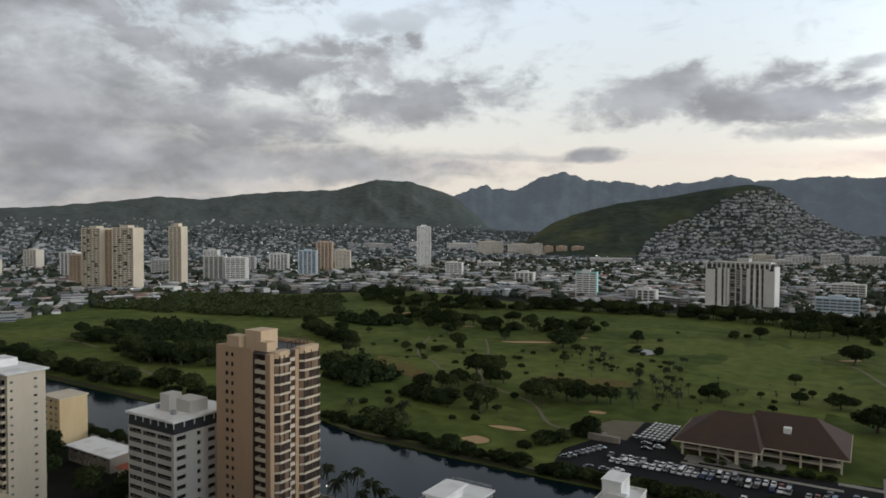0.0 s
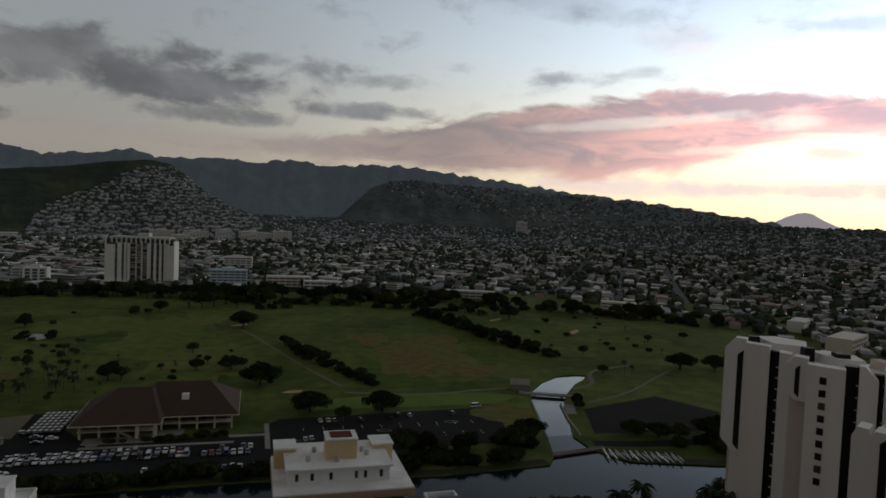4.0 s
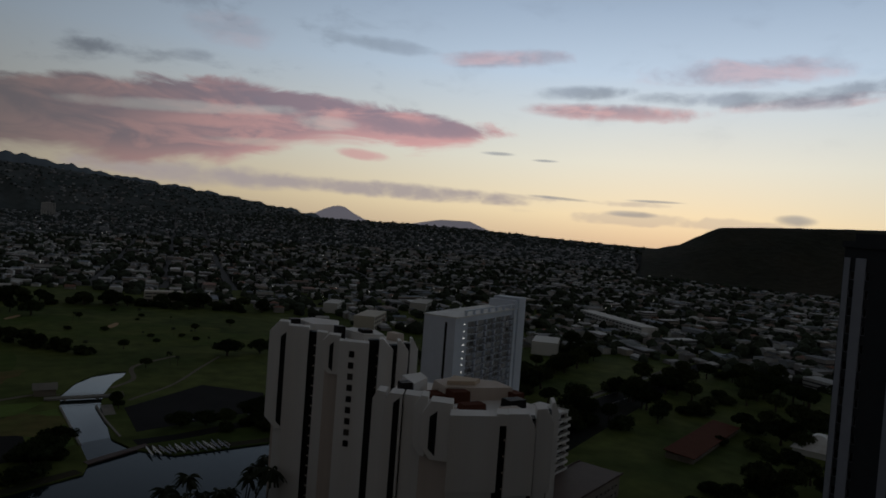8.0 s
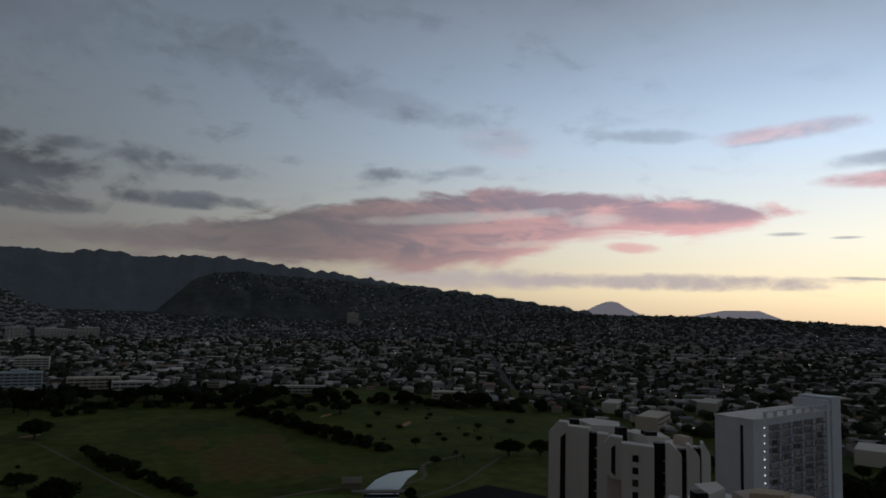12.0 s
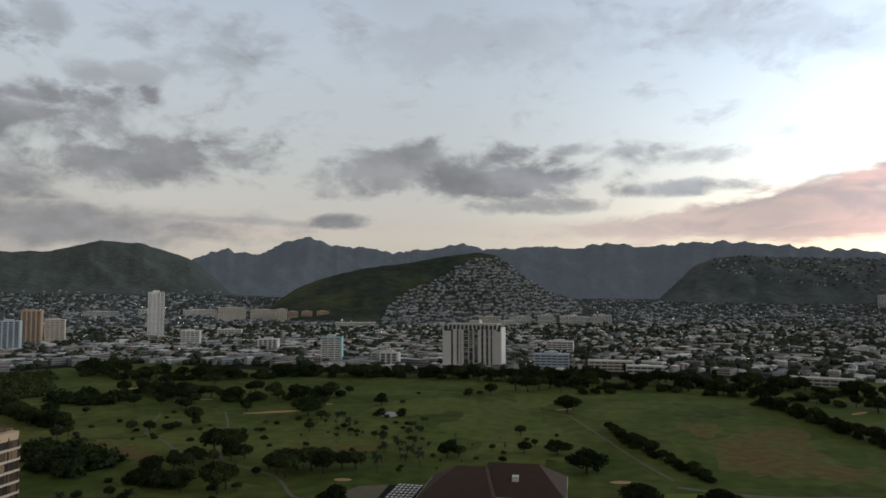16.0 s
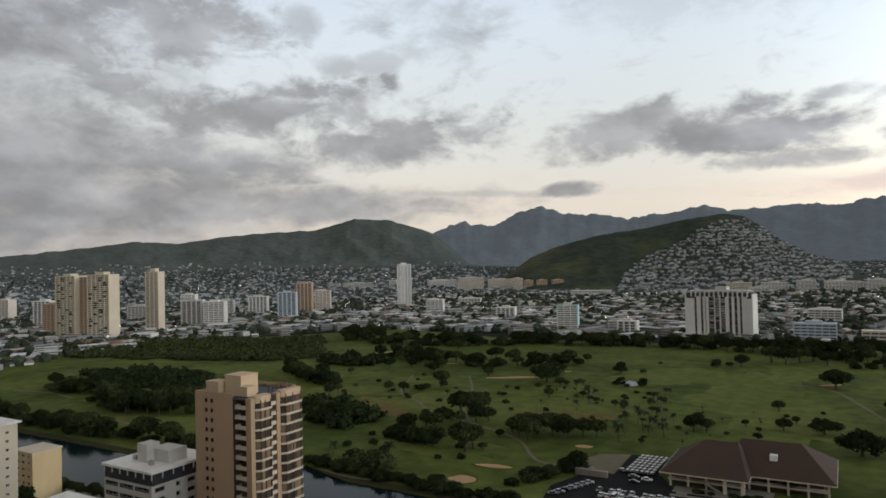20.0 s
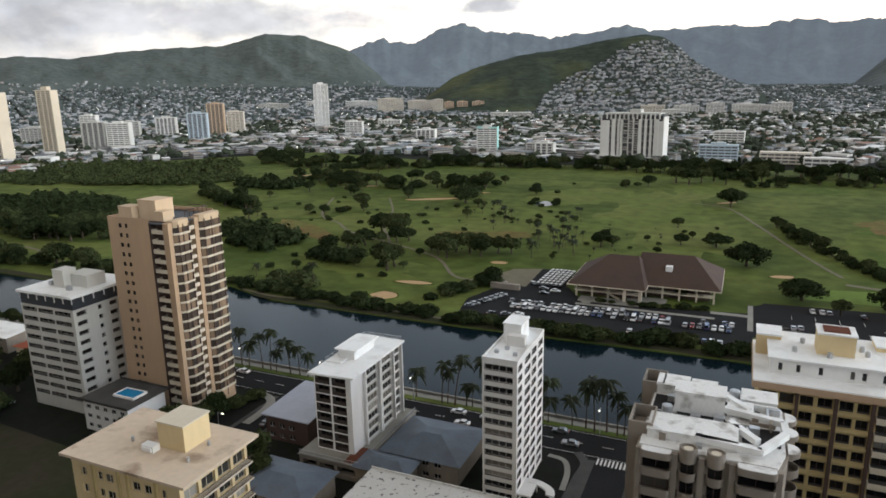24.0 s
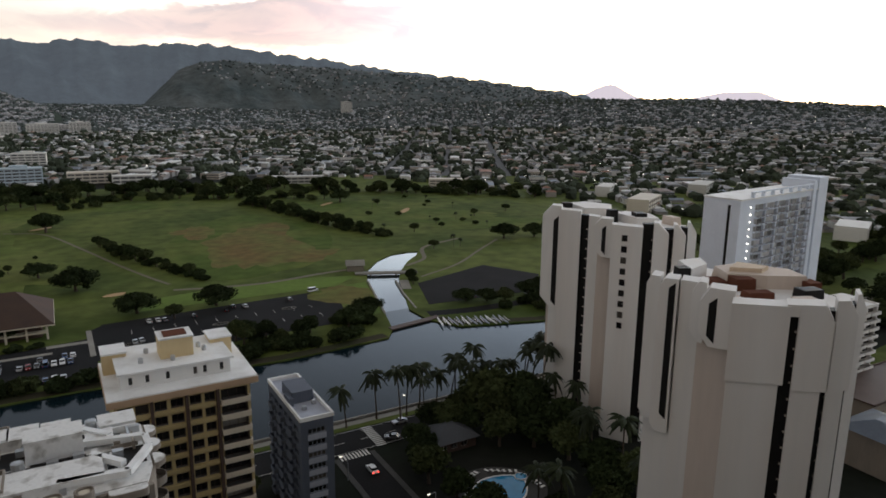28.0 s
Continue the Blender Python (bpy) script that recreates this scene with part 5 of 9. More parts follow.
# ---- narrow blue-grey block ----
def narrow_block():
    w, d, h, pitch, n = 7.2, 24.0, 27.2, 2.75, 9
    t = thing("narrow_blue_grey_block", (40.0, 128, 0), "narrow blue-grey apartment block with pale panels and white-edged roof", "apartment block")
    rows = floors(n, 0.6, pitch, 1.35, 2.55)
    g = Geo()
    cols = [(1.6, 5.4)]
    g.wall((0, 0), (w, 0), 0, h, cols, rows, 0.3)
    part("front_wall", g, BLUE_GREY, t)
    windows(t, (0, 0), (w, 0), cols, rows, 0.3, PANEL_GREY, DARK_GLASS, 3)
    g = Geo()
    g.box(1.5, 5.6, -0.14, 0.0, 0, 1.25)
    panel = g.mesh("panel", PANEL_GREY)
    for i in range(n):
        part("panel", panel, None, t, at=(0, 0, 0.6 + i * pitch))
    lcols = [(1.5 + 3.6 * i, 4.3 + 3.6 * i) for i in range(6)]
    g = Geo()
    g.wall((0, d), (0, 0), 0, h, lcols, rows, 1.0)
    part("side_wall", g, BLUE_GREY, t)
    windows(t, (0, d), (0, 0), lcols, rows, 1.0, BROWN, DARK_GLASS, 1)
    m = balcony_mesh(3.0, 1.0, 1.0, BLUE_GREY)
    for i in range(n):
        for a in (3.6, 11.2, 18.4):
            part("balcony", m, None, t, at=(0, a + 3.0, 0.6 + i * pitch), rz=-math.pi / 2)
    g = Geo()
    g.wall((w, 0), (w, d), 0, h)
    g.wall((w, d), (0, d), 0, h)
    part("back_wall", g, BLUE_GREY, t)
    g = Geo()
    g.box(0.05, w - 0.05, 0.05, d - 0.05, h - 0.3, h - 0.02)
    part("roof", g, PANEL_GREY, t)
    for a in ((-0.15, w + 0.15, -0.15, 0.3), (-0.15, 0.3, 0.3, d - 0.3), (w - 0.3, w + 0.15, 0.3, d - 0.3), (-0.15, w + 0.15, d - 0.3, d + 0.15)):
        g = Geo()
        g.box(*a, h - 0.1, h + 0.75)
        part("parapet", g, ROOF_WHITE, t)
    g = Geo()
    g.box(1.2, 6.0, 9.2, 16.8, h, h + 2.6)
    g.box(0.2, 1.2, 8.0, 12.0, h, h + 1.8)
    part("roof_house", g, BLUE_GREY, t)
    for x, y in ((2.2, 5.0), (4.6, 19.0), (5.0, 7.0)):
        g = Geo()
        g.box(x, x + 0.9, y, y + 0.8, h, h + 0.9)
        part("air_unit", g, STEEL, t)


narrow_block()


# ---- two sculpted towers ----
def fin(parent, p0, p1, top, low, left, right, slot, material, name, back):
    """A tall wall fin from p0 to p1, outside to the right of the way, its upper corners cut; one that ends at low has its foot cut too."""
    p0, p1 = Vector(p0), Vector(p1)
    d = (p1 - p0).normalized()
    inn = Vector(back)
    length = (p1 - p0).length
    line = [(0, low), (length, low), (length, top - right[1])]
    if low > 0 and left[0]:
        line = [(0, low + left[1]), (left[0] * 1.2, low), (length, low), (length, top - right[1])]
    if right[0]:
        line.append((length - right[0], top))
    if left[0]:
        line += [(left[0], top), (0, top - left[1])]
    else:
        line.append((0, top))
    deep = 4.0 if material is not DARK else 2.5

    def at(u, z, k):
        q = p0 + d * u + inn * k
        return (q.x, q.y, z)

    pts, k = [at(u, z, 0) for u, z in line], len(line)
    pts += [at(u, z, deep) for u, z in line]
    g = Geo()
    g.solid(pts, [tuple(range(k)), tuple(range(k, 2 * k))[::-1]] + [(i, k + i, k + (i + 1) % k, (i + 1) % k) for i in range(k)])
    part(name, g, material, parent)
    if slot:
        u0, u1, z0, z1 = slot
        g = Geo()
        cut = (u1 - u0) * length * 0.9
        rim = [(u0 * length, z0 + cut), (u1 * length, z0), (u1 * length, z1), (u0 * length, z1 - cut)]
        pts = [at(u, z, -0.06) for u, z in rim] + [at(u, z, 0.5) for u, z in rim]
        g.solid(pts, [(0, 1, 2, 3), (7, 6, 5, 4), (0, 4, 5, 1), (1, 5, 6, 2), (2, 6, 7, 3), (3, 7, 4, 0)])
        part("slot_window", g, DARK, parent)


def sculpted_tower(label, fins, body, roofs, back):
    t = thing("sculpted_tower", (0, 0, 0), label, "apartment tower", "sculpted towers")
    for p0, p1, top, low, left, right, slot, kind in fins:
        # D is a near-black panel standing in for the dark gap between fins
        m, nm = (TOWER_WHITE, "fin_wall") if kind == "W" else (TOWER_PINK, "set_back_wall") if kind == "P" else (DARK, "window_strip")
        fin(t, p0, p1, top, low, left, right, slot, m, nm, back)
        if kind == "D":
            # slab tips that show in the dark strip
            v = Vector(p1) - Vector(p0)
            m = balcony_mesh(v.length * 0.22, 0.3, 0.3, TOWER_PINK, 0.12)
            q = Vector(p0) + v * 0.74
            for i in range(20):
                if 2.0 + i * 2.9 < top - 2:
                    part("balcony", m, None, t, at=(q.x, q.y, 2.0 + i * 2.9), rz=math.atan2(v.y, v.x))
    g = Geo()
    g.prism(body, 0, 58.9)
    part("core_wall", g, TOWER_PINK, t)
    g = Geo()
    g.prism(body, 58.9, 59.4)
    part("roof", g, TOWER_WHITE, t)
    for poly, z1, m in roofs:
        g = Geo()
        g.prism(poly, 59.4, z1 - 0.3, taper=0.94)
        part("roof_house", g, m, t)
    return t


O = (0.0, 0.0)
sculpted_tower("sculpted bone-white tower with chamfered fins and near-black gap panels", [
    ((93.58, 86.6), (94.46, 84.14), 62.1, 34.2, (0.8, 1.6), O, None, "W"), ((93.27, 83.22), (95.0, 80.5), 62.3, 32.6, (0.9, 1.5), O, (0.50, 0.86, 35.3, 61.6), "W"), ((94.9, 86.2), (97.0, 81.2), 60.2, 0.0, O, O, None, "W"),
    ((95.61, 80.52), (97.25, 76.94), 62.2, 0.0, O, O, None, "W"), ((95.69, 78.08), (96.41, 75.57), 62.7, 51.7, (1.3, 2.1), O, None, "W"), ((97.0, 78.0), (98.2, 70.4), 60.5, 0.0, O, O, None, "P"),
    ((93.9, 74.71), (96.38, 69.8), 62.6, 52.2, (1.5, 2.5), O, (0.26, 0.5, 52.9, 61.0), "W"), ((93.01, 67.63), (99.03, 62.31), 61.6, 0.0, O, O, None, "W"), ((92.66, 67.62), (99.32, 61.74), 61.7, 48.4, O, O, None, "W"), ((100.01, 63.0), (101.6, 61.58), 59.7, 0.0, O, O, None, "D"),
    ((99.05, 62.33), (100.5, 61.05), 62.0, 60.0, O, O, None, "W"), ((100.51, 61.05), (104.26, 58.4), 62.0, 0.0, O, (1.5, 2.7), None, "W"), ((100.4, 60.8), (104.75, 57.75), 62.1, 47.6, O, (1.5, 2.7), None, "W"), ((106.2, 60.4), (107.82, 59.2), 60.4, 0.0, O, O, None, "D"),
    ((106.84, 58.91), (109.77, 57.68), 62.3, 0.0, O, (1.8, 2.7), None, "W"), ((106.75, 58.62), (110.3, 57.15), 62.4, 47.0, O, (1.8, 2.7), None, "W"), ((111.9, 59.32), (113.55, 59.08), 60.9, 0.0, O, O, None, "D"), ((112.5, 58.92), (114.93, 58.58), 62.6, 0.0, O, (1.5, 2.6), None, "W")],
    [(97.2, 86.8), (97.8, 82.0), (100.4, 71.2), (97.6, 67.4), (103.2, 63.0), (112.4, 61.2), (118.0, 61.4), (121.0, 73.0), (123.0, 77.0), (118.7, 87.4), (115.7, 94.0), (109.0, 94.0)],
    [([(107.5, 80.5), (113.0, 75.5), (119.5, 71.5), (122.0, 77.0), (117.5, 85.5), (110.5, 86.0)], 62.2, TOWER_PINK), ([(109.5, 81.5), (114.0, 77.5), (117.5, 78.5), (115.0, 84.0)], 63.0, ROOF_TAN),
     ([(104.9, 80.6), (107.4, 79.6), (109.0, 83.4), (106.6, 84.4)], 60.9, RUST), ([(106.4, 77.2), (110.0, 75.6), (111.4, 79.0), (107.9, 80.4)], 61.9, RUST), ([(103.4, 72.4), (108.0, 70.4), (109.0, 72.8), (104.4, 74.8)], 60.9, RUST), ([(112.0, 67.6), (116.0, 66.4), (116.8, 69.0), (112.8, 70.4)], 61.4, DARK), ([(117.6, 70.2), (120.2, 69.4), (121.2, 72.6), (118.8, 73.4)], 61.4, RUST),
     ([(103.0, 84.5), (110.0, 86.6), (113.0, 91.0), (107.0, 91.5)], 62.6, TOWER_WHITE), ([(99.5, 84.6), (101.8, 83.6), (102.8, 86.0), (100.6, 86.8)], 63.2, DARK), ([(107.0, 64.8), (110.8, 63.6), (112.0, 66.4), (108.4, 68.0)], 60.9, TOWER_PINK)], (0.82, 0.57))
farther = sculpted_tower("sculpted bone-white tower with a column of small square windows", [
    ((126.13, 159.06), (129.03, 154.11), 63.1, 31.8, (2.8, 3.2), O, (0.61, 0.88, 32.5, 60.1), "W"), ((128.4, 157.6), (130.0, 154.0), 60.5, 0.0, O, O, None, "W"), ((127.62, 152.69), (130.75, 147.35), 62.4, 0.0, O, O, None, "W"), ((131.62, 148.59), (132.56, 145.73), 61.1, 0.0, O, O, None, "D"),
    ((130.41, 143.63), (131.52, 140.56), 61.7, 0.0, O, O, None, "W"), ((129.08, 139.42), (131.11, 134.74), 61.9, 51.1, (1.7, 1.9), O, (0.39, 0.62, 51.8, 60.0), "W"), ((131.2, 140.4), (132.8, 134.6), 60.2, 0.0, O, O, None, "P"), ((128.14, 132.05), (132.3, 124.98), 61.2, 0.0, O, O, None, "W"),
    ((135.03, 127.91), (137.63, 125.85), 61.5, 0.0, O, O, None, "D"), ((135.62, 124.35), (139.68, 122.82), 62.2, 0.0, O, (3.2, 3.3), None, "W"), ((141.2, 125.8), (143.65, 124.36), 59.8, 0.0, O, O, None, "D"), ((141.97, 123.24), (145.5, 122.19), 61.4, 0.0, O, (2.8, 3.2), None, "W"),
    ((147.4, 125.6), (149.07, 124.16), 59.8, 0.0, O, O, None, "D"), ((147.31, 123.14), (150.25, 122.72), 61.5, 0.0, O, (2.2, 3.1), None, "W")],
    [(130.4, 161.0), (131.6, 152.0), (134.0, 146.6), (133.6, 136.0), (136.0, 130.4), (143.0, 127.0), (152.6, 126.0), (153.7, 141.4), (154.5, 159.3), (148.5, 171.0), (139.0, 168.0)],
    [([(136.0, 152.0), (142.0, 147.0), (149.0, 154.0), (146.0, 163.0), (139.0, 163.5)], 62.6, TOWER_WHITE), ([(139.0, 133.5), (145.0, 131.0), (149.0, 138.0), (146.0, 146.0), (141.0, 144.0)], 62.0, TOWER_WHITE), ([(140.4, 135.6), (143.4, 134.2), (145.0, 138.0), (142.0, 139.2)], 63.0, DARK),
     ([(133.2, 158.6), (136.0, 157.2), (137.0, 160.0), (134.4, 161.0)], 63.4, DARK), ([(136.2, 141.6), (138.6, 140.6), (139.6, 143.4), (137.2, 144.2)], 63.4, DARK), ([(149.0, 130.0), (151.5, 129.4), (152.2, 134.0), (149.6, 134.6)], 62.0, TOWER_PINK)], (0.70, 0.71))
eye_rz = math.atan2(124.98 - 132.05, 132.3 - 128.14)
eye_window = window_mesh(1.5, 1.7, BROWN, DARK_GLASS, 0)
for i in range(9):
    part("window", eye_window, None, farther, at=(129.5, 129.6, 57.0 - i * 3.02), rz=eye_rz)


# ---- white slab behind the sculpted towers ----
def balcony_slab():
    a, b = Vector((215.0, 157.6)), Vector((282.0, 167.0))
    u = (b - a).normalized()
    rz = math.atan2(u.y, u.x)
    length, d, h, pitch = (b - a).length, 14.5, 58.6, 2.75
    t = thing("white_balcony_slab", (*a, 0), "white apartment slab with rows of open balconies and lit stair lamps", "apartment block", rz=rz)
    n = 20
    rows = floors(n, 1.5, pitch, 0.25, 2.5)
    cols = [(10.6 + 8.8 * i, 18.6 + 8.8 * i) for i in range(5)]
    g = Geo()
    g.wall((0, 0), (length, 0), 0, h, cols, rows, 1.1)
    part("front_wall", g, SKY_TINT_WHITE, t)
    for c in cols:
        windows(t, (0, 0), (length, 0), [(c[0], (c[0] + c[1]) / 2 - 0.3), ((c[0] + c[1]) / 2 + 0.3, c[1])], rows[9:], 1.1, WHITE, CURTAIN_GLASS, 2)
    m = balcony_mesh(8.0, 0.9, 0.28, SKY_TINT_WHITE)
    for c in cols:
        for z0, z1 in rows[9:]:
            ledge = part("balcony", m, None, t, at=(c[0], 0, z0 - 0.22))
            rail(ledge, 3.9, (0.0, -0.9, 0.2), h=0.85, material=BROWN)
            rail(ledge, 3.9, (4.1, -0.9, 0.2), h=0.85, material=BROWN)
    g = Geo()
    g.wall((length, 0), (length, d), 0, h)
    g.wall((length, d), (0, d), 0, h)
    part("back_wall", g, WHITE, t)
    g = Geo()
    g.wall((0, d), (0, 0), 0, h, [(9.6, 10.8)], [(2.0, h - 2)], 0.5)
    part("end_wall", g, SKY_TINT_WHITE, t)
    g = Geo()
    g.box(0.35, 0.45, d - 10.8, d - 9.6, 2.0, h - 2)
    part("end_window_strip", g, DARK, t)
    g = Geo()
    g.box(-0.3, length + 0.3, -0.6, d + 0.3, h, h + 0.5)
    part("roof", g, ROOF_WHITE, t)
    for i in range(8):
        g = Geo()
        g.box(8 + i * 7.2, 9 + i * 7.2, -0.4, 0.6, h + 0.5, h + 2.2)
        part("roof_post", g, SKY_TINT_WHITE, t)
    g = Geo()
    g.box(7.0, 59.0, -0.5, 0.2, h + 2.2, h + 2.7)
    part("roof_beam", g, SKY_TINT_WHITE, t)
    for x0, x1, z in ((55.0, 57.5, 4.0), (59.5, 67.5, 5.0)):
        g = Geo()
        g.box(x0, x1, -0.8, d - 2, 0, h + z)
        part("end_tower", g, SKY_TINT_WHITE, t)
    g = Geo()
    g.box(0, 0.28, -0.14, 0.14, 0, 0.28)
    lamp = g.mesh("stair_lamp", LAMP_WHITE)
    for i in range(11):
        part("stair_lamp", lamp, None, t, at=(7.2, -0.2, 22.0 + i * pitch + 6.0))


balcony_slab()


# ---- dark tower at the crater side ----
def dark_tower():
    t = thing("dark_tower", (124, -13.4, 0), "tall dark apartment tower with pale pilasters", "apartment tower")
    d = 29.3
    h = 95.4
    n = 32
    pitch = 2.85
    rows = floors(n, 0.8, pitch, 0.8, 2.2)
    cols = [(0.95, 1.6), (3.1, 3.6), (8.5, 11.5), (13.0, 16.5)]
    g = Geo()
    g.wall((0, d), (0, 0), 0, h, cols, rows, 0.4)
    part("side_wall", g, DARK_TOWER, t)
    windows(t, (0, d), (0, 0), cols[:3], rows[8:], 0.4, PANEL_GREY, DARK_GLASS, 0)
    g = Geo()
    g.wall((0, 0), (26, 0), 0, h)
    g.wall((26, 0), (26, d), 0, h)
    g.wall((26, d), (0, d), 0, h)
    part("wall", g, DARK_TOWER, t)
    for a, b in ((29.2, 28.4), (27.65, 26.25), (22.2, 21.0), (12.3, 11.2)):
        g = Geo()
        g.box(-0.45, 0.0, b, a, 0, h - 2.0)
        part("pilaster", g, PANEL_GREY, t)
    g = Geo()
    g.box(-0.6, 26.6, -0.6, d + 0.3, h - 0.4, h + 0.6)
    g.box(1, 24, 1, d - 1.2, h + 0.6, h + 1.9)
    part("roof", g, DARK_TOWER, t)


dark_tower()


# ---- left-hand blocks ----
def left_tower():
    w, d, h, pitch, n = 24.0, 11.6, 46.6, 2.72, 16
    t = thing("cream_tower", (-250, 106, 0), "cream apartment tower with stacked balconies and a white roof", "apartment tower")
    rows = floors(n, 1.6, pitch, 0.3, 2.4)
    cols = [(1 + 5.6 * i, 5.6 + 5.6 * i) for i in range(4)]
    rr = floors(n, 1.6, pitch, 1.3, 2.1)
    rcols = [(0.8, 1.6), (8.0, 9.0)]
    for a, b, c, r, dep in (((0, 0), (w, 0), cols, rows, 1.2), ((w, 0), (w, d), rcols, rr, 0.3), ((w, d), (0, d), (), (), 0.3), ((0, d), (0, 0), (), (), 0.3)):
        g = Geo()
        g.wall(a, b, 0, h, c, r, dep, 0, 1)
        part("wall", g, [CREAM, LOGGIA], t)
        windows(t, a, b, c, r, dep, WHITE, DARK_GLASS, 1)
    m = balcony_mesh(5.0, 1.2, 1.0, CREAM)
    for i in range(n):
        for c in cols[2:]:
            part("balcony", m, None, t, at=(c[0], 0, 1.4 + i * pitch))
    g = Geo()
    g.box(-0.8, w + 0.9, -1.0, d + 0.9, h, h + 0.5)
    g.box(3, 12, 2, 9, h + 0.5, h + 3.0)
    part("roof", g, ROOF_WHITE, t)
    pod = thing("parking_podium", (-236, 90, 0), "cream concrete parking deck with open sides", "parking deck")
    g = Geo()
    for i in range(3):
        g.box(0, 42, 0, 15.5, 2.4 + i * 3.0, 3.6 + i * 3.0)
    part("deck", g, CREAM, pod)
    # black filling imitates the shade between the parking decks
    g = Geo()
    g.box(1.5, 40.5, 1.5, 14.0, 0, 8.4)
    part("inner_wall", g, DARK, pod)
    for i in range(8):
        g = Geo()
        g.box(i * 5.9, i * 5.9 + 0.6, 0.05, 0.6, 0, 9.4)
        part("column", g, CREAM, pod)
    y = thing("yellow_walkup", (-301, 155, 0), "yellow walk-up block with a pale flat roof by the canal", "apartment block")
    g = Geo()
    g.wall((0, 0), (14, 0), 0, 20, [(2, 4), (6, 8), (10, 12)], floors(7, 0.5, 2.75, 1, 2.2), 0.3)
    g.wall((14, 0), (14, 12), 0, 20)
    g.wall((14, 12), (0, 12), 0, 20)
    g.wall((0, 12), (0, 0), 0, 20)
    part("wall", g, YELLOW, y)
    windows(y, (0, 0), (14, 0), [(2, 4), (6, 8), (10, 12)], floors(7, 0.5, 2.75, 1, 2.2), 0.3, WHITE, GLASS, 1)
    g = Geo()
    g.box(-0.4, 14.4, -0.4, 12.4, 20, 20.5)
    part("roof", g, CREAM, y)


left_tower()


# ---- low houses between the towers ----
def low_house(x0, x1, y0, y1, h, roof_mat, style, label, wall_mat=None, rise=1.6):
    w, d = x1 - x0, y1 - y0
    t = thing("low_house", (x0, y0, 0), label, "house", "low houses")
    cols = [(1 + 3.2 * i, 2.8 + 3.2 * i) for i in range(max(1, int((w - 1) / 3.2)))]
    rows = floors(max(1, int(h / 2.8)), 0, 2.8, 0.9, 2.2)
    g = Geo()
    g.wall((0, 0), (w, 0), 0, h, cols, rows, 0.3)
    g.wall((w, 0), (w, d), 0, h)
    g.wall((w, d), (0, d), 0, h)
    g.wall((0, d), (0, 0), 0, h)
    part("wall", g, wall_mat or BEIGE, t)
    windows(t, (0, 0), (w, 0), cols, rows, 0.3, WHITE, DARK_GLASS, 1)
    g = Geo()
    e = 0.9
    if style == "flat":
        g.box(-e, w + e, -e, d + e, h, h + 0.35)
        g.box(-e, w + e, -e, -e + 0.25, h + 0.35, h + 0.8)
        g.box(-e, w + e, d + e - 0.25, d + e, h + 0.35, h + 0.8)
    elif style == "shed":
        g.solid([(-e, -e, h), (w + e, -e, h), (w + e, d + e, h + rise), (-e, d + e, h + rise), (-e, -e, h + 0.3), (w + e, -e, h + 0.3), (w + e, d + e, h + rise + 0.3), (-e, d + e, h + rise + 0.3)],
                [(0, 3, 2, 1), (4, 5, 6, 7), (0, 1, 5, 4), (1, 2, 6, 5), (2, 3, 7, 6), (3, 0, 4, 7)])
    else:
        k = min(w, d) * 0.42
        g.solid([(-e, -e, h), (w + e, -e, h), (w + e, d + e, h), (-e, d + e, h), (k, k, h + rise), (w - k, k, h + rise), (w - k, d - k, h + rise), (k, d - k, h + rise)],
                [(0, 3, 2, 1), (4, 5, 6, 7), (0, 1, 5, 4), (1, 2, 6, 5), (2, 3, 7, 6), (3, 0, 4, 7)])
    part("roof", g, roof_mat, t)
    return t


low_house(-113, -99.5, 134, 153, 7.2, PANEL_GREY, "shed", "two-storey house with a pale sheet-metal roof beside the street", BROWN, 0.8)
low_house(-99, -81, 105, 118, 6.0, METAL_ROOF, "hip", "low house with a blue-grey metal roof among towers", BEIGE, 2.2)
low_house(-76, -56, 132, 150, 5.6, METAL_ROOF, "hip", "low walk-up with a wide blue-grey hipped roof", BEIGE, 2.6)
low_house(-79, -66, 124, 131, 5.0, METAL_ROOF, "hip", "low house with a dark blue metal roof", BEIGE, 1.6)
low_house(-72, -38, 101, 120.5, 7.0, FLAKING, "flat", "long walk-up with a flaking white flat roof", CREAM)
low_house(-213, -203, 150, 160, 5.0, RED_ROOF, "hip", "small house with a red clay roof under trees", CREAM, 2.0)
low_house(-232, -222, 146, 156, 5.0, RED_ROOF, "hip", "small house with a faded red roof", CREAM, 1.8)
low_house(-268, -240, 148, 158, 6.0, ROOF_WHITE, "shed", "long low block with a pale grey roof", BEIGE, 0.6)
low_house(-228, -206, 162, 168, 3.4, ROOF_WHITE, "shed", "long low carport with a pale roof beside the boulevard", BEIGE, 0.4)
low_house(-164, -147, 119, 132, 9.0, KERB_GREY, "flat", "parking deck with banded white parapets at a tower's foot", WHITE)
low_house(82.5, 94.5, 144.5, 155, 3.0, SLATE, "hip", "dark hipped pavilion beside the swimming pool", BROWN, 2.6)
low_house(200, 240, 96, 112, 8.0, BROWN, "flat", "low block with a rust-brown roof behind the towers", BEIGE)
low_house(300, 372, 88, 100, 2.5, RUST, "shed", "long brown roof beside the playing field", BEIGE, 1.0)
low_house(358, 380, 40, 60, 3.0, ROOF_WHITE, "hip", "white tent roof lit from within", WHITE, 6.0)
low_house(175, 192, 78, 92, 10.0, METAL_ROOF, "hip", "low block with a blue-grey roof", BEIGE, 2.5)


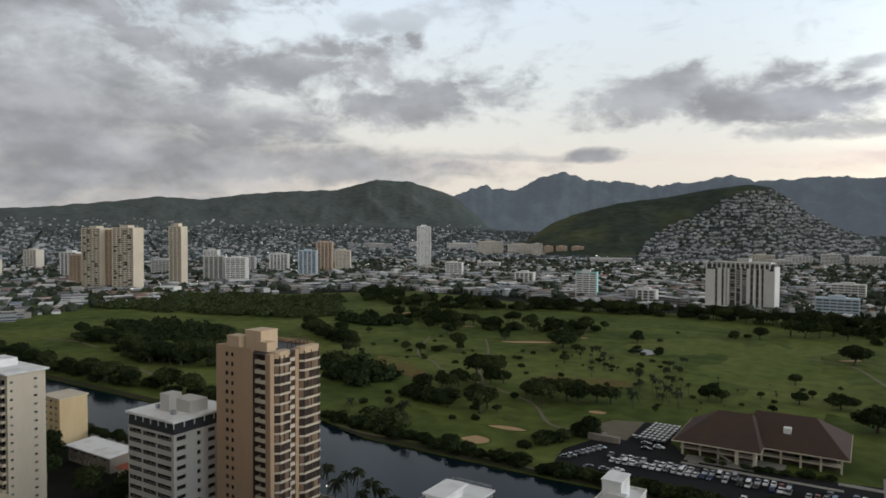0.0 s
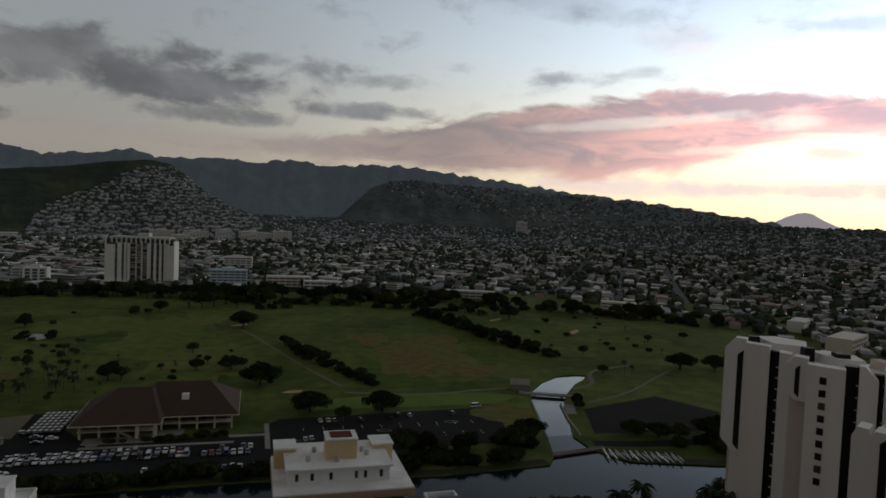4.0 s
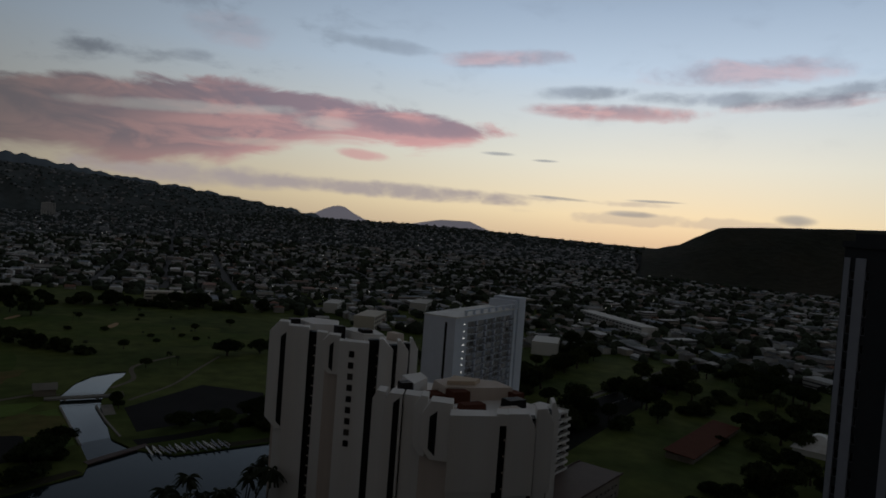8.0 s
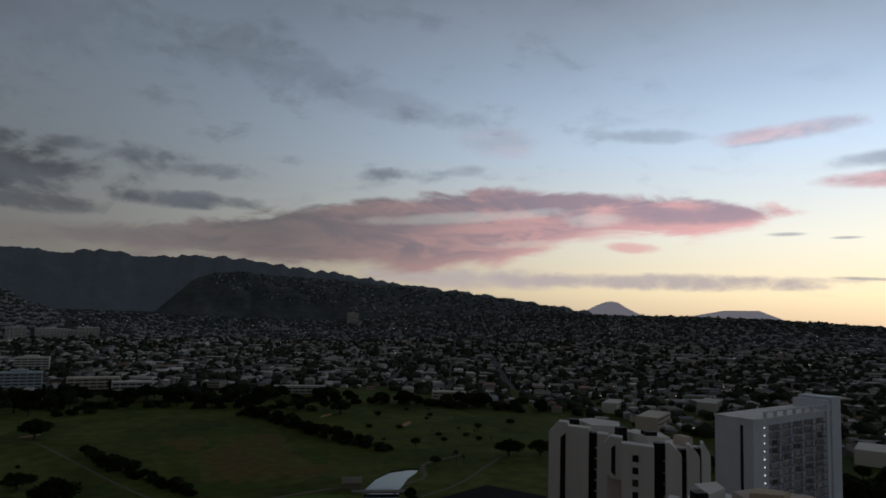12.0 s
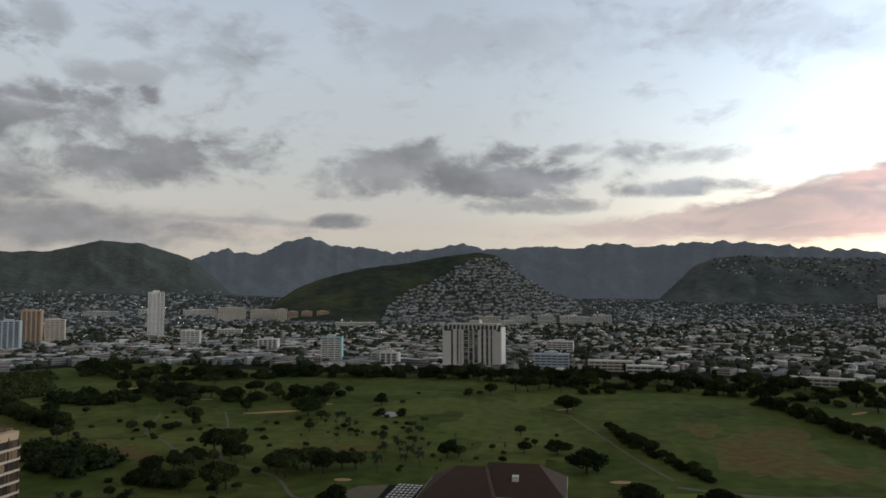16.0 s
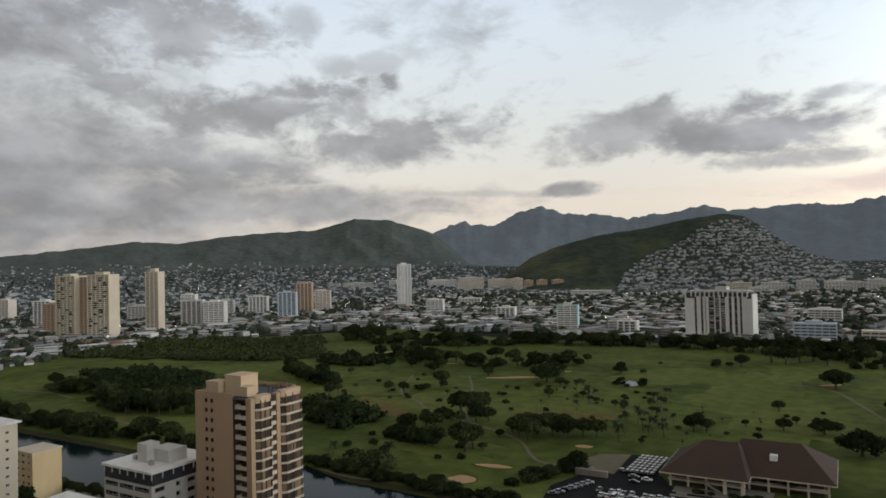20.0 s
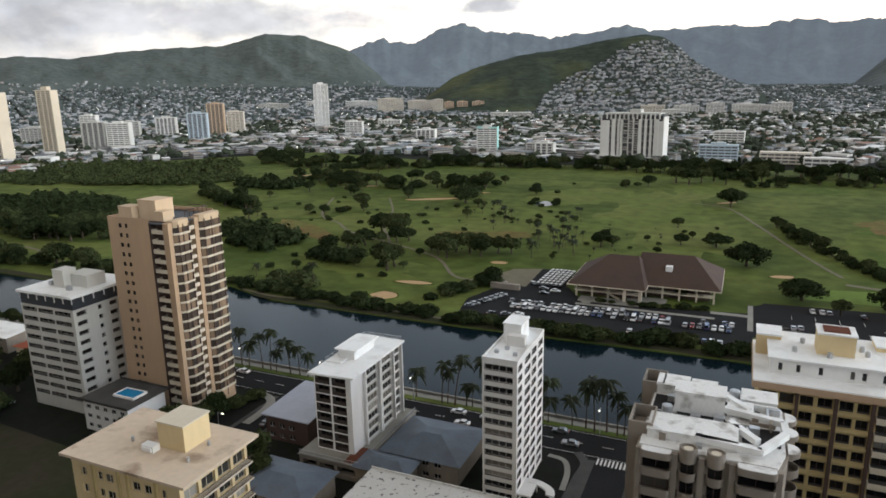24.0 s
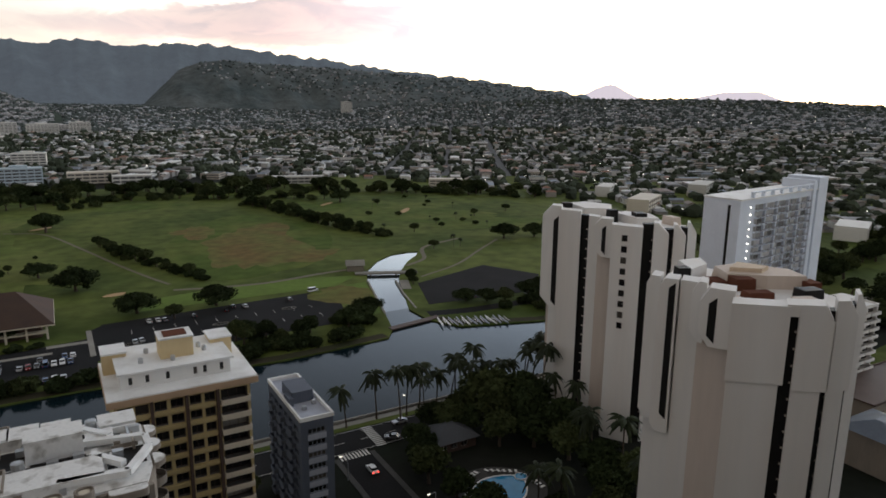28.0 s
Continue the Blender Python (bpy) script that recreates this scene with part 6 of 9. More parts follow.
def stacked_block():
    w, d, h, pitch, n = 19.0, 13.0, 29.5, 2.65, 11
    t = thing("balcony_block", (210, 113.2, 0), "white apartment block stacked with open balconies behind the towers", "apartment block")
    cols = [(0.8 + 6.1 * i, 6.2 + 6.1 * i) for i in range(3)]
    rows = floors(n, 0.2, pitch, 0.3, 2.35)
    shell(t, w, d, h, {"front": (cols, rows, 1.3)}, WHITE, ROOF_WHITE, 0.6, 0.1)
    windows(t, (0, 0), (w, 0), cols, rows, 1.3, BROWN, DARK_GLASS, 2)
    m = balcony_mesh(5.6, 1.5, 0.95, WHITE)
    side = balcony_mesh(4.0, 1.2, 0.95, WHITE)
    for i in range(n):
        for a, b in cols:
            part("balcony", m, None, t, at=(a - 0.1, 0, 0.3 + i * pitch))
        part("balcony", side, None, t, at=(w, 1.0, 0.3 + i * pitch), rz=math.pi / 2)
    g = Geo()
    g.box(8.0, 13.0, 4.0, 9.0, h, h + 2.6)
    part("roof_house", g, WHITE, t)


stacked_block()


# ---- clubhouse ----
def clubhouse():
    t = thing("clubhouse", (-66, 288, 0), "golf clubhouse with a broad brown hipped roof and cream columns", "clubhouse")
    # dark brown core: the gallery's dim inside put into its colour
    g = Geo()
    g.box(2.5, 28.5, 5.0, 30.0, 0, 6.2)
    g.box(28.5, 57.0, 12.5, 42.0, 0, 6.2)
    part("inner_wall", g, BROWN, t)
    for x0, x1, y0, z in ((1.0, 30.0, 1.5, 2.9), (30.0, 59.0, 9.0, 2.9)):
        g = Geo()
        g.box(x0, x1, y0, y0 + 3.4, z - 0.5, z)
        part("gallery_floor", g, CREAM, t)
        rail(t, x1 - x0, (x0, y0 + 0.05, z), h=0.9, material=CREAM)
        for i in range(5):
            g = Geo()
            x = x0 + 0.5 + i * (x1 - x0 - 1.2) / 4
            g.box(x, x + 0.75, y0 - 0.2, y0 + 0.55, 0, 6.2)
            part("column", g, CREAM, t)
    for x in (22.5, 29.0):
        g = Geo()
        g.box(x, x + 1.3, -1.6, -0.3, 0, 6.2)
        part("portal_column", g, CREAM, t)
    g = Geo()
    g.box(22.0, 31.0, -2.0, 1.6, 5.6, 6.4)
    part("portal_beam", g, CREAM, t)
    g = Geo()
    for i in range(9):
        g.box(13.5 + i * 0.8, 14.4 + i * 0.8, 0.2, 2.2, 3.4 - i * 0.38, 3.6 - i * 0.38)
    part("stair", g, CREAM, t)
    # broad hips meeting over the middle
    for name, (x0, x1, y0, y1), (r0, r1, ry), top in (("roof", (-1.5, 32.0, -2.6, 36.0), (13.0, 26.0, 18.0), 16.2), ("roof", (24.0, 61.5, 6.6, 46.0), (26.5, 49.0, 25.0), 16.6)):
        g = Geo()
        e = 6.3
        g.solid([(x0, y0, e), (x1, y0, e), (x1, y1, e), (x0, y1, e), (r0, ry, top), (r1, ry, top)], [(0, 1, 5, 4), (1, 2, 5), (2, 3, 4, 5), (3, 0, 4), (0, 3, 2, 1)])
        roof = part(name, g, TILE_ROOF, t)
        g = Geo()
        for a in ((x0, x1, y0 - 0.1, y0 + 0.1), (x0, x1, y1 - 0.1, y1 + 0.1), (x0 - 0.1, x0 + 0.1, y0, y1), (x1 - 0.1, x1 + 0.1, y0, y1)):
            g.box(*a, e - 0.35, e + 0.05)
        part("fascia", g, CREAM, roof)
    g = Geo()
    g.prism([(38.0, 15.0), (40.8, 15.0), (40.8, 18.0), (38.0, 18.0)], 9.5, 13.2)
    part("dormer", g, WHITE, t)
    g = Geo()
    g.box(4, 30, -6.0, 1.4, 0.0, 0.3)
    g.box(22, 40, 1.4, 8.6, 0.0, 0.35)
    part("terrace", g, PAVING, t)


clubhouse()


# ---- roads, kerbs and paving ----
def strip(name, pts, width, z, material, label, category="", thick=0.06):
    """A ribbon of even width along a line."""
    g = Geo()
    left, right = [], []
    for i, p in enumerate(pts):
        a, b = Vector(pts[max(0, i - 1)]), Vector(pts[min(len(pts) - 1, i + 1)])
        s = (b - a).normalized()
        o = Vector((-s.y, s.x)) * width / 2
        left.append(Vector(p) + o)
        right.append(Vector(p) - o)
    for i in range(len(pts) - 1):
        g.prism([tuple(right[i]), tuple(right[i + 1]), tuple(left[i + 1]), tuple(left[i])], z - thick, z)
    return single(name, g, material, label, category, kind="structure")


def curve(pts, n=8):
    """Points along a smooth line through a few."""
    v = [Vector(p) for p in pts]
    v = [v[0] * 2 - v[1], *v, v[-1] * 2 - v[-2]]
    out = []
    for a, b, c, d in zip(v, v[1:], v[2:], v[3:]):
        for i in range(n):
            t = i / n
            out.append(tuple(0.5 * (2 * b + (c - a) * t + (2 * a - 5 * b + 4 * c - d) * t * t + (3 * b - a - 3 * c + d) * t ** 3)))
    return out + [tuple(v[-2])]


strip("boulevard", [(-1400, 163), (600, 163)], 12.5, 0.06, ASPHALT, "dark asphalt boulevard beside the canal")
strip("canal_walk", [(-1400, 172.9), (600, 172.9)], 2.4, 0.14, PAVING, "pale concrete footpath along the canal wall")
strip("verge", [(-1400, 170.5), (600, 170.5)], 2.4, 0.11, GRASS, "narrow grass verge beside the boulevard")
g = Geo()
g.box(-1400, 600, 174.6, 175.2, -1.0, 0.75)
single("sea_wall", g, PAVING, "low pale stone wall along the canal edge", "wall", kind="structure")
for x in (-121.0, -24.0, 63.0):
    strip("side_street", [(x, -300), (x, 157)], 8.5, 0.05, ASPHALT, "dark asphalt side street between the towers")
    for s in (-1, 1):
        strip("pavement", [(x + s * 5.1, -300), (x + s * 5.1, 155.5)], 1.5, 0.14, KERB_GREY, "pale concrete pavement beside the street")
PAINT = mat("road_paint", (0.72, 0.71, 0.67), 0.8, var=0.18, scale=0.5, fine=3.0)
for x in (-24.0, 63.0):
    t = thing("crosswalk", (x, 154, 0.07), "white zebra crossing painted across the street", "crosswalk", "crosswalks")
    g = Geo()
    g.box(0, 0.45, 0, 3.0, 0, 0.012)
    bar = g.mesh("stripe", PAINT)
    for i in range(9):
        part("stripe", bar, None, t, at=(-4.0 + i * 0.95, 0, 0))
t = thing("crosswalk", (70.5, 157, 0.07), "white zebra crossing painted across the boulevard", "crosswalk", "crosswalks")
g = Geo()
g.box(0, 3.0, 0, 0.45, 0, 0.012)
bar = g.mesh("stripe", PAINT)
for i in range(12):
    part("stripe", bar, None, t, at=(0, i * 1.05, 0))
g = Geo()
for i in range(120):
    g.box(-700 + i * 8, -697 + i * 8, 162.9, 163.05, 0.061, 0.072)
for y in (157.4, 168.6):
    g.box(-1000, 500, y, y + 0.12, 0.061, 0.072)
single("lane_marking", g, PAINT, "faded white lane dashes on the boulevard", "road marking", kind="stuff")
# club car parks
plate("car_park", [(-104, 246), (-20, 247.5), (6, 246.5), (8, 250), (8, 290), (-14, 286), (-60, 282), (-70, 300), (-98, 300), (-108, 268)], 0.0, 0.06, ASPHALT, "dark asphalt car park full of cars")
plate("car_park_east", [(12, 258), (106, 262), (112, 290), (104, 312), (12, 306)], 0.0, 0.06, ASPHALT, "large dark nearly empty car park")
plate("car_park_channel", [(147, 267), (208, 263), (228, 289), (212, 321), (160, 303)], 0.0, 0.06, ASPHALT, "dark asphalt yard beside the channel")
strip("bank_road", curve([(140, 255), (160, 251), (194, 249), (225, 243), (262, 238)], 6), 7.0, 0.062, ASPHALT, "narrow asphalt road along the canal bank", "road")
plate("drive", [(8, 262), (13, 262), (13, 306), (8, 300)], 0.0, 0.065, ASPHALT, "short asphalt drive between the car parks")
for x0, x1, y0, y1 in ((-62, -6, 277, 279.2), (6.0, 8.0, 268, 300), (-60, -56, 280, 284), (-8, 6, 284, 287)):
    g = Geo()
    g.box(x0, x1, y0, y1, 0, 0.18)
    single("kerb_island", g, PAVING, "pale concrete kerb island in the car park", "kerb", kind="structure")
g = Geo()
for k in range(10):
    x = 22 + k * 8.4
    for a, b in ((288, 293), (274, 279)):
        g.box(x, x + 0.15, a, b, 0.061, 0.07)
single("bay_marking", g, PAINT, "thin white parking bay lines", "road marking", kind="stuff")
for x, y in ((21, 275), (88, 292), (56, 284)):
    g = Geo()
    ring = [(x + 3.4 * math.cos(i * math.pi / 8), y + 1.6 * math.sin(i * math.pi / 8)) for i in range(17)]
    for a, b in zip(ring, ring[1:]):
        k = [(x + (p[0] - x) * 0.88, y + (p[1] - y) * 0.88) for p in (b, a)]
        g.prism([a, b, *k], 0.05, 0.2)
    single("kerb_ring", g, PAVING, "oval concrete kerb round a planting island", "kerb", kind="structure")
# swimming pool court
plate("pool_deck", curve([(77, 127), (82, 133), (91, 133), (98, 127), (99, 119), (91, 112), (80, 116), (77, 127)], 5)[:-1][::-1], 0.0, 0.12, KERB_GREY, "pale paved pool deck between towers")
strip("footpath", curve([(-40, 154), (-35.7, 152.9), (-33.6, 147.7), (-33, 140)], 5), 1.4, 0.12, PAVING, "pale curved path at the tower's entrance", "path")
strip("footpath", curve([(-33.3, 158), (-30.4, 153), (-30.8, 146), (-31.2, 136)], 5), 2.4, 0.16, KERB_GREY, "grey curved pavement at the street corner", "path")
strip("footpath", curve([(-131.5, 155.5), (-126.5, 153), (-124.2, 147), (-123.8, 138)], 6), 2.6, 0.15, PAVING, "pale curved pavement at the street corner", "path")
deck_pool = thing("deck_pool", (-156.5, 123.4, 9.35), "small bright blue pool on the parking deck", "swimming pool")
g = Geo()
g.box(0, 7.0, 0, 4.2, 0.0, 0.5)
part("water", g, POOL, deck_pool)
for a in ((-0.4, 7.4, -0.4, 0.0), (-0.4, 7.4, 4.2, 4.6), (-0.4, 0.0, 0.0, 4.2), (7.0, 7.4, 0.0, 4.2)):
    g = Geo()
    g.box(*a, 0.0, 0.62)
    part("coping", g, ROOF_WHITE, deck_pool)
pool = thing("swimming_pool", (87.5, 122.5, 0.12), "bright blue swimming pool with a curved edge", "swimming pool")
g = Geo()
g.prism([(7.5 * math.cos(a) * (1 + 0.15 * math.sin(2 * a)), 6.0 * math.sin(a)) for a in [2 * math.pi * i / 24 for i in range(24)]], 0.0, 0.05)
part("water", g, POOL, pool)
g = Geo()
for i in range(24):
    a, b = 2 * math.pi * i / 24, 2 * math.pi * (i + 1) / 24
    q = [(s * 7.5 * math.cos(c) * (1 + 0.15 * math.sin(2 * c)), s * 6.0 * math.sin(c)) for s, c in ((1.0, a), (1.06, a), (1.06, b), (1.0, b))]
    g.prism(q, 0.0, 0.16)
part("coping", g, ROOF_WHITE, pool)
hot = thing("hot_tub", (95.5, 125.0, 0.12), "small round blue hot tub on the pool deck", "hot tub")
g = Geo()
g.tube([(0, 0, 0), (0, 0, 0.35)], [1.7, 1.7], 16)
part("rim", g, ROOF_WHITE, hot)
g = Geo()
g.tube([(0, 0, 0.3), (0, 0, 0.37)], [1.45, 1.45], 16)
part("water", g, POOL, hot)


def sun_lounger():
    t = thing("sun_lounger", (0, 0, -50), "white reclining sun lounger on the pool deck", "sun lounger", "sun loungers")
    g = Geo()
    g.box(-0.33, 0.33, -0.9, 0.4, 0.28, 0.36)
    part("seat", g, ROOF_WHITE, t)
    g = Geo()
    g.solid([(-0.33, 0.4, 0.28), (0.33, 0.4, 0.28), (0.33, 1.0, 0.78), (-0.33, 1.0, 0.78), (-0.33, 0.4, 0.36), (0.33, 0.4, 0.36), (0.33, 0.96, 0.86), (-0.33, 0.96, 0.86)],
            [(0, 3, 2, 1), (4, 5, 6, 7), (0, 1, 5, 4), (1, 2, 6, 5), (2, 3, 7, 6), (3, 0, 4, 7)])
    part("backrest", g, ROOF_WHITE, t)
    for x in (-0.3, 0.25):
        for y in (-0.8, 0.3):
            g = Geo()
            g.box(x, x + 0.05, y, y + 0.05, 0, 0.28)
            part("leg", g, STEEL, t)
    return t


lounger = sun_lounger()
for i in range(7):
    copy_thing(lounger, pose(79.4 + i * 1.2, 129.4 + i * 0.4, 0.12, 0, 0, 160 + 6 * i))
for i in range(6):
    copy_thing(lounger, pose(89.5 + i * 1.25, 131.4 - i * 0.8, 0.12, 0, 0, 190 - 8 * i))
for i in range(4):
    copy_thing(lounger, pose(97.2, 122.8 - i * 1.4, 0.12, 0, 0, 100))
for i in range(3):
    copy_thing(lounger, pose(78.9, 124.5 - i * 1.5, 0.12, 0, 0, -70))
lounger.location = (78.6, 127.6, 0.12)
for x in (-150, -118, -86, -58, -30, 0, 28, 56, 84):
    lamp_post(x, 169.4, rz=-math.pi / 2)
for x, y in ((-126, 130), (-30, 118), (-17, 60), (68, 120), (57, 145), (-126, 90)):
    lamp_post(x, y, 7.0, rz=0.0 if x < 0 else math.pi)
# ---- town beyond the golf course ----
def slab_mesh(w, d, t, material, name):
    key = (name, round(w, 2), round(d, 2), round(t, 2), material.name)
    if key not in MESHES:
        g = Geo()
        g.box(-w / 2, w / 2, -d / 2, d / 2, 0, t)
        MESHES[key] = g.mesh(name, material)
    return MESHES[key]


def far_tower(name, x, y, w, d, h, rz, material, label, style="bands", crown=4.0, pitch=2.9, category="apartment tower", group=""):
    """A town block: dark glazed core, a sill band for each storey, piers up its sides and a roof house."""
    t = thing(name, (x, y, land(x, y) if math.hypot(x, y) > 900 else 0), label, category, group, radians(rz))
    core = Geo()
    core.box(-w / 2 + 0.4, w / 2 - 0.4, -d / 2 + 0.4, d / 2 - 0.4, 0, h)
    part("core_wall", core, FAR_GLASS, t)
    n = max(2, int(h / pitch))
    band = slab_mesh(w, d, pitch * (0.58 if style == "bands" else 0.3), material, "sill_band")
    for i in range(n + 1):
        part("sill_band", band, None, t, at=(0, 0, i * h / n - 0.4))
    piers = max(3, int(w / (7.0 if style == "bands" else 7.2)) + 1)
    for i in range(piers):
        pw = 1.0 if style == "bands" else 2.1
        g = Geo()
        c = -w / 2 + pw / 2 + i * (w - pw) / (piers - 1)
        g.box(c - pw / 2, c + pw / 2, -d / 2 - 0.35, d / 2 + 0.35, 0, h + 0.6)
        part("pier", g, material, t)
    for s in (-1, 1):
        g = Geo()
        g.box(s * w / 2 - 0.25, s * w / 2 + 0.25, -d / 2, d / 2, 0, h + 0.5)
        part("end_wall", g, material, t)
    g = Geo()
    g.box(-w / 2 - 0.2, w / 2 + 0.2, -d / 2 - 0.2, d / 2 + 0.2, h + 0.5, h + 1.2)
    part("roof", g, material, t)
    if crown:
        g = Geo()
        g.box(-w * 0.22, w * 0.18, -d * 0.3, d * 0.3, h + 1.2, h + 1.2 + crown)
        part("roof_house", g, material, t)
    return t


FAR_GLASS = mat("far_dark_glazing", (0.075, 0.075, 0.08), 0.4, var=0.3, scale=0.15, fine=0.5)
CYAN = mat("pale_cyan_paint", (0.36, 0.64, 0.62), 0.75, var=0.08, scale=0.1, fine=0.6)
PALE_BLUE = mat("pale_blue_paint", (0.44, 0.52, 0.58), 0.75, var=0.08, scale=0.1, fine=0.6)
FAR_CREAM = mat("weathered_cream", (0.62, 0.57, 0.49), 0.8, var=0.1, scale=0.05, fine=0.4)
FAR_GREY = mat("weathered_pale_grey", (0.50, 0.49, 0.46), 0.8, var=0.1, scale=0.05, fine=0.4)
FAR_WHITE = mat("weathered_white", (0.66, 0.65, 0.62), 0.8, var=0.1, scale=0.05, fine=0.4, each=0.1)
FAR_SAND = mat("weathered_sand", (0.60, 0.53, 0.42), 0.8, var=0.12, scale=0.05, fine=0.4)
FAR_TAN = mat("weathered_tan", (0.50, 0.37, 0.26), 0.8, var=0.1, scale=0.05, fine=0.4)

# the broad white slab at the edge of the course
def pier_tower():
    t = thing("white_pier_tower", (-125, 850, 0), "broad white tower block with tall piers and dark recesses", "apartment tower", rz=radians(-10))
    g = Geo()
    g.box(-37.4, 37.4, -7.0, 9.0, 0, 52.5)
    part("core_wall", g, FAR_GLASS, t)
    for u0, u1, out, top in ((0.0, 0.14, 0.0, 46), (0.18, 0.24, 0, 48), (0.275, 0.31, 0, 48), (0.325, 0.357, 0, 48), (0.44, 0.453, -0.6, 50), (0.52, 0.536, -0.6, 50), (0.61, 0.66, 0, 48), (0.705, 0.74, 0, 48), (0.785, 0.82, 0, 48), (0.853, 0.92, 0.0, 48), (0.92, 1.0, -0.8, 46)):
        g = Geo()
        g.box(-38 + 76 * u0, -38 + 76 * u1, -9.5 - out, -6.9, 0, top)
        part("pier", g, FAR_WHITE, t)
    for s in (-1, 1):
        g = Geo()
        g.box(s * 37.8 - 0.6, s * 37.8 + 0.6, -9.0, 9.5, 0, 51.0)
        part("end_wall", g, FAR_WHITE, t)
    rnd = random.Random(5)
    for i in range(17):
        z = 3.5 + i * 2.75
        for u0, u1 in ((0.357, 0.44), (0.453, 0.52), (0.536, 0.61)):
            if rnd.random() < 0.72:
                g = Geo()
                g.box(-38 + 76 * u0, -38 + 76 * u1, -9.8, -6.95, z, z + rnd.choice((0.6, 0.9, 1.3)))
                part("balcony", g, FAR_GREY, t)
        for u0, u1 in ((0.14, 0.18), (0.24, 0.275), (0.31, 0.325), (0.66, 0.705), (0.74, 0.785), (0.82, 0.853)) if i % 3 == 1 else ():
            g = Geo()
            g.box(-38 + 76 * u0, -38 + 76 * u1, -7.6, -6.95, z, z + 0.7)
            part("spandrel", g, FAR_GREY, t)
    g = Geo()
    g.box(-32, 34, -9.2, 8.5, 54.0, 55.5)
    part("roof", g, FAR_WHITE, t)
    for i in range(13):
        g = Geo()
        g.box(-31.6 + i * 5.3, -30.4 + i * 5.3, -9.0, -6.0, 48.0, 54.0)
        part("roof_post", g, FAR_WHITE, t)
    g = Geo()
    g.box(-4, 9, -5, 6, 55.5, 59.5)
    part("roof_house", g, FAR_GREY, t)
    g = Geo()
    g.box(-41, 41, -13, 10, 0.0, 4.5)
    g.box(-37, 37, -13.2, -12.8, 1.2, 3.2, 1)
    part("podium", g, [FAR_WHITE, DARK], t)


pier_tower()
cy = far_tower("cyan_tower", -319, 870, 27, 15, 34.8, 12, FAR_WHITE, "white tower block with a pale cyan end wall", "bands", 3.0, 2.75)
g = Geo()
g.box(13.4, 14.1, -7.8, 7.8, 0, 36.8)
part("cyan_end", g, CYAN, cy)
g = Geo()
g.box(-13, -6, -7.7, -7.45, 34.5, 37.5)
g.box(3, 13.4, -7.7, -7.45, 34.5, 37.0)
part("cyan_parapet", g, CYAN, cy)
far_tower("round_white_tower", -866, 1298, 31, 26, 95, 34, ROOF_WHITE, "tall slender white tower with close bands of windows", "bands", 3.5, 2.6)
far_tower("cream_slab_tower", -918.6, 683, 23, 15, 93, 16, FAR_SAND, "tall sand-coloured slab tower with closely banded storeys", "bands", 5.0, 2.6)
# joined pair of brown-and-cream slabs
far_tower("paired_slab_tower", -973, 583, 41, 20, 90, 6, FAR_SAND, "tall sand-coloured paired slab tower with dark balconies", "bands", 3.0, 2.7, group="paired slabs")
far_tower("paired_slab_tower", -910, 592, 38, 20, 91, 14, FAR_SAND, "tall sand-coloured paired slab tower beside its twin", "bands", 3.5, 2.7, group="paired slabs")
# dark boxes on the face stand in for shaded balcony recesses
rnd_slab = random.Random(21)
for slab in [ob for ob in bpy.data.objects if ob.name.startswith("paired_slab_tower")]:
    for i in range(26):
        g = Geo()
        x, z = rnd_slab.choice((-15.5, -7.0, 2.0, 9.5)), 6 + 3.2 * i
        g.box(x, x + rnd_slab.choice((4.5, 6.0)), -10.75, -10.2, z, z + 2.0)
        part("balcony_screen", g, DARK, slab)
far_tower("link_block", -942, 592, 26, 14, 88, 10, FAR_TAN, "tan link block between two slab towers", "bands", 0, 2.7)
far_tower("tan_mid_block", -1035, 596, 34, 18, 48, 8, FAR_TAN, "tan mid-rise block beside slab towers", "bands", 2.0)
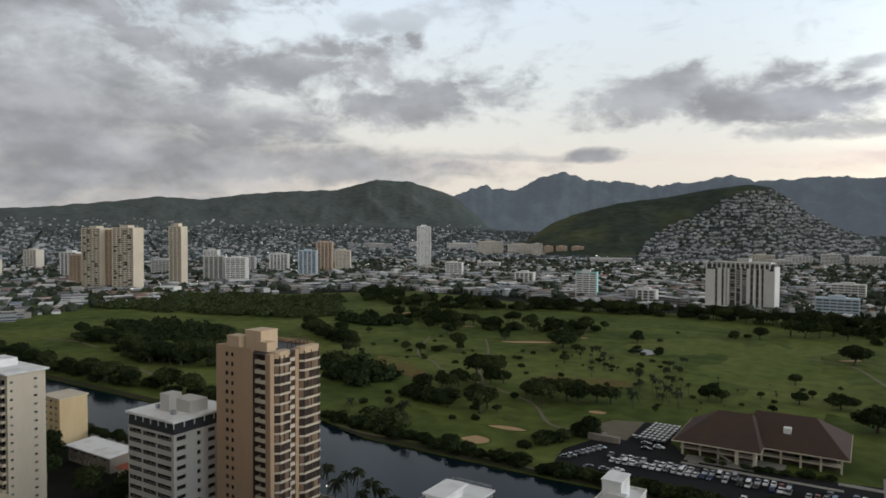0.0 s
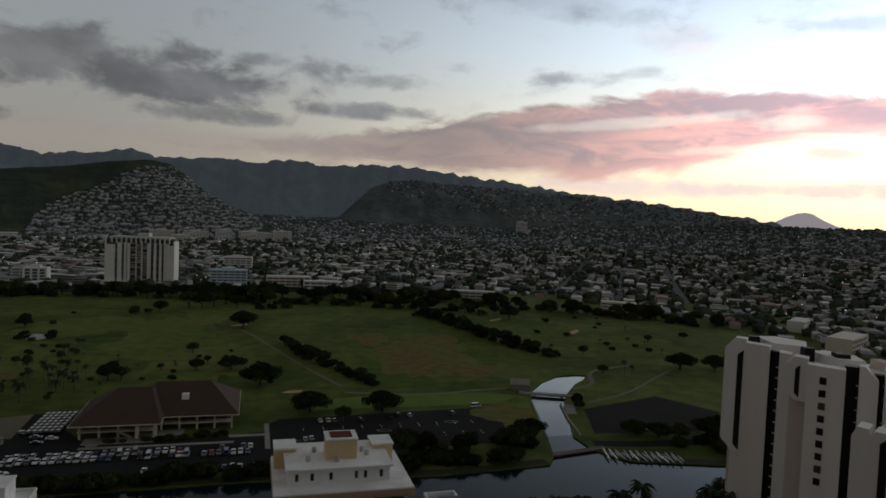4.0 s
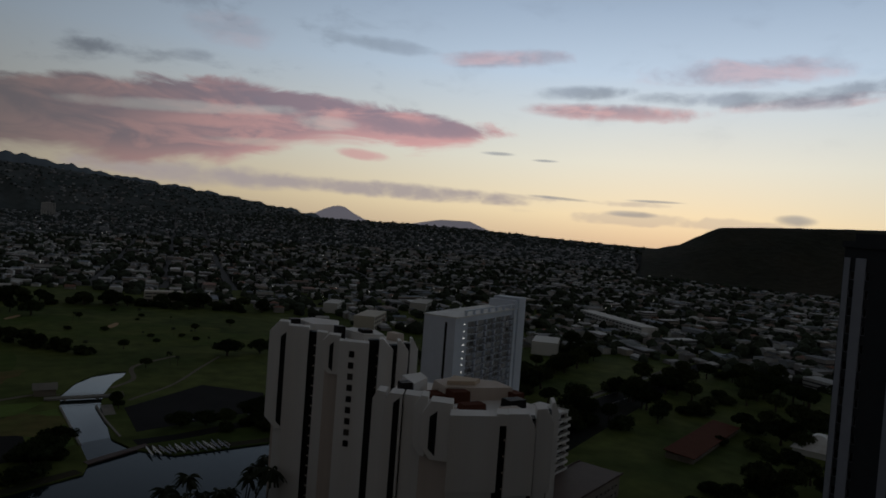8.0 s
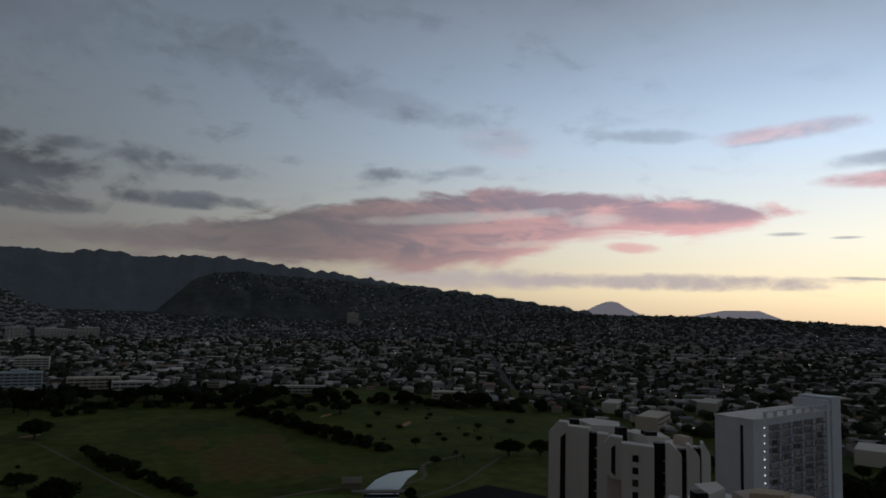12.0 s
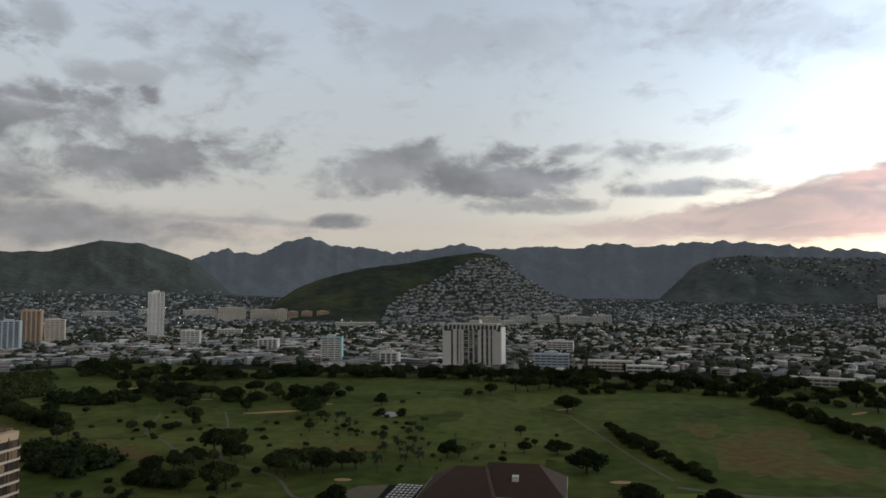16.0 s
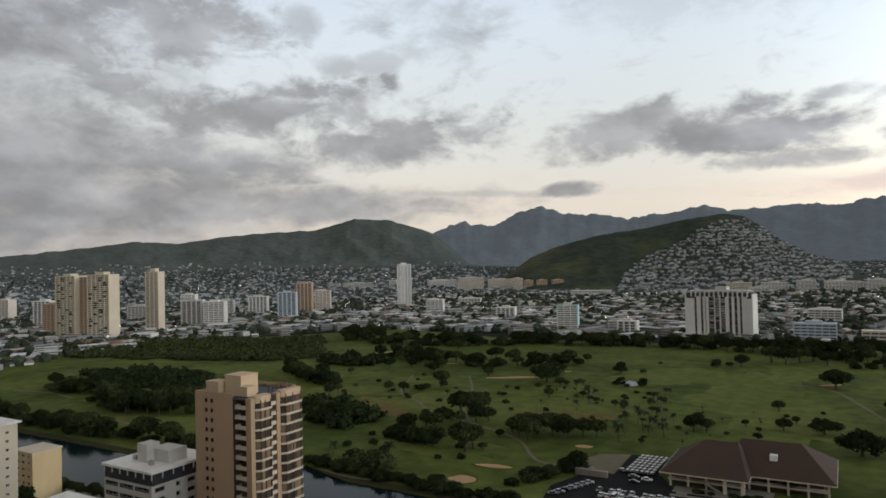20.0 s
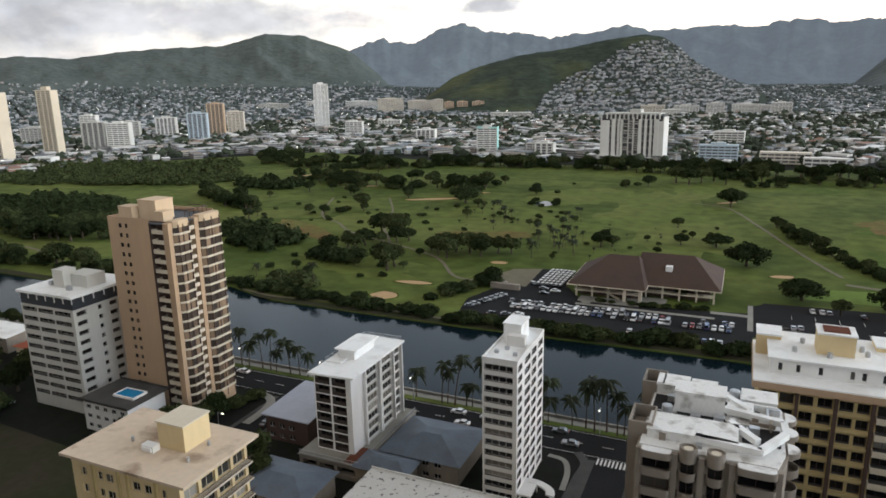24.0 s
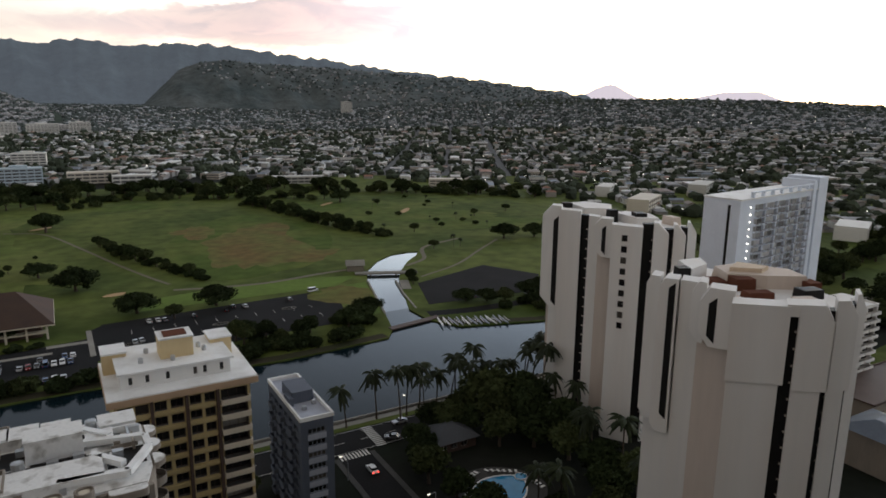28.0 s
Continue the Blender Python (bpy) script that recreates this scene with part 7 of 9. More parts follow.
for x, y, w, d, h, rz, m, st, lab in [
    (-925, 760, 34, 18, 44, 30, FAR_GREY, "piers", "pale grey tower block with vertical ribs"), (-890, 775, 34, 18, 42, 30, FAR_WHITE, "bands", "white tower block with banded balconies"),
    (-1048, 1026, 38, 20, 37, 35, FAR_WHITE, "piers", "white ribbed mid-rise block"), (-1100, 985, 34, 18, 31, 35, FAR_GREY, "bands", "grey mid-rise block in the town"),
    (-896, 950, 34, 18, 49, 35, PALE_BLUE, "piers", "pale blue ribbed tower block"), (-963, 1072, 32, 22, 62, 35, FAR_TAN, "piers", "tan tower block with vertical ribs"),
    (-945, 1108, 32, 22, 45, 35, FAR_CREAM, "bands", "cream tower block beside a tan one"), (-680, 1126, 32, 16, 26, 20, FAR_WHITE, "bands", "white mid-rise block in the town"),
    (-498, 1058, 32, 20, 18, 15, FAR_WHITE, "piers", "plain white block with a lower wing"), (-233, 848, 24, 14, 17, 0, FAR_WHITE, "piers", "low white ribbed block by the course"),
    (-252, 875, 26, 12, 15, 4, FAR_GREY, "bands", "low grey block by the course"), (-23, 1058, 40, 16, 20, -4, FAR_WHITE, "bands", "white mid-rise block with banded windows"),
    (-29, 862, 42, 18, 17, 0, PALE_BLUE, "bands", "pale blue and white low block"), (41, 852, 52, 18, 11, -2, FAR_CREAM, "bands", "cream low block near the course"),
    (-1170, 840, 46, 22, 28, 25, FAR_GREY, "bands", "grey mid-rise block in the town"), (-735, 1370, 50, 20, 14, 20, FAR_WHITE, "bands", "long low white block"),
    (452, 428, 46, 18, 11, 30, FAR_CREAM, "bands", "cream three-storey walk-up behind towers"), (493, 520, 36, 14, 9, 35, FAR_WHITE, "bands", "white low block in the suburbs"),
    (242, 750, 58, 14, 7, -18, FAR_GREY, "bands", "long grey school block by the course"), (78, 828, 40, 14, 8, -6, FAR_WHITE, "bands", "long white low block by the course"),
    (372, 640, 36, 14, 9, -30, FAR_CREAM, "bands", "cream low block by the course"), (600, 490, 48, 18, 9, 30, FAR_GREY, "bands", "grey low block in the suburbs"),
    (703, 300, 130, 18, 10, 54, FAR_WHITE, "bands", "long white school block in the eastern suburbs"), (492, 268, 34, 20, 9, 25, FAR_WHITE, "bands", "white hall with a pale roof in the suburbs"),
    (-830, 600, 30, 18, 9, 20, FAR_WHITE, "bands", "low white block by the course"),
    (-1230, 690, 34, 20, 46, 20, FAR_WHITE, "piers", "white tower block far along the canal"), (-1290, 760, 34, 20, 34, 20, FAR_GREY, "bands", "grey mid-rise far along the canal"),
    (-1380, 620, 40, 20, 30, 10, FAR_CREAM, "bands", "cream mid-rise far along the canal"), (-1180, 960, 30, 18, 44, 30, FAR_WHITE, "bands", "white tower block in the town"),
    (-1420, 860, 34, 20, 50, 20, FAR_WHITE, "piers", "white tower block in the far town"), (-1500, 760, 34, 20, 40, 15, FAR_CREAM, "bands", "cream tower block in the far town"),
]:
    far_tower("town_block", x, y, w, d, h, rz, m, lab, st, 2.5 if h > 12 else 0, category="town block", group="town blocks")


def far_block(az, r, w, d, h, rz, m, lab, st="bands"):
    far_tower("town_block", r * math.sin(radians(az)), r * math.cos(radians(az)), w, d, h, rz, m, lab, st, 2.0 if h > 14 else 0, category="town block", group="town blocks")


for az, r, w, d, h, m, lab in [
    (-28.1, 1980, 72, 22, 38, FAR_CREAM, "cream campus tower block below the hill"), (-25.6, 2000, 74, 22, 30, FAR_CREAM, "long cream campus block below the hill"), (-24.2, 1940, 28, 20, 36, FAR_CREAM, "cream campus tower below the hill"),
    (-23.3, 1990, 26, 18, 26, FAR_TAN, "brown campus block below the hill"), (-22.2, 2000, 30, 18, 26, FAR_TAN, "brown campus block below the hill"), (-20.9, 2000, 34, 18, 26, FAR_TAN, "brown campus block below the hill"),
    (-37.5, 2150, 90, 30, 16, FAR_GREY, "low grey hall with a wide roof"), (-30.5, 2100, 90, 26, 22, FAR_WHITE, "long white campus block below the hills"), (-34, 2150, 70, 26, 20, FAR_WHITE, "white campus block below the hills"),
    (-18.2, 1750, 100, 26, 13, FAR_WHITE, "long low white shed roofed hall"), (-7.0, 1790, 56, 20, 24, FAR_CREAM, "cream school block at the hill's foot"), (-4.5, 1800, 58, 20, 22, FAR_WHITE, "white school block at the hill's foot"),
    (-2.4, 1800, 40, 20, 26, FAR_WHITE, "white school block at the hill's foot"), (-0.2, 1800, 64, 20, 22, FAR_WHITE, "white school block at the hill's foot"), (2.2, 1820, 44, 20, 24, FAR_WHITE, "white school block at the hill's foot"),
    (-5.6, 1740, 40, 20, 16, FAR_WHITE, "low white school block"), (1.0, 1880, 70, 20, 14, FAR_WHITE, "low white school block"), (22.0, 2560, 40, 26, 42, FAR_WHITE, "white tower block standing in the far valley"),
]:
    far_block(az, r, w, d, h, -az, m, lab)

ROOFS = palette("house_roofs", [(0.395, 0.395, 0.395), (0.649, 0.649, 0.649), (0.104, 0.104, 0.104), (0.221, 0.221, 0.227), (0.163, 0.128, 0.111), (0.279, 0.291, 0.314), (0.649, 0.649, 0.649), (0.14, 0.145, 0.163), (0.233, 0.198, 0.174), (0.104, 0.122, 0.117), (0.489, 0.478, 0.454), (0.256, 0.14, 0.104), (0.582, 0.582, 0.582), (0.21, 0.244, 0.291)])
# hill and far palettes: low contrast and blue-grey, distance haze put into the colours
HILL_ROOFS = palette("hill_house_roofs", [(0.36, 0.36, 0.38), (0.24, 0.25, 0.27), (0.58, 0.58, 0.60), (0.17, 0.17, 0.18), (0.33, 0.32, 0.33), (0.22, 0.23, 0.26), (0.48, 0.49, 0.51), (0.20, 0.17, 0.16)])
FAR_ROOFS = palette("hazed_house_roofs", [(0.40, 0.42, 0.45), (0.30, 0.32, 0.35), (0.52, 0.54, 0.57), (0.24, 0.26, 0.28), (0.35, 0.34, 0.35), (0.28, 0.31, 0.35), (0.46, 0.47, 0.49), (0.30, 0.25, 0.24)])
FAR_WALLS = palette("hazed_house_walls", [(0.34, 0.35, 0.37), (0.24, 0.25, 0.27), (0.46, 0.46, 0.47), (0.20, 0.21, 0.22), (0.30, 0.28, 0.27)])
# far leaves lightened and blued in place of haze
VALLEY_LEAF = mat("hazed_valley_foliage", (0.086, 0.102, 0.098), 0.95, var=0.25, scale=0.05, fine=0.4, island=0.35, spec=0.05)
WALLS = palette("house_walls", [(0.50, 0.49, 0.47), (0.33, 0.31, 0.29), (0.62, 0.61, 0.59), (0.25, 0.24, 0.23), (0.40, 0.36, 0.31), (0.30, 0.32, 0.33)])
FAR_LEAF = mat("far_foliage", (0.052, 0.064, 0.044), 0.95, var=0.3, scale=0.05, fine=0.4, island=0.45, spec=0.05)


def house(g, gw, x, y, z, w, d, h, rise, rot):
    c, s = math.cos(rot), math.sin(rot)

    def at(u, v, k):
        return (x + u * c - v * s, y + u * s + v * c, z + k)

    n = len(gw.v)
    a, b = w / 2 - 0.4, d / 2 - 0.4
    gw.v += [at(u, v, k) for k in (-3.0, h) for u, v in ((-a, -b), (a, -b), (a, b), (-a, b))]
    gw.f += [(n, n + 1, n + 5, n + 4), (n + 1, n + 2, n + 6, n + 5), (n + 2, n + 3, n + 7, n + 6), (n + 3, n, n + 4, n + 7)]
    n = len(g.v)
    a, b = w / 2, d / 2
    r = w / 2 * random.choice((0.35, 0.6, 1.0))
    g.v += [at(-a, -b, h), at(a, -b, h), at(a, b, h), at(-a, b, h), at(-r, 0, h + rise), at(r, 0, h + rise)]
    g.f += [(n, n + 1, n + 5, n + 4), (n + 1, n + 2, n + 5), (n + 2, n + 3, n + 4, n + 5), (n + 3, n, n + 4), (n, n + 3, n + 2, n + 1)]


ICO = bmesh.new()
bmesh.ops.create_icosphere(ICO, subdivisions=1, radius=1.0)
ICO_V, ICO_F = [tuple(v.co) for v in ICO.verts], [tuple(v.index for v in f.verts) for f in ICO.faces]
ICO.free()


def clump(g, x, y, z, r, tall=0.9):
    n = len(g.v)
    for a, b, c in ICO_V:
        k = random.uniform(0.72, 1.25)
        g.v.append((x + a * r * k, y + b * r * k, z + (c * k + 0.7) * r * tall))
    g.f += [tuple(n + i for i in f) for f in ICO_F]


def glaze(g, x, y, z, w, d, h, rot):
    """A dark window band round each storey of a low block."""
    c, s = math.cos(rot), math.sin(rot)
    a, b = w / 2 - 0.34, d / 2 - 0.34
    for i in range(max(1, int(h / 2.9))):
        lo, hi = 1.1 + 2.9 * i, min(h - 0.25, 2.3 + 2.9 * i)
        ring = [[(x + u * c - v * s, y + u * s + v * c, z + k) for u, v in ((-a, -b), (a, -b), (a, b), (-a, b))] for k in (lo, hi)]
        n = len(g.v)
        g.v += ring[0] + ring[1]
        g.f += [(n + j, n + (j + 1) % 4, n + 4 + (j + 1) % 4, n + 4 + j) for j in range(4)]


def golf_far(a):
    """Radius at which the town begins behind the course, by azimuth."""
    return table(a, [(-66, 760), (-50, 960), (-38, 1000), (-32, 960), (-22, 880), (-8, 815), (6, 830), (18, 860), (27, 790), (36, 700), (42, 640), (52, 560), (64, 560), (90, 520)])


ROAD_GREY = mat("worn_asphalt", (0.085, 0.085, 0.088), 0.9, var=0.15, scale=0.02, fine=0.4)
HILL_LEFT = [(-2.7, -16.2), (-0.9, -15.5), (0.2, -13.9), (1.08, -11.6), (2.16, -9.8), (2.8, -8.4)]
HILL_RIGHT = [(-1.0, 0.5), (-0.2, -1.0), (1.5, -4.2), (2.6, -5.6), (2.9, -6.4)]


def suburbs():
    roofs, far_roofs, hill_roofs, walls, far_walls, leaves, far_leaves, bands = [Geo() for _ in range(8)]
    random.seed(4)
    turn = radians(-31)
    c, s = math.cos(turn), math.sin(turn)
    for iu in range(-170, 150):
        for iv in range(-60, 190):
            u = iu * 17.5 + (iu // 4) * 10.0
            v = iv * 15.0 + (iv // 10) * 9.0
            x, y = u * c - v * s + random.uniform(-3, 3), u * s + v * c + random.uniform(-3, 3)
            r, a = math.hypot(x, y), math.degrees(math.atan2(x, y))
            if not (-67 < a < 88) or r < golf_far(a) + 12 or r > (3250 if -31 < a < 12 else 2900):
                continue
            if a > 68 and r > 1650:
                continue
            if r > 1850 and surface(x, y) > land(x, y) + 3.0:
                continue
            far = max(0.0, (r - 1700) / 1200)
            pick = random.random()
            if pick < 0.35 + 0.24 * far:
                z = land(x, y)
                for _ in range(2):
                    clump(leaves if r < 1800 else far_leaves, x + random.uniform(-6, 6), y + random.uniform(-6, 6), z, random.uniform(3.4, 7.2), random.uniform(0.7, 1.1))
                continue
            if pick < 0.40:
                continue
            z = land(x, y)
            big = random.random() < (0.58 if r < 1350 and a < -8 else 0.22 if r < 1200 and a < 20 else 0.09)
            w, d = (random.uniform(18, 34), random.uniform(12, 16)) if big else (random.uniform(9, 14), random.uniform(7.5, 11))
            h = random.uniform(4, 9) if big else random.choice((3.0, 3.2, 5.6))
            rot = turn + random.choice((0, math.pi / 2)) + random.uniform(-0.05, 0.05)
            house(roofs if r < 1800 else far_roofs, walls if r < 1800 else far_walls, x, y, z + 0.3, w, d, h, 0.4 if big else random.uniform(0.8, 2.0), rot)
            if big and r < 1400:
                glaze(bands, x, y, z + 0.3, w, d, h, rot)
            if random.random() < 0.85:
                clump(leaves if r < 1800 else far_leaves, x + random.uniform(-9, 9), y + random.uniform(-9, 9), z, random.uniform(2.6, 5.4), random.uniform(0.7, 1.2))
    # houses up the hill flank, along the ridge and at the foot of the forested hills
    for name, count, test in (("suburban_hill", 4300, lambda a, r, e: table(e, HILL_LEFT) < a < table(e, HILL_RIGHT) and e < 2.95), ("long_ridge", 1500, lambda a, r, e: 10.6 < a < 41 and e > table(a, [(10.4, 2.0), (13.9, 1.05), (18, 0.5), (21.2, 0.0), (24, -0.4)])), ("forested_hills", 500, lambda a, r, e: -66 < a < -29 and e < 0.2 + 0.35 * (a < -45))):
        f, a0, a1, r0, r1 = HEIGHTS[name]
        done = 0
        while done < count:
            a, r = random.uniform(a0, a1), random.uniform(r0, r0 + (r1 - r0) * 0.72)
            x, y = r * math.sin(radians(a)), r * math.cos(radians(a))
            done += 0.2
            z = f(x, y, r, a)
            e = math.degrees(math.atan2(z - EYE, r))
            if z < land(x, y) + 2 or not test(a, r, e):
                continue
            done += 0.8
            k = 0.85 if name != "forested_hills" else 0.75
            # streets follow the contours: houses stand in rows, trees fill the banks between
            if name != "forested_hills" and (z + 9 * noise.noise(Vector((a * 0.9, r * 0.006, 2)))) % 11.0 > (6.5 if name == "suburban_hill" else 4.0):
                if random.random() < 0.9:
                    clump(far_leaves, x, y, z - 1.0, random.uniform(3.5, 7.0), 0.8)
                continue
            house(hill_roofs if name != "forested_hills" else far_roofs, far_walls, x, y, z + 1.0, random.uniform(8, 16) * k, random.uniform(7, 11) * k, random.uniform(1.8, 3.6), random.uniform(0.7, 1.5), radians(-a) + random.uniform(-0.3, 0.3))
            if random.random() < 0.35:
                clump(far_leaves, x + random.uniform(-12, 12), y + random.uniform(-8, 8), z - 1, random.uniform(2.5, 5.0))
    for g in (roofs, far_roofs, hill_roofs, walls, far_walls, leaves, far_leaves, bands):
        g.m = [0] * len(g.f)
    # avenues running up through the houses
    for k in range(-24, 26):
        u = 66.25 + 80.0 * k
        g, last = Geo(), None
        for j in range(-15, 48):
            v = j * 60.0
            x, y = u * c - v * s, u * s + v * c
            r, a = math.hypot(x, y), math.degrees(math.atan2(x, y))
            if -67 < a < 88 and golf_far(a) + 15 < r < 2900 and not (a > 68 and r > 1650) and surface(x, y) < land(x, y) + 3:
                edge = [(x - 5.5 * c, y - 5.5 * s, land(x, y) + 0.6), (x + 5.5 * c, y + 5.5 * s, land(x, y) + 0.6)]
                if last:
                    g.face([last[0], last[1], edge[1], edge[0]])
                last = edge
            else:
                last = None
        if g.f:
            single("avenue", g, ROAD_GREY, "grey asphalt avenue running up between the houses", "street", kind="structure")
    single("house_roofs", roofs, ROOFS, "pale and brown roofs of thousands of suburban houses", "houses", kind="stuff")
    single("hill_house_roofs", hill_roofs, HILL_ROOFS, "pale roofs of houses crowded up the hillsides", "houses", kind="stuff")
    single("far_house_roofs", far_roofs, FAR_ROOFS, "grey roofs of houses far up the valley, paled for haze", "houses", kind="stuff")
    single("far_house_walls", far_walls, FAR_WALLS, "pale walls of houses far up the valley, hazed in colour", "houses", kind="stuff")
    single("valley_trees", far_leaves, VALLEY_LEAF, "grey-green trees between the far houses, paled for haze", "trees", kind="stuff")
    single("block_glazing", bands, FAR_GLASS, "dark window bands of the low town blocks", "windows", kind="stuff")
    single("house_walls", walls, WALLS, "pale walls of thousands of suburban houses", "houses", kind="stuff")
    single("suburban_trees", leaves, FAR_LEAF, "dark green street and garden trees between houses", "trees", kind="stuff")
    # woods along the seaward skyline
    woods = Geo()
    for _ in range(420):
        a, r = random.uniform(36, 70), random.uniform(2500, 2900)
        x, y = r * math.sin(radians(a)), r * math.cos(radians(a))
        clump(woods, x, y, land(x, y) - 1, random.uniform(5, 9), 0.9)
    woods.m = [0] * len(woods.f)
    single("far_woods", woods, FAR_LEAF, "dark tree clumps over the far slopes", "trees", kind="stuff")
    # lit windows and street lights that show as sparks
    spark = Geo()
    for _ in range(240):
        a = random.uniform(-60, 72)
        r = random.uniform(golf_far(a) + 10, 2500)
        x, y = r * math.sin(radians(a)), r * math.cos(radians(a))
        k = 0.15 + r * 0.00024
        z = land(x, y) + 7.5
        spark.box(x - k, x + k, y - k, y + k, z, z + k)
    single("street_lights", spark, LAMP_WHITE, "tiny white street lights through the suburbs", "street lights", kind="stuff")


suburbs()
# ---- golf course: greens, bunkers, paths, planting ----
def blob(cx, cy, a, b, rot=0.0, seed=0.0, n=28, wob=0.18):
    out = []
    for i in range(n):
        t = 2 * math.pi * i / n
        k = 1 + wob * noise.noise(Vector((math.cos(t) * 1.3, math.sin(t) * 1.3, seed))) + 0.4 * wob * noise.noise(Vector((math.cos(t) * 4.0, math.sin(t) * 4.0, seed + 5)))
        u, v = a * k * math.cos(t), b * k * math.sin(t)
        out.append((cx + u * math.cos(rot) - v * math.sin(rot), cy + u * math.sin(rot) + v * math.cos(rot)))
    return out


def patch(name, outline, z, material, label, category, kind="structure", group=""):
    g = Geo()
    g.prism(outline, z - 0.05, z)
    return single(name, g, material, label, category, group, kind)


z = 0.012
for i, (x, y, a, b, rot) in enumerate([(-40, 470, 42, 95, 0.25), (-20, 640, 34, 60, -0.4), (-155, 420, 90, 26, 0.5), (-230, 400, 55, 30, 0.2), (-330, 400, 50, 26, 0.3), (-495, 350, 80, 18, 0.1), (-490, 445, 95, 16, 0.25),
                                        (-370, 275, 70, 14, 0.1), (-445, 640, 60, 16, 0.5), (250, 500, 90, 34, -0.6), (215, 580, 60, 22, -0.4), (60, 640, 46, 18, 0.0), (-120, 560, 50, 40, 0.3), (-190, 300, 44, 16, -0.2), (300, 430, 60, 26, -0.5), (120, 690, 60, 10, 0.0)]):
    z += 0.002
    patch("fairway", blob(x, y, a, b, rot, i * 3.1, 72, 0.62), z, FIELD if x > 40 else FAIRWAY, "lighter mown fairway grass", "fairway")
patch("playing_field", blob(110, 450, 52, 105, -0.28, 9.0, wob=0.12), 0.060, FIELD, "open green practice field", "field")
for i, (x, y, a, b, rot) in enumerate([(112, 440, 32, 70, -0.3), (128, 392, 22, 14, 0.2), (85, 500, 14, 26, -0.2), (-150, 390, 30, 14, 0.4), (-270, 370, 40, 12, -0.6), (118, 300, 12, 16, 0.3)]):
    patch("worn_ground", blob(x, y, a, b, rot, 40 + i * 2.3, 60, 0.55), 0.066 + 0.002 * i, DRY, "worn dry patch of brown grass", "worn grass")
patch("short_lawn", [(28, 318), (120, 318), (138, 332), (112, 340), (60, 340), (36, 336)], 0.058, LAWN, "bright strip of lawn beside the car park", "lawn")
for i, (x, y, a, b) in enumerate([(-145, 259, 6.4, 5.4), (-141, 282, 8.8, 3.0), (-115, 331, 4.6, 3.2), (21, 352, 5.4, 3.0), (-329, 552, 17.0, 5.0), (-234, 506, 24.0, 5.0), (-208, 548, 9.0, 3.0), (-10, 560, 10.0, 3.0), (215, 585, 12.0, 3.0), (262, 520, 14.0, 3.0), (160, 640, 10, 3), (-430, 600, 14, 4)]):
    t = thing("sand_bunker", (x, y, 0.0), "pale sand bunker with a raised grass lip", "sand bunker", "sand bunkers")
    g = Geo()
    g.prism([(p[0], p[1]) for p in blob(0, 0, a, b, 0.1 * i, 70 + i)], 0.03, 0.10)
    part("sand", g, SAND, t)
    g = Geo()
    outer, inner = blob(0, 0, a * 1.12, b * 1.2, 0.1 * i, 70 + i), blob(0, 0, a, b, 0.1 * i, 70 + i)
    for (p, q), (r, s) in zip(zip(outer, outer[1:] + outer[:1]), zip(inner, inner[1:] + inner[:1])):
        g.prism([p, q, s, r], 0.02, 0.22)
    part("grass_lip", g, GRASS, t)
pond = thing("pond", (-141, 514, 0.0), "small pale pond ringed by dark bushes", "pond")
g = Geo()
g.prism(blob(0, 0, 7.5, 11.0, 0.3, 5.5), 0.03, 0.09)
part("water", g, STILL, pond)
for pts, w in (([(-318, 487), (-284, 418), (-255, 395), (-232, 373), (-192, 353), (-152, 331), (-128, 300), (-112, 296)], 2.0), ([(-272, 502), (-239, 445), (-225, 405), (-192, 353)], 1.7), ([(-33, 552), (-8, 535), (11, 477), (28, 417), (39, 382), (47, 360)], 2.0),
               ([(47, 348), (71, 342), (94, 340), (120, 345), (141, 347)], 3.0), ([(168, 314), (200, 330), (232, 356), (262, 380)], 1.8), ([(172, 340), (190, 352), (205, 380), (240, 395)], 2.6), ([(-400, 268), (-370, 262), (-330, 258)], 2.4), ([(-214, 244), (-190, 240), (-160, 243), (-110, 240), (-60, 240)], 2.0), ([(-580, 300), (-540, 306), (-500, 300)], 2.4)):
    strip("cart_path", curve(pts, 6), w, 0.075, PATH, "pale winding cart path across the course", "path")
# bridge over the channel with its hut
t = thing("foot_bridge", (153, 329, 0), "pale concrete foot bridge over the side channel", "bridge", rz=radians(-22))
g = Geo()
g.box(-16, 18, -2.2, 2.2, 0.2, 0.9)
part("deck", g, PAVING, t)
for y in (-2.1, 2.1):
    rail(t, 34.0, (-16, y, 0.9), h=1.0, material=PAVING)
for x in (-8, 6):
    g = Geo()
    g.box(x, x + 1.0, -2.0, 2.0, -0.9, 0.2)
    part("pier", g, PAVING, t)
t = thing("pump_house", (137, 343, 0), "small pump house with a pale pitched roof by the bridge", "hut", rz=radians(-20))
g = Geo()
g.box(0, 9, 0, 8, 0, 3.2)
part("wall", g, BEIGE, t)
g = Geo()
g.solid([(-0.8, -0.8, 3.2), (9.8, -0.8, 3.2), (9.8, 8.8, 3.2), (-0.8, 8.8, 3.2), (-0.8, 4, 5.6), (9.8, 4, 5.6)], [(0, 1, 5, 4), (2, 3, 4, 5), (1, 2, 5), (3, 0, 4), (0, 3, 2, 1)])
part("roof", g, PAVING, t)
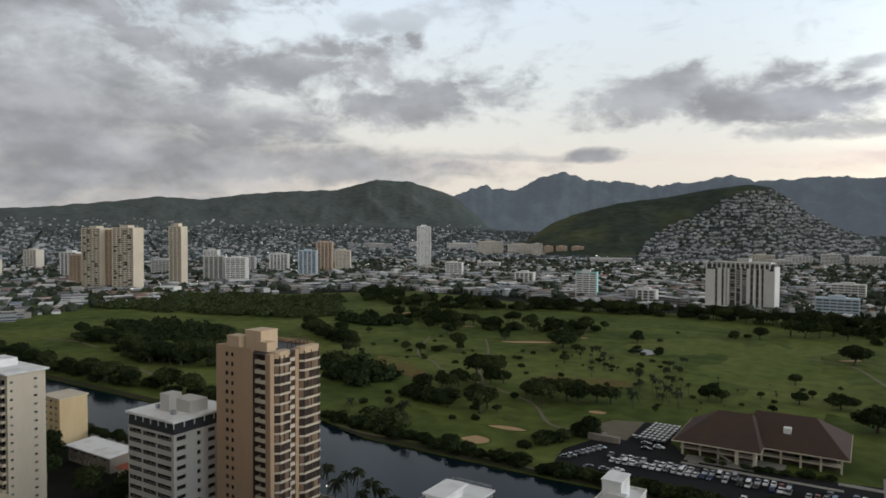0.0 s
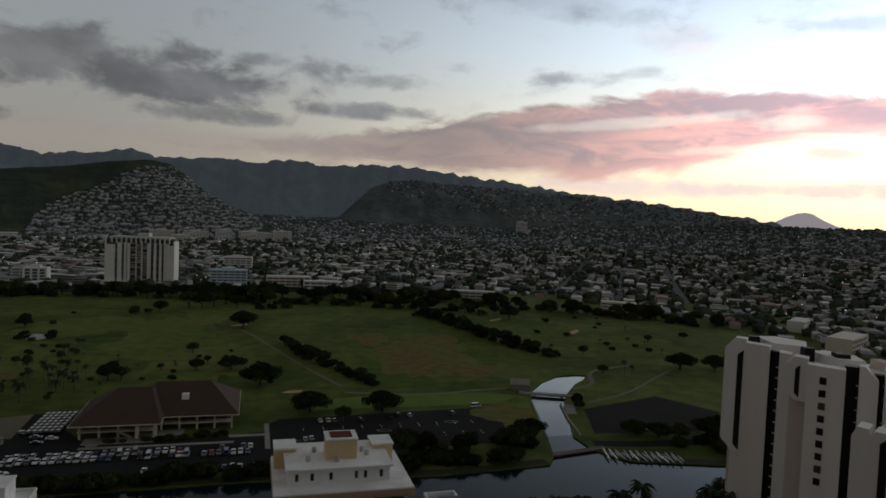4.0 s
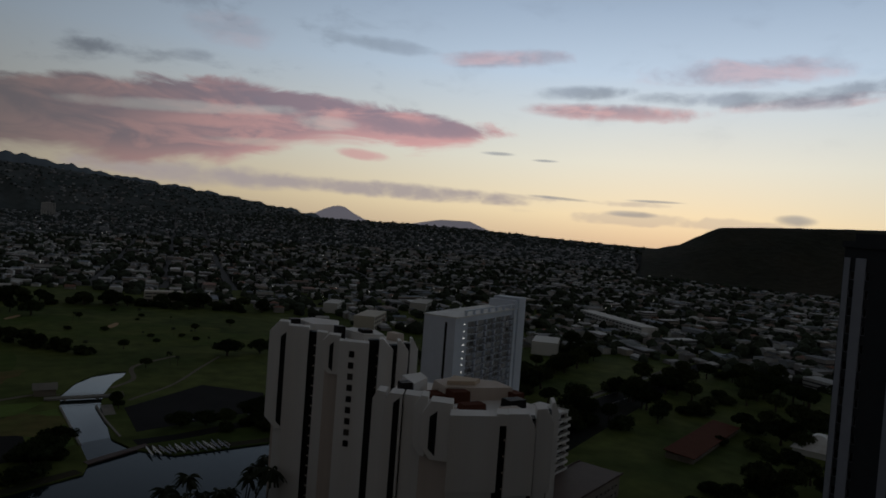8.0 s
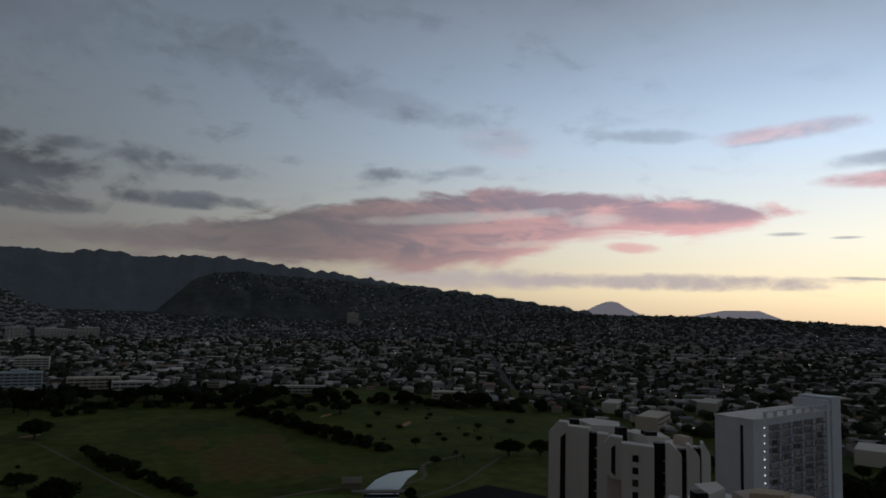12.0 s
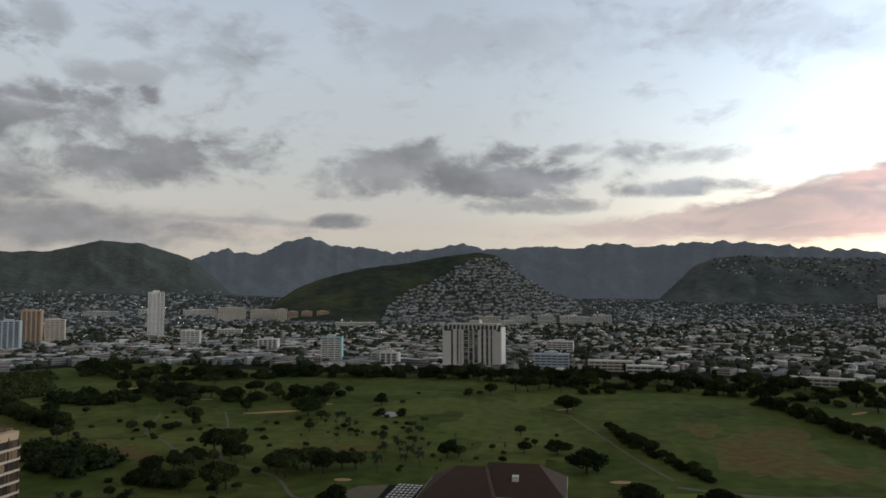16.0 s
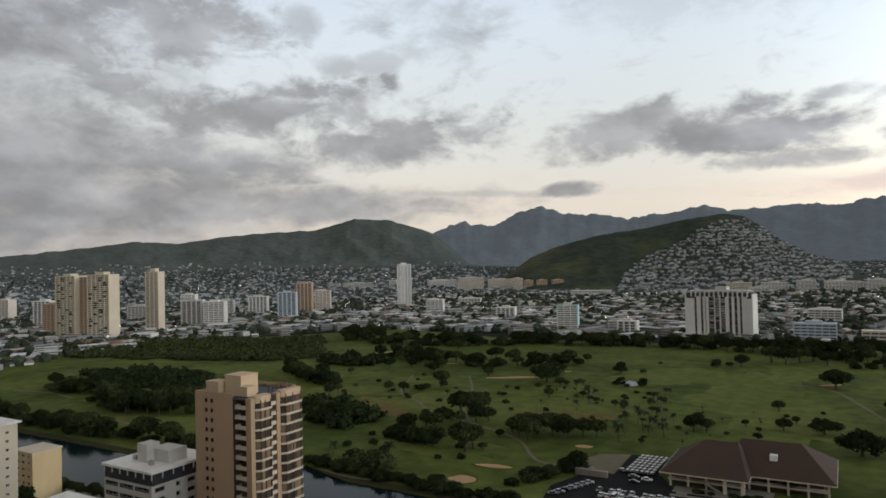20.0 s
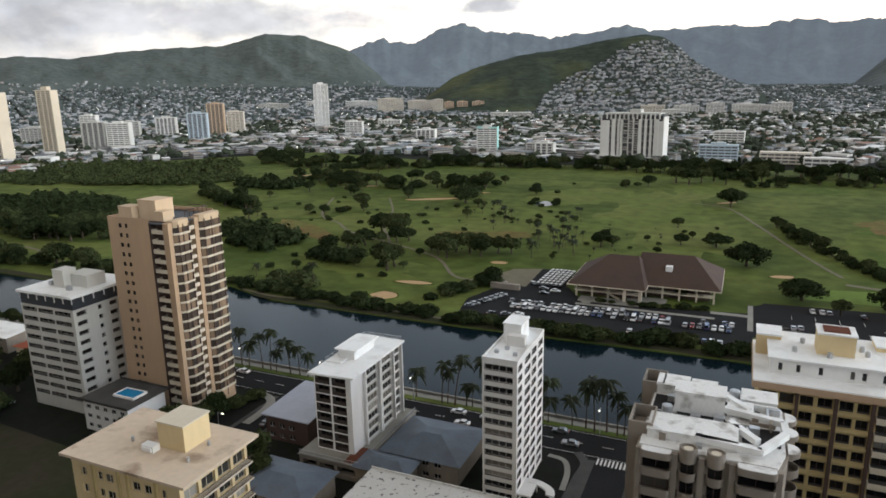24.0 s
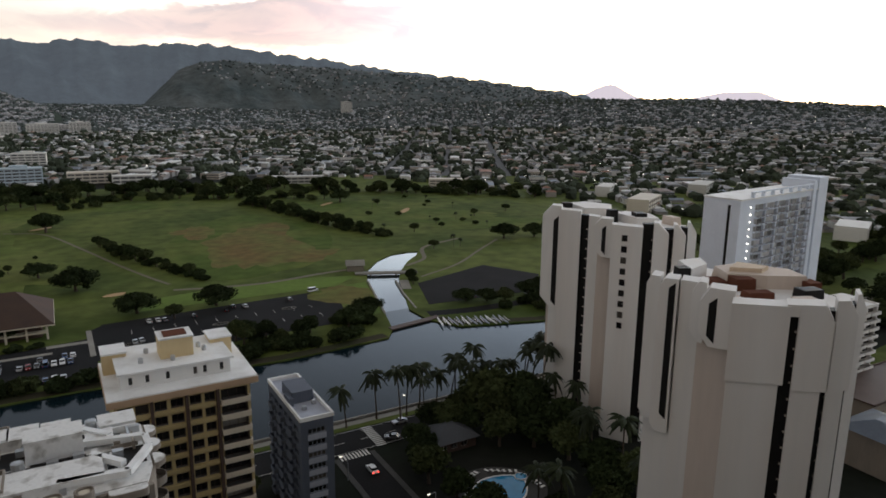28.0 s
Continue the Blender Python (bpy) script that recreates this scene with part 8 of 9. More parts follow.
# channel wall, apron and the canoe landing
strip("channel_wall", [(139, 265), (145, 290), (152, 313)], 0.8, 0.35, PAVING, "pale concrete wall along the channel", "wall", 1.2)
strip("channel_wall", [(123, 264), (139, 320)], 0.8, 0.35, PAVING, "pale concrete wall along the channel", "wall", 1.2)
strip("apron", [(150, 296), (156, 312)], 5.0, 0.09, PAVING, "pale concrete apron beside the channel", "paving")
t = thing("dock", (116, 243, 0), "low dark timber dock reaching into the canal", "dock")
g = Geo()
g.solid([(0, -0.5, -0.3), (26, 4.5, -0.3), (26, 8.0, -0.3), (0, 3.0, -0.3), (0, -0.5, 0.25), (26, 4.5, 0.25), (26, 8.0, 0.25), (0, 3.0, 0.25)], [(0, 3, 2, 1), (4, 5, 6, 7), (0, 1, 5, 4), (1, 2, 6, 5), (2, 3, 7, 6), (3, 0, 4, 7)])
part("deck", g, BROWN, t)


def canoe(x, y, rz, pale):
    t = thing("outrigger_canoe", (x, y, 0.12), "white outrigger canoe drawn up on the bank" if pale else "weathered grey outrigger canoe drawn up on the bank", "canoe", "canoes", rz)
    g = Geo()
    k = [(-6.0, 0.0, 0.55), (-4.0, 0.36, 0.4), (0, 0.45, 0.35), (4.0, 0.36, 0.4), (6.0, 0.0, 0.6)]
    for (a, p, h), (b, q, j) in zip(k, k[1:]):
        g.solid([(a, -p, h), (a, p, h), (b, q, j), (b, -q, j), (a, -p * 0.4, 0), (a, p * 0.4, 0), (b, q * 0.4, 0), (b, -q * 0.4, 0)], [(0, 3, 2, 1), (4, 5, 6, 7), (0, 4, 7, 3), (1, 2, 6, 5)])
    part("hull", g, ROOF_WHITE if pale else PANEL_GREY, t)
    g = Geo()
    g.tube([(-2.6, 1.8, 0.15), (-2.6, 1.8, 0.3)], [0.12, 0.12], 6)
    g.box(-3.0, 2.4, 1.7, 1.95, 0.1, 0.32)
    part("outrigger", g, ROOF_WHITE, t)
    for xx in (-1.6, 1.4):
        g = Geo()
        g.box(xx, xx + 0.12, -0.3, 1.9, 0.42, 0.52)
        part("boom", g, BROWN, t)


for i in range(11):
    canoe(138.5 + i * 2.6, 241.5 - i * 0.95, radians(-106 + 4 * (i % 3)), i < 2 or i % 4 == 0)

# ---- trees ----
BARK = mat("bark", (0.085, 0.065, 0.048), 0.95, var=0.25, scale=1.0, fine=6.0, tilt=0.3)
LEAF = mat("dark_foliage", (0.033, 0.046, 0.019), 0.9, var=0.3, scale=0.3, fine=2.0, each=0.3, island=0.22, spec=0.04)
LEAF_OLIVE = mat("olive_foliage", (0.060, 0.074, 0.030), 0.9, var=0.3, scale=0.3, fine=2.0, each=0.25, island=0.22, spec=0.04)
PALM_LEAF = mat("palm_fronds", (0.022, 0.030, 0.012), 0.75, var=0.25, scale=0.5, fine=3.0, each=0.25, island=0.2, spec=0.2)


def crown_mesh(lobes, count, size, seed, material):
    """A crown of leaf tufts over a few lobes of (x, y, z, radius, flatness), with ragged gaps between."""
    rnd = random.Random(seed)
    g = Geo()
    for x, y, z, r, f in lobes:
        n = len(g.v)
        for a, b, c in ICO_V:
            k = rnd.uniform(0.55, 0.85)
            g.v.append((x + a * r * k, y + b * r * k, z + c * r * f * k))
        g.f += [tuple(n + i for i in t) for t in ICO_F]
        g.m += [0] * len(ICO_F)
    total = sum(l[3] ** 2 for l in lobes)
    for x, y, z, r, f in lobes:
        for _ in range(int(count * r * r / total)):
            d = Vector((rnd.gauss(0, 1), rnd.gauss(0, 1), rnd.gauss(0.25, 1))).normalized()
            k = rnd.uniform(0.72, 1.1)
            p = Vector((x + d.x * r * k, y + d.y * r * k, z + d.z * r * f * k))
            for _ in range(2):
                u = Vector((rnd.gauss(0, 1), rnd.gauss(0, 1), rnd.gauss(0, 0.6))).normalized() * size * rnd.uniform(0.5, 1.2)
                v = u.cross(Vector((rnd.gauss(0, 1), rnd.gauss(0, 1), rnd.gauss(0, 1)))).normalized() * size * rnd.uniform(0.4, 0.9)
                g.face([p - u, p - v * 0.7, p + u * 0.8, p + v], 0)
    return g.mesh("crown", material)


def trunk_mesh(h, r, limbs, spread, seed):
    rnd = random.Random(seed)
    g = Geo()
    g.tube([(0, 0, -0.2), (0.1, 0.05, h * 0.5), (0.2, -0.1, h)], [r * 1.3, r, r * 0.7], 7)
    for i in range(limbs):
        a = 2 * math.pi * i / limbs + rnd.uniform(-0.3, 0.3)
        e = (spread * math.cos(a), spread * math.sin(a), h * rnd.uniform(1.5, 1.9))
        g.tube([(0.2, -0.1, h * 0.9), (e[0] * 0.5, e[1] * 0.5, (h + e[2]) / 2), e], [r * 0.55, r * 0.4, r * 0.15], 5)
    return g.mesh("trunk", BARK)


def ring_lobes(n, spread, z, r, f, seed, top=True):
    rnd = random.Random(seed)
    out = [(0, 0, z + r * 0.25, r * 1.05, f)] if top else []
    for i in range(n):
        a = 2 * math.pi * i / n + rnd.uniform(-0.4, 0.4)
        s = spread * rnd.uniform(0.7, 1.1)
        out.append((s * math.cos(a), s * math.sin(a), z + rnd.uniform(-0.25, 0.25) * r, r * rnd.uniform(0.7, 1.05), f))
    return out


KINDS = {}


def tree_kind(key, label, trunk, crowns, category="tree"):
    KINDS[key] = (label, trunk, crowns, category)


tree_kind("umbrella", "wide flat-topped dark shade tree on the course", [trunk_mesh(3.0, 0.55, 5, 4.5, 1)], [crown_mesh(ring_lobes(9, 5.4, 4.6, 3.6, 0.62, s) + ring_lobes(5, 2.6, 5.7, 3.4, 0.62, s + 7), 2300, 0.5, s, LEAF) for s in (1, 2, 3)])
tree_kind("round", "round dark green tree with a ragged crown", [trunk_mesh(2.2, 0.35, 4, 2.0, 2)], [crown_mesh(ring_lobes(5, 2.3, 4.6, 2.3, 0.85, s), 800, 0.5, s, m) for s, m in ((11, LEAF), (12, LEAF), (13, LEAF_OLIVE), (14, LEAF_OLIVE))])
tree_kind("tall", "tall dark ironwood with an uneven crown", [trunk_mesh(3.5, 0.35, 3, 1.4, 3)], [crown_mesh([(0, 0, 4.5, 2.3, 1.0), (0.6, -0.4, 7.5, 2.0, 1.1), (-0.5, 0.4, 10.2, 1.5, 1.2), (0.9, 0.7, 5.8, 1.7, 0.9)], 750, 0.5, s, m) for s, m in ((21, LEAF), (22, LEAF), (23, LEAF_OLIVE))])
tree_kind("bush", "low dense dark green bush", [trunk_mesh(0.6, 0.2, 3, 1.0, 4)], [crown_mesh(ring_lobes(5, 2.4, 1.5, 1.9, 0.8, s), 560, 0.45, s, m) for s, m in ((31, LEAF), (32, LEAF), (33, LEAF_OLIVE))], "bush")


def palm_meshes(h, lean, seed, fan=False):
    rnd = random.Random(seed)
    g = Geo()
    pts = [(lean * (i / 6) ** 1.6, lean * 0.3 * (i / 6) ** 2, h * i / 6) for i in range(7)]
    g.tube([(0, 0, -0.2)] + pts[1:], [0.24, 0.17, 0.15, 0.14, 0.13, 0.13, 0.15], 6)
    trunk = g.mesh("trunk", BARK)
    g = Geo()
    cx, cy, cz = pts[-1]
    count = 19 if not fan else 22
    for i in range(count):
        a = 2 * math.pi * i / count * 1.0 + rnd.uniform(-0.2, 0.2)
        up = rnd.uniform(-0.5, 1.1)
        length = (2.9 if not fan else 1.7) * rnd.uniform(0.85, 1.1)
        d, side = Vector((math.cos(a), math.sin(a), 0)), Vector((-math.sin(a), math.cos(a), 0))
        spine = []
        for k in range(6):
            t = k / 5
            spine.append(Vector((cx, cy, cz)) + d * length * t + Vector((0, 0, length * (up * t * 0.8 - 0.95 * t * t))))
        for k in range(5):
            wide = (0.18, 0.5, 0.55, 0.42, 0.22)[k] * (1.0 if not fan else 1.3)
            for s in (-1, 1):
                p, q = spine[k], spine[k + 1]
                g.face([p, q, q + side * s * wide * 0.75 - Vector((0, 0, wide * 0.55)), p + side * s * wide - Vector((0, 0, wide * 0.75))])
    return trunk, g.mesh("crown", PALM_LEAF)


PALMS = [palm_meshes(9.5, 1.2, 1), palm_meshes(11.0, -0.8, 2), palm_meshes(7.5, 0.5, 3), palm_meshes(12.0, 1.8, 4), palm_meshes(6.5, 0.1, 5, True)]


FAR_TREES = []


def plant(kind, x, y, s=1.0, group="trees on the course", z=0.0):
    if (math.hypot(x, y) > 520 or group == "wood by the canal" and math.hypot(x, y) > 330) and kind not in ("palm", "fan", "umbrella"):
        FAR_TREES.append((KINDS[kind][1][0], KINDS[kind][2], x, y, s))
        return None
    rot = random.uniform(0, 2 * math.pi)
    if kind == "palm":
        i = random.randrange(4)
        trunk, crown = PALMS[i]
        label, category = "tall leaning coconut palm" if i in (0, 3) else "slim coconut palm with drooping fronds", "palm tree"
    elif kind == "fan":
        trunk, crown = PALMS[4]
        label, category = "short fan palm on the course", "palm tree"
    else:
        label, trunks, crowns, category = KINDS[kind]
        trunk, crown = trunks[0], random.choice(crowns)
    t = thing("palm" if category == "palm tree" else category, (x, y, z), label, category, group, rot)
    k = s * random.uniform(0.9, 1.1)
    t.scale = (k, k, k * random.uniform(0.92, 1.1))
    part("trunk", trunk, None, t)
    part("crown", crown, None, t)
    return t


random.seed(12)
# single shade trees, and bushes round the pond
for x, y, k in ((-151, 523, 0.9), (-150, 507, 0.7), (-134, 526, 0.8), (-131, 509, 1.0), (-140, 500, 0.7)):
    plant("bush", x, y, k)
for x, y, s in ((5, 368, 1.35), (27, 316, 1.25), (60, 312, 1.2), (-11, 405, 0.95), (-7, 555, 1.3), (-201, 497, 1.5), (-208, 528, 1.3), (-160, 556, 0.8), (117, 268, 0.8), (268, 380, 1.3), (291, 376, 1.1), (230, 590, 1.2), (109, 260, 0.8), (62, 268, 0.7), (102, 255, 0.9)):
    plant("umbrella", x, y, s)
for x, y, s in ((-36, 453, 0.9), (-30, 405, 1.0), (-72, 384, 1.3), (-66, 387, 1.1), (-73, 404, 0.9), (-95, 616, 1.0), (-77, 626, 1.3), (-130, 510, 0.8), (-255, 504, 1.0), (-238, 563, 1.2), (-275, 590, 1.2), (-301, 602, 1.3), (-218, 588, 1.1), (-206, 610, 1.1), (-294, 417, 1.0), (-215, 420, 0.7), (-214, 321, 1.4), (-261, 440, 1.0), (-189, 356, 1.2), (-184, 362, 1.3), (-196, 350, 1.0), (-350, 548, 1.4), (-308, 561, 1.3), (-393, 575, 1.4), (-340, 520, 1.0), (-313, 507, 1.2), (209, 374, 0.8), (40, 300, 0.9), (-20, 300, 0.8)):
    plant("round", x, y, s)
for x, y, s in ((-137, 345, 1.7), (-122, 350, 1.6), (-154, 352, 1.4), (-129, 341, 1.5), (-146, 346, 1.4), (-115, 352, 1.2), (-160, 343, 1.1)):
    plant("round", x, y, s)
for x, y in ((-177, 455), (-172, 458), (-165, 459), (-156, 451), (-142, 436), (-137, 432), (-128, 430), (-102, 449), (-98, 380), (-105, 401), (-89, 369), (-111, 391), (-105, 356), (-100, 395), (-95, 402), (-88, 384), (-84, 392), (-92, 410), (-108, 380), (-150, 444), (-121, 424), (276, 458), (289, 456), (283, 424), (223, 372), (226, 369), (254, 560), (308, 568), (240, 540), (-316, 376), (-306, 379), (-373, 472)):
    plant(random.choice(("fan", "palm", "round")) if y > 420 else random.choice(("fan", "palm")), x, y, random.uniform(0.6, 0.95) * (0.8 if y > 420 else 1.0))


# trees read over the middle of the course
for x, y, s in ((-358, 510, 1.3), (-348, 567, 1.6), (-315, 530, 1.2), (-417, 578, 1.6), (-410, 596, 1.5), (-398, 612, 1.4), (-391, 650, 1.5), (-363, 647, 1.5), (-292, 595, 1.5), (-274, 599, 1.5), (-260, 512, 1.2), (-228, 550, 2), (-268, 449, 1.5), (-305, 499, 1.2), (-282, 419, 1), (-208, 372, 2), (-199, 370, 1.9), (-193, 370, 1.7), (-231, 411, 0.7), (-203, 342, 1.5), (-202, 329, 1.4), (-210, 334, 1.3), (-164, 297, 1.9), (-164, 305, 1.8), (-172, 306, 1.5), (-152, 335, 1.6), (-145, 330, 1.7), (-136, 359, 1.3)):
    plant("round", x, y, s)
for x, y, s in ((-132, 355, 1.1), (-177, 440, 0.8), (-185, 484, 0.9), (-327, 398, 1), (-327, 388, 1), (-399, 520, 0.9), (-165, 574, 1), (-7, 543, 2), (-57, 661, 2), (-45, 652, 2), (-35, 666, 1.9), (-25, 680, 2), (-14, 659, 1.8)):
    plant("round", x, y, s)
for x, y, s in ((-213, 307, 1.9), (-202, 304, 2), (-193, 303, 2), (-191, 310, 1.8), (-276, 431, 1.1), (-275, 439, 1), (-391, 453, 1.4), (-359, 419, 0.9), (-307, 348, 2), (-291, 340, 2.1), (-277, 335, 2.1), (-272, 340, 1.9), (-276, 318, 2), (-265, 318, 2), (-209, 265, 1.4), (-200, 270, 1), (-171, 282, 0.6), (-190, 248, 1.2), (-170, 245, 1.2), (-152, 249, 1.1), (-145, 569, 0.8), (-150, 510, 0.7), (-98, 625, 1), (-87, 631, 1), (-143, 622, 0.5), (-31, 440, 0.5), (-230, 366, 0.6), (-240, 399, 0.6)):
    plant("bush", x, y, s)
for x, y, s in ((-184, 394, 0.5), (-172, 379, 0.5), (-331, 425, 0.5), (6, 649, 1.5), (17, 651, 1.5), (31, 658, 1.5)):
    plant("bush", x, y, s)
for x, y, s in ((-161, 452, 0.9), (-159, 457, 1), (-146, 409, 0.8), (-146, 435, 0.9), (-146, 447, 0.9), (-112, 395, 0.9), (-105, 373, 1), (-103, 389, 0.9), (-97, 375, 1), (-100, 406, 0.9), (-92, 376, 1), (-92, 388, 0.9), (-84, 367, 1), (-81, 357, 0.9), (-100, 432, 0.8), (-105, 445, 0.8), (-103, 458, 0.8), (-98, 450, 0.8), (-102, 347, 1), (-91, 363, 0.9), (-220, 263, 0.9), (-182, 258, 1), (-146, 431, 0.8)):
    plant("palm", x, y, s)
for _ in range(34):
    plant(random.choice(("bush", "round", "bush")), random.uniform(-330, -110), random.uniform(395, 500), random.uniform(0.35, 0.7))
for _ in range(14):
    plant(random.choice(("bush", "round")), random.uniform(-235, -150), random.uniform(272, 330), random.uniform(0.4, 0.8))
for _ in range(44):
    plant(random.choice(("bush", "bush", "fan", "round")), random.uniform(-175, 10), random.uniform(345, 470), random.uniform(0.28, 0.6))
for _ in range(22):
    plant(random.choice(("bush", "round", "fan")), random.uniform(200, 380), random.uniform(400, 600), random.uniform(0.5, 0.95))


def belt(kinds, line, count, spread, s0, s1, group):
    """Trees strewn along a line."""
    v = [Vector(p) for p in line]
    lengths = [(b - a).length for a, b in zip(v, v[1:])]
    for i in range(count):
        u = (i + random.uniform(0.1, 0.9)) / count * sum(lengths)
        k = 0
        while u > lengths[k] and k < len(lengths) - 1:
            u -= lengths[k]
            k += 1
        p = v[k].lerp(v[k + 1], min(1, u / lengths[k]))
        plant(random.choice(kinds), p.x + random.uniform(-spread, spread), p.y + random.uniform(-spread, spread), random.uniform(s0, s1), group)


belt(["bush", "round"], [(22, 484), (33, 435), (46, 405), (58, 380), (66, 360)], 34, 3.0, 0.6, 1.2, "hedge of the practice field")
belt(["bush", "round"], [(148, 612), (160, 590), (172, 520), (185, 458), (200, 424)], 62, 4.5, 0.8, 1.4, "hedge of the practice field")
belt(["round", "round", "bush"], [(-110, 740), (-20, 735), (60, 735), (130, 722), (215, 712)], 80, 18, 1.3, 2.0, "trees along the far edge")
belt(["round", "bush"], [(-20, 690), (30, 690), (80, 690), (150, 650), (222, 622)], 50, 10, 1.1, 1.6, "trees along the far edge")
belt(["round", "bush"], [(225, 700), (300, 640), (360, 598), (420, 540)], 60, 12, 1.2, 1.8, "trees along the far edge")
belt(["round", "round", "bush"], [(-330, 735), (-260, 735), (-180, 745), (-110, 745)], 66, 14, 1.3, 1.9, "trees along the far edge")
belt(["round", "bush"], [(-600, 780), (-520, 690), (-450, 680), (-380, 690), (-330, 720)], 80, 22, 1.3, 2.0, "trees along the far edge")
belt(["round", "bush"], [(-400, 575), (-350, 560), (-300, 560), (-250, 575), (-200, 590)], 44, 15, 1.2, 1.7, "tree group on the course")
# woods on the canal side
for kinds, line, n, sp, s0, s1 in ((["bush", "bush", "round"], [(-440, 470), (-390, 440), (-350, 420)], 40, 10, 1.2, 1.8), (["bush", "round"], [(-480, 312), (-410, 290), (-375, 300)], 40, 11, 1.3, 1.9),
                                   (["bush", "round"], [(-700, 244), (-520, 240), (-440, 236), (-367, 240), (-325, 242), (-270, 236)], 90, 5, 1.1, 1.7), (["bush", "round"], [(-560, 330), (-530, 310), (-500, 320)], 26, 12, 1.0, 1.6)):
    belt(kinds, line, n, sp, s0, s1, "wood by the canal")


def inside(x, y, poly):
    hit = False
    for (a, b), (c, d) in zip(poly, poly[1:] + poly[:1]):
        if (b > y) != (d > y) and x < a + (y - b) * (c - a) / (d - b):
            hit = not hit
    return hit


def thickets():
    """Dense low woods whose crowns run together."""
    crowns = [crown_mesh(ring_lobes(4, 2.6, 1.7, 2.2, 0.85, s), 64, 1.1, s, LEAF) for s in (41, 42, 43)]
    rnd = random.Random(19)
    for k, (poly, step) in enumerate((([(-914, 519), (-862, 560), (-765, 612), (-643, 640), (-596, 700), (-530, 620), (-462, 549), (-480, 515), (-552, 490), (-742, 445)], 7.6), ([(-612, 374), (-590, 411), (-481, 413), (-431, 365), (-495, 330)], 7.0),
                                      ([(-450, 286), (-440, 335), (-415, 352), (-396, 330), (-410, 300)], 7.5), ([(-318, 352), (-300, 368), (-282, 362), (-248, 332), (-243, 308), (-284, 315)], 6.5), ([(-222, 262), (-196, 266), (-178, 248), (-200, 246)], 5.5), ([(-470, 545), (-430, 560), (-380, 540), (-395, 515), (-450, 505)], 7.0))):
        verts, faces, n = [], [], 0
        xs, ys = [p[0] for p in poly], [p[1] for p in poly]
        for _ in range(int((max(xs) - min(xs)) * (max(ys) - min(ys)) / step ** 2 * 1.25)):
            u, v = rnd.uniform(min(xs), max(xs)), rnd.uniform(min(ys), max(ys))
            if inside(u + 12 * noise.noise(Vector((u * 0.03, v * 0.03, 1))), v + 12 * noise.noise(Vector((u * 0.03, v * 0.03, 7))), poly):
                me = rnd.choice(crowns)
                co = np.empty(len(me.vertices) * 3)
                me.vertices.foreach_get("co", co)
                a, s = rnd.uniform(0, 6.28), rnd.choice((0.7, 0.9, 1.1, 1.35, 1.6, 1.9))
                co = co.reshape(-1, 3) * (s, s, s * rnd.uniform(0.55, 1.15))
                verts.append(np.c_[co[:, 0] * math.cos(a) - co[:, 1] * math.sin(a) + u, co[:, 0] * math.sin(a) + co[:, 1] * math.cos(a) + v, co[:, 2]])
                faces += [tuple(n + i for i in p.vertices) for p in me.polygons]
                n += len(co)
        me = bpy.data.meshes.new("thicket")
        me.from_pydata(np.concatenate(verts).tolist(), [], faces)
        me.materials.append(LEAF if k % 2 else LEAF_OLIVE)
        single("thicket", me, None, "dense dark green thicket beside the canal", "thicket", kind="stuff")


thickets()
# canal bank planting
belt(["bush"], [(-222, 250), (-181, 244), (-133, 240), (-100, 239), (-60, 240), (-16, 242), (40, 240), (100, 244)], 56, 2.5, 0.9, 1.5, "bank planting")
belt(["bush"], [(-100, 241), (-80, 242), (-60, 242)], 7, 2, 0.8, 1.1, "bank planting")
belt(["bush"], [(-48, 242), (-28, 243), (-14, 244)], 7, 2, 0.8, 1.1, "bank planting")
belt(["bush", "round"], [(54, 258), (68, 253), (80, 251), (88, 255)], 11, 3.0, 0.8, 1.15, "bank planting")
belt(["bush"], [(98, 262), (106, 257), (116, 254)], 6, 2, 0.8, 1.1, "bank planting")
belt(["bush"], [(12, 246), (34, 246), (54, 246)], 12, 2, 0.7, 1.1, "bank planting")
patch("bank_lawn", [(113, 264), (122, 266), (137, 318), (119, 316), (112, 296)], 0.057, LAWN, "bright strip of lawn beside the channel", "lawn")
plant("tall", -98, 113, 1.5, "street trees")
plant("tall", -99.6, 111, 1.2, "street trees")
belt(["round", "bush"], [(-120, 262), (-114, 280), (-106, 296)], 10, 4, 0.9, 1.3, "bank planting")
belt(["round"], [(155, 300), (165, 318)], 3, 2, 0.7, 0.9, "bank planting")
belt(["round", "bush"], [(180, 246), (205, 240), (240, 236), (300, 236)], 16, 6, 0.9, 1.4, "bank planting")
belt(["bush"], [(-55, 283), (-40, 284), (-24, 286), (-8, 288)], 12, 1.5, 0.4, 0.7, "clubhouse planting")
# palms along the canal walk
for x in (-164, -160, -156, -152, -148, -144, -140, -137, -133, -129, -125, -86, -78, -76, -73, -70, -67, -64, -47, -44, -38, -35, -32, -29, -26, -23, -20, -17, -14, -9, -6, 24, 30, 36):
    plant("palm", x + random.uniform(-1, 1), 171.0 + random.uniform(-0.7, 0.7), random.uniform(0.95, 1.3), "canal palms")
for x, y in ((67, 171), (77, 172), (82, 166), (86, 170), (89, 164), (91, 171), (97, 171), (100, 168), (104, 171.5), (105, 163), (110, 171), (113, 167), (120, 170), (125, 171), (128, 168), (131, 171), (134, 171), (138, 169), (142, 171), (147, 170)):
    plant("palm", x, y, random.uniform(1.25, 1.6), "canal palms")
for x, y, s in ((165, 264, 0.75), (174, 259, 0.7), (198, 258, 0.9), (207, 262, 0.8)):
    plant("umbrella", x, y, s)
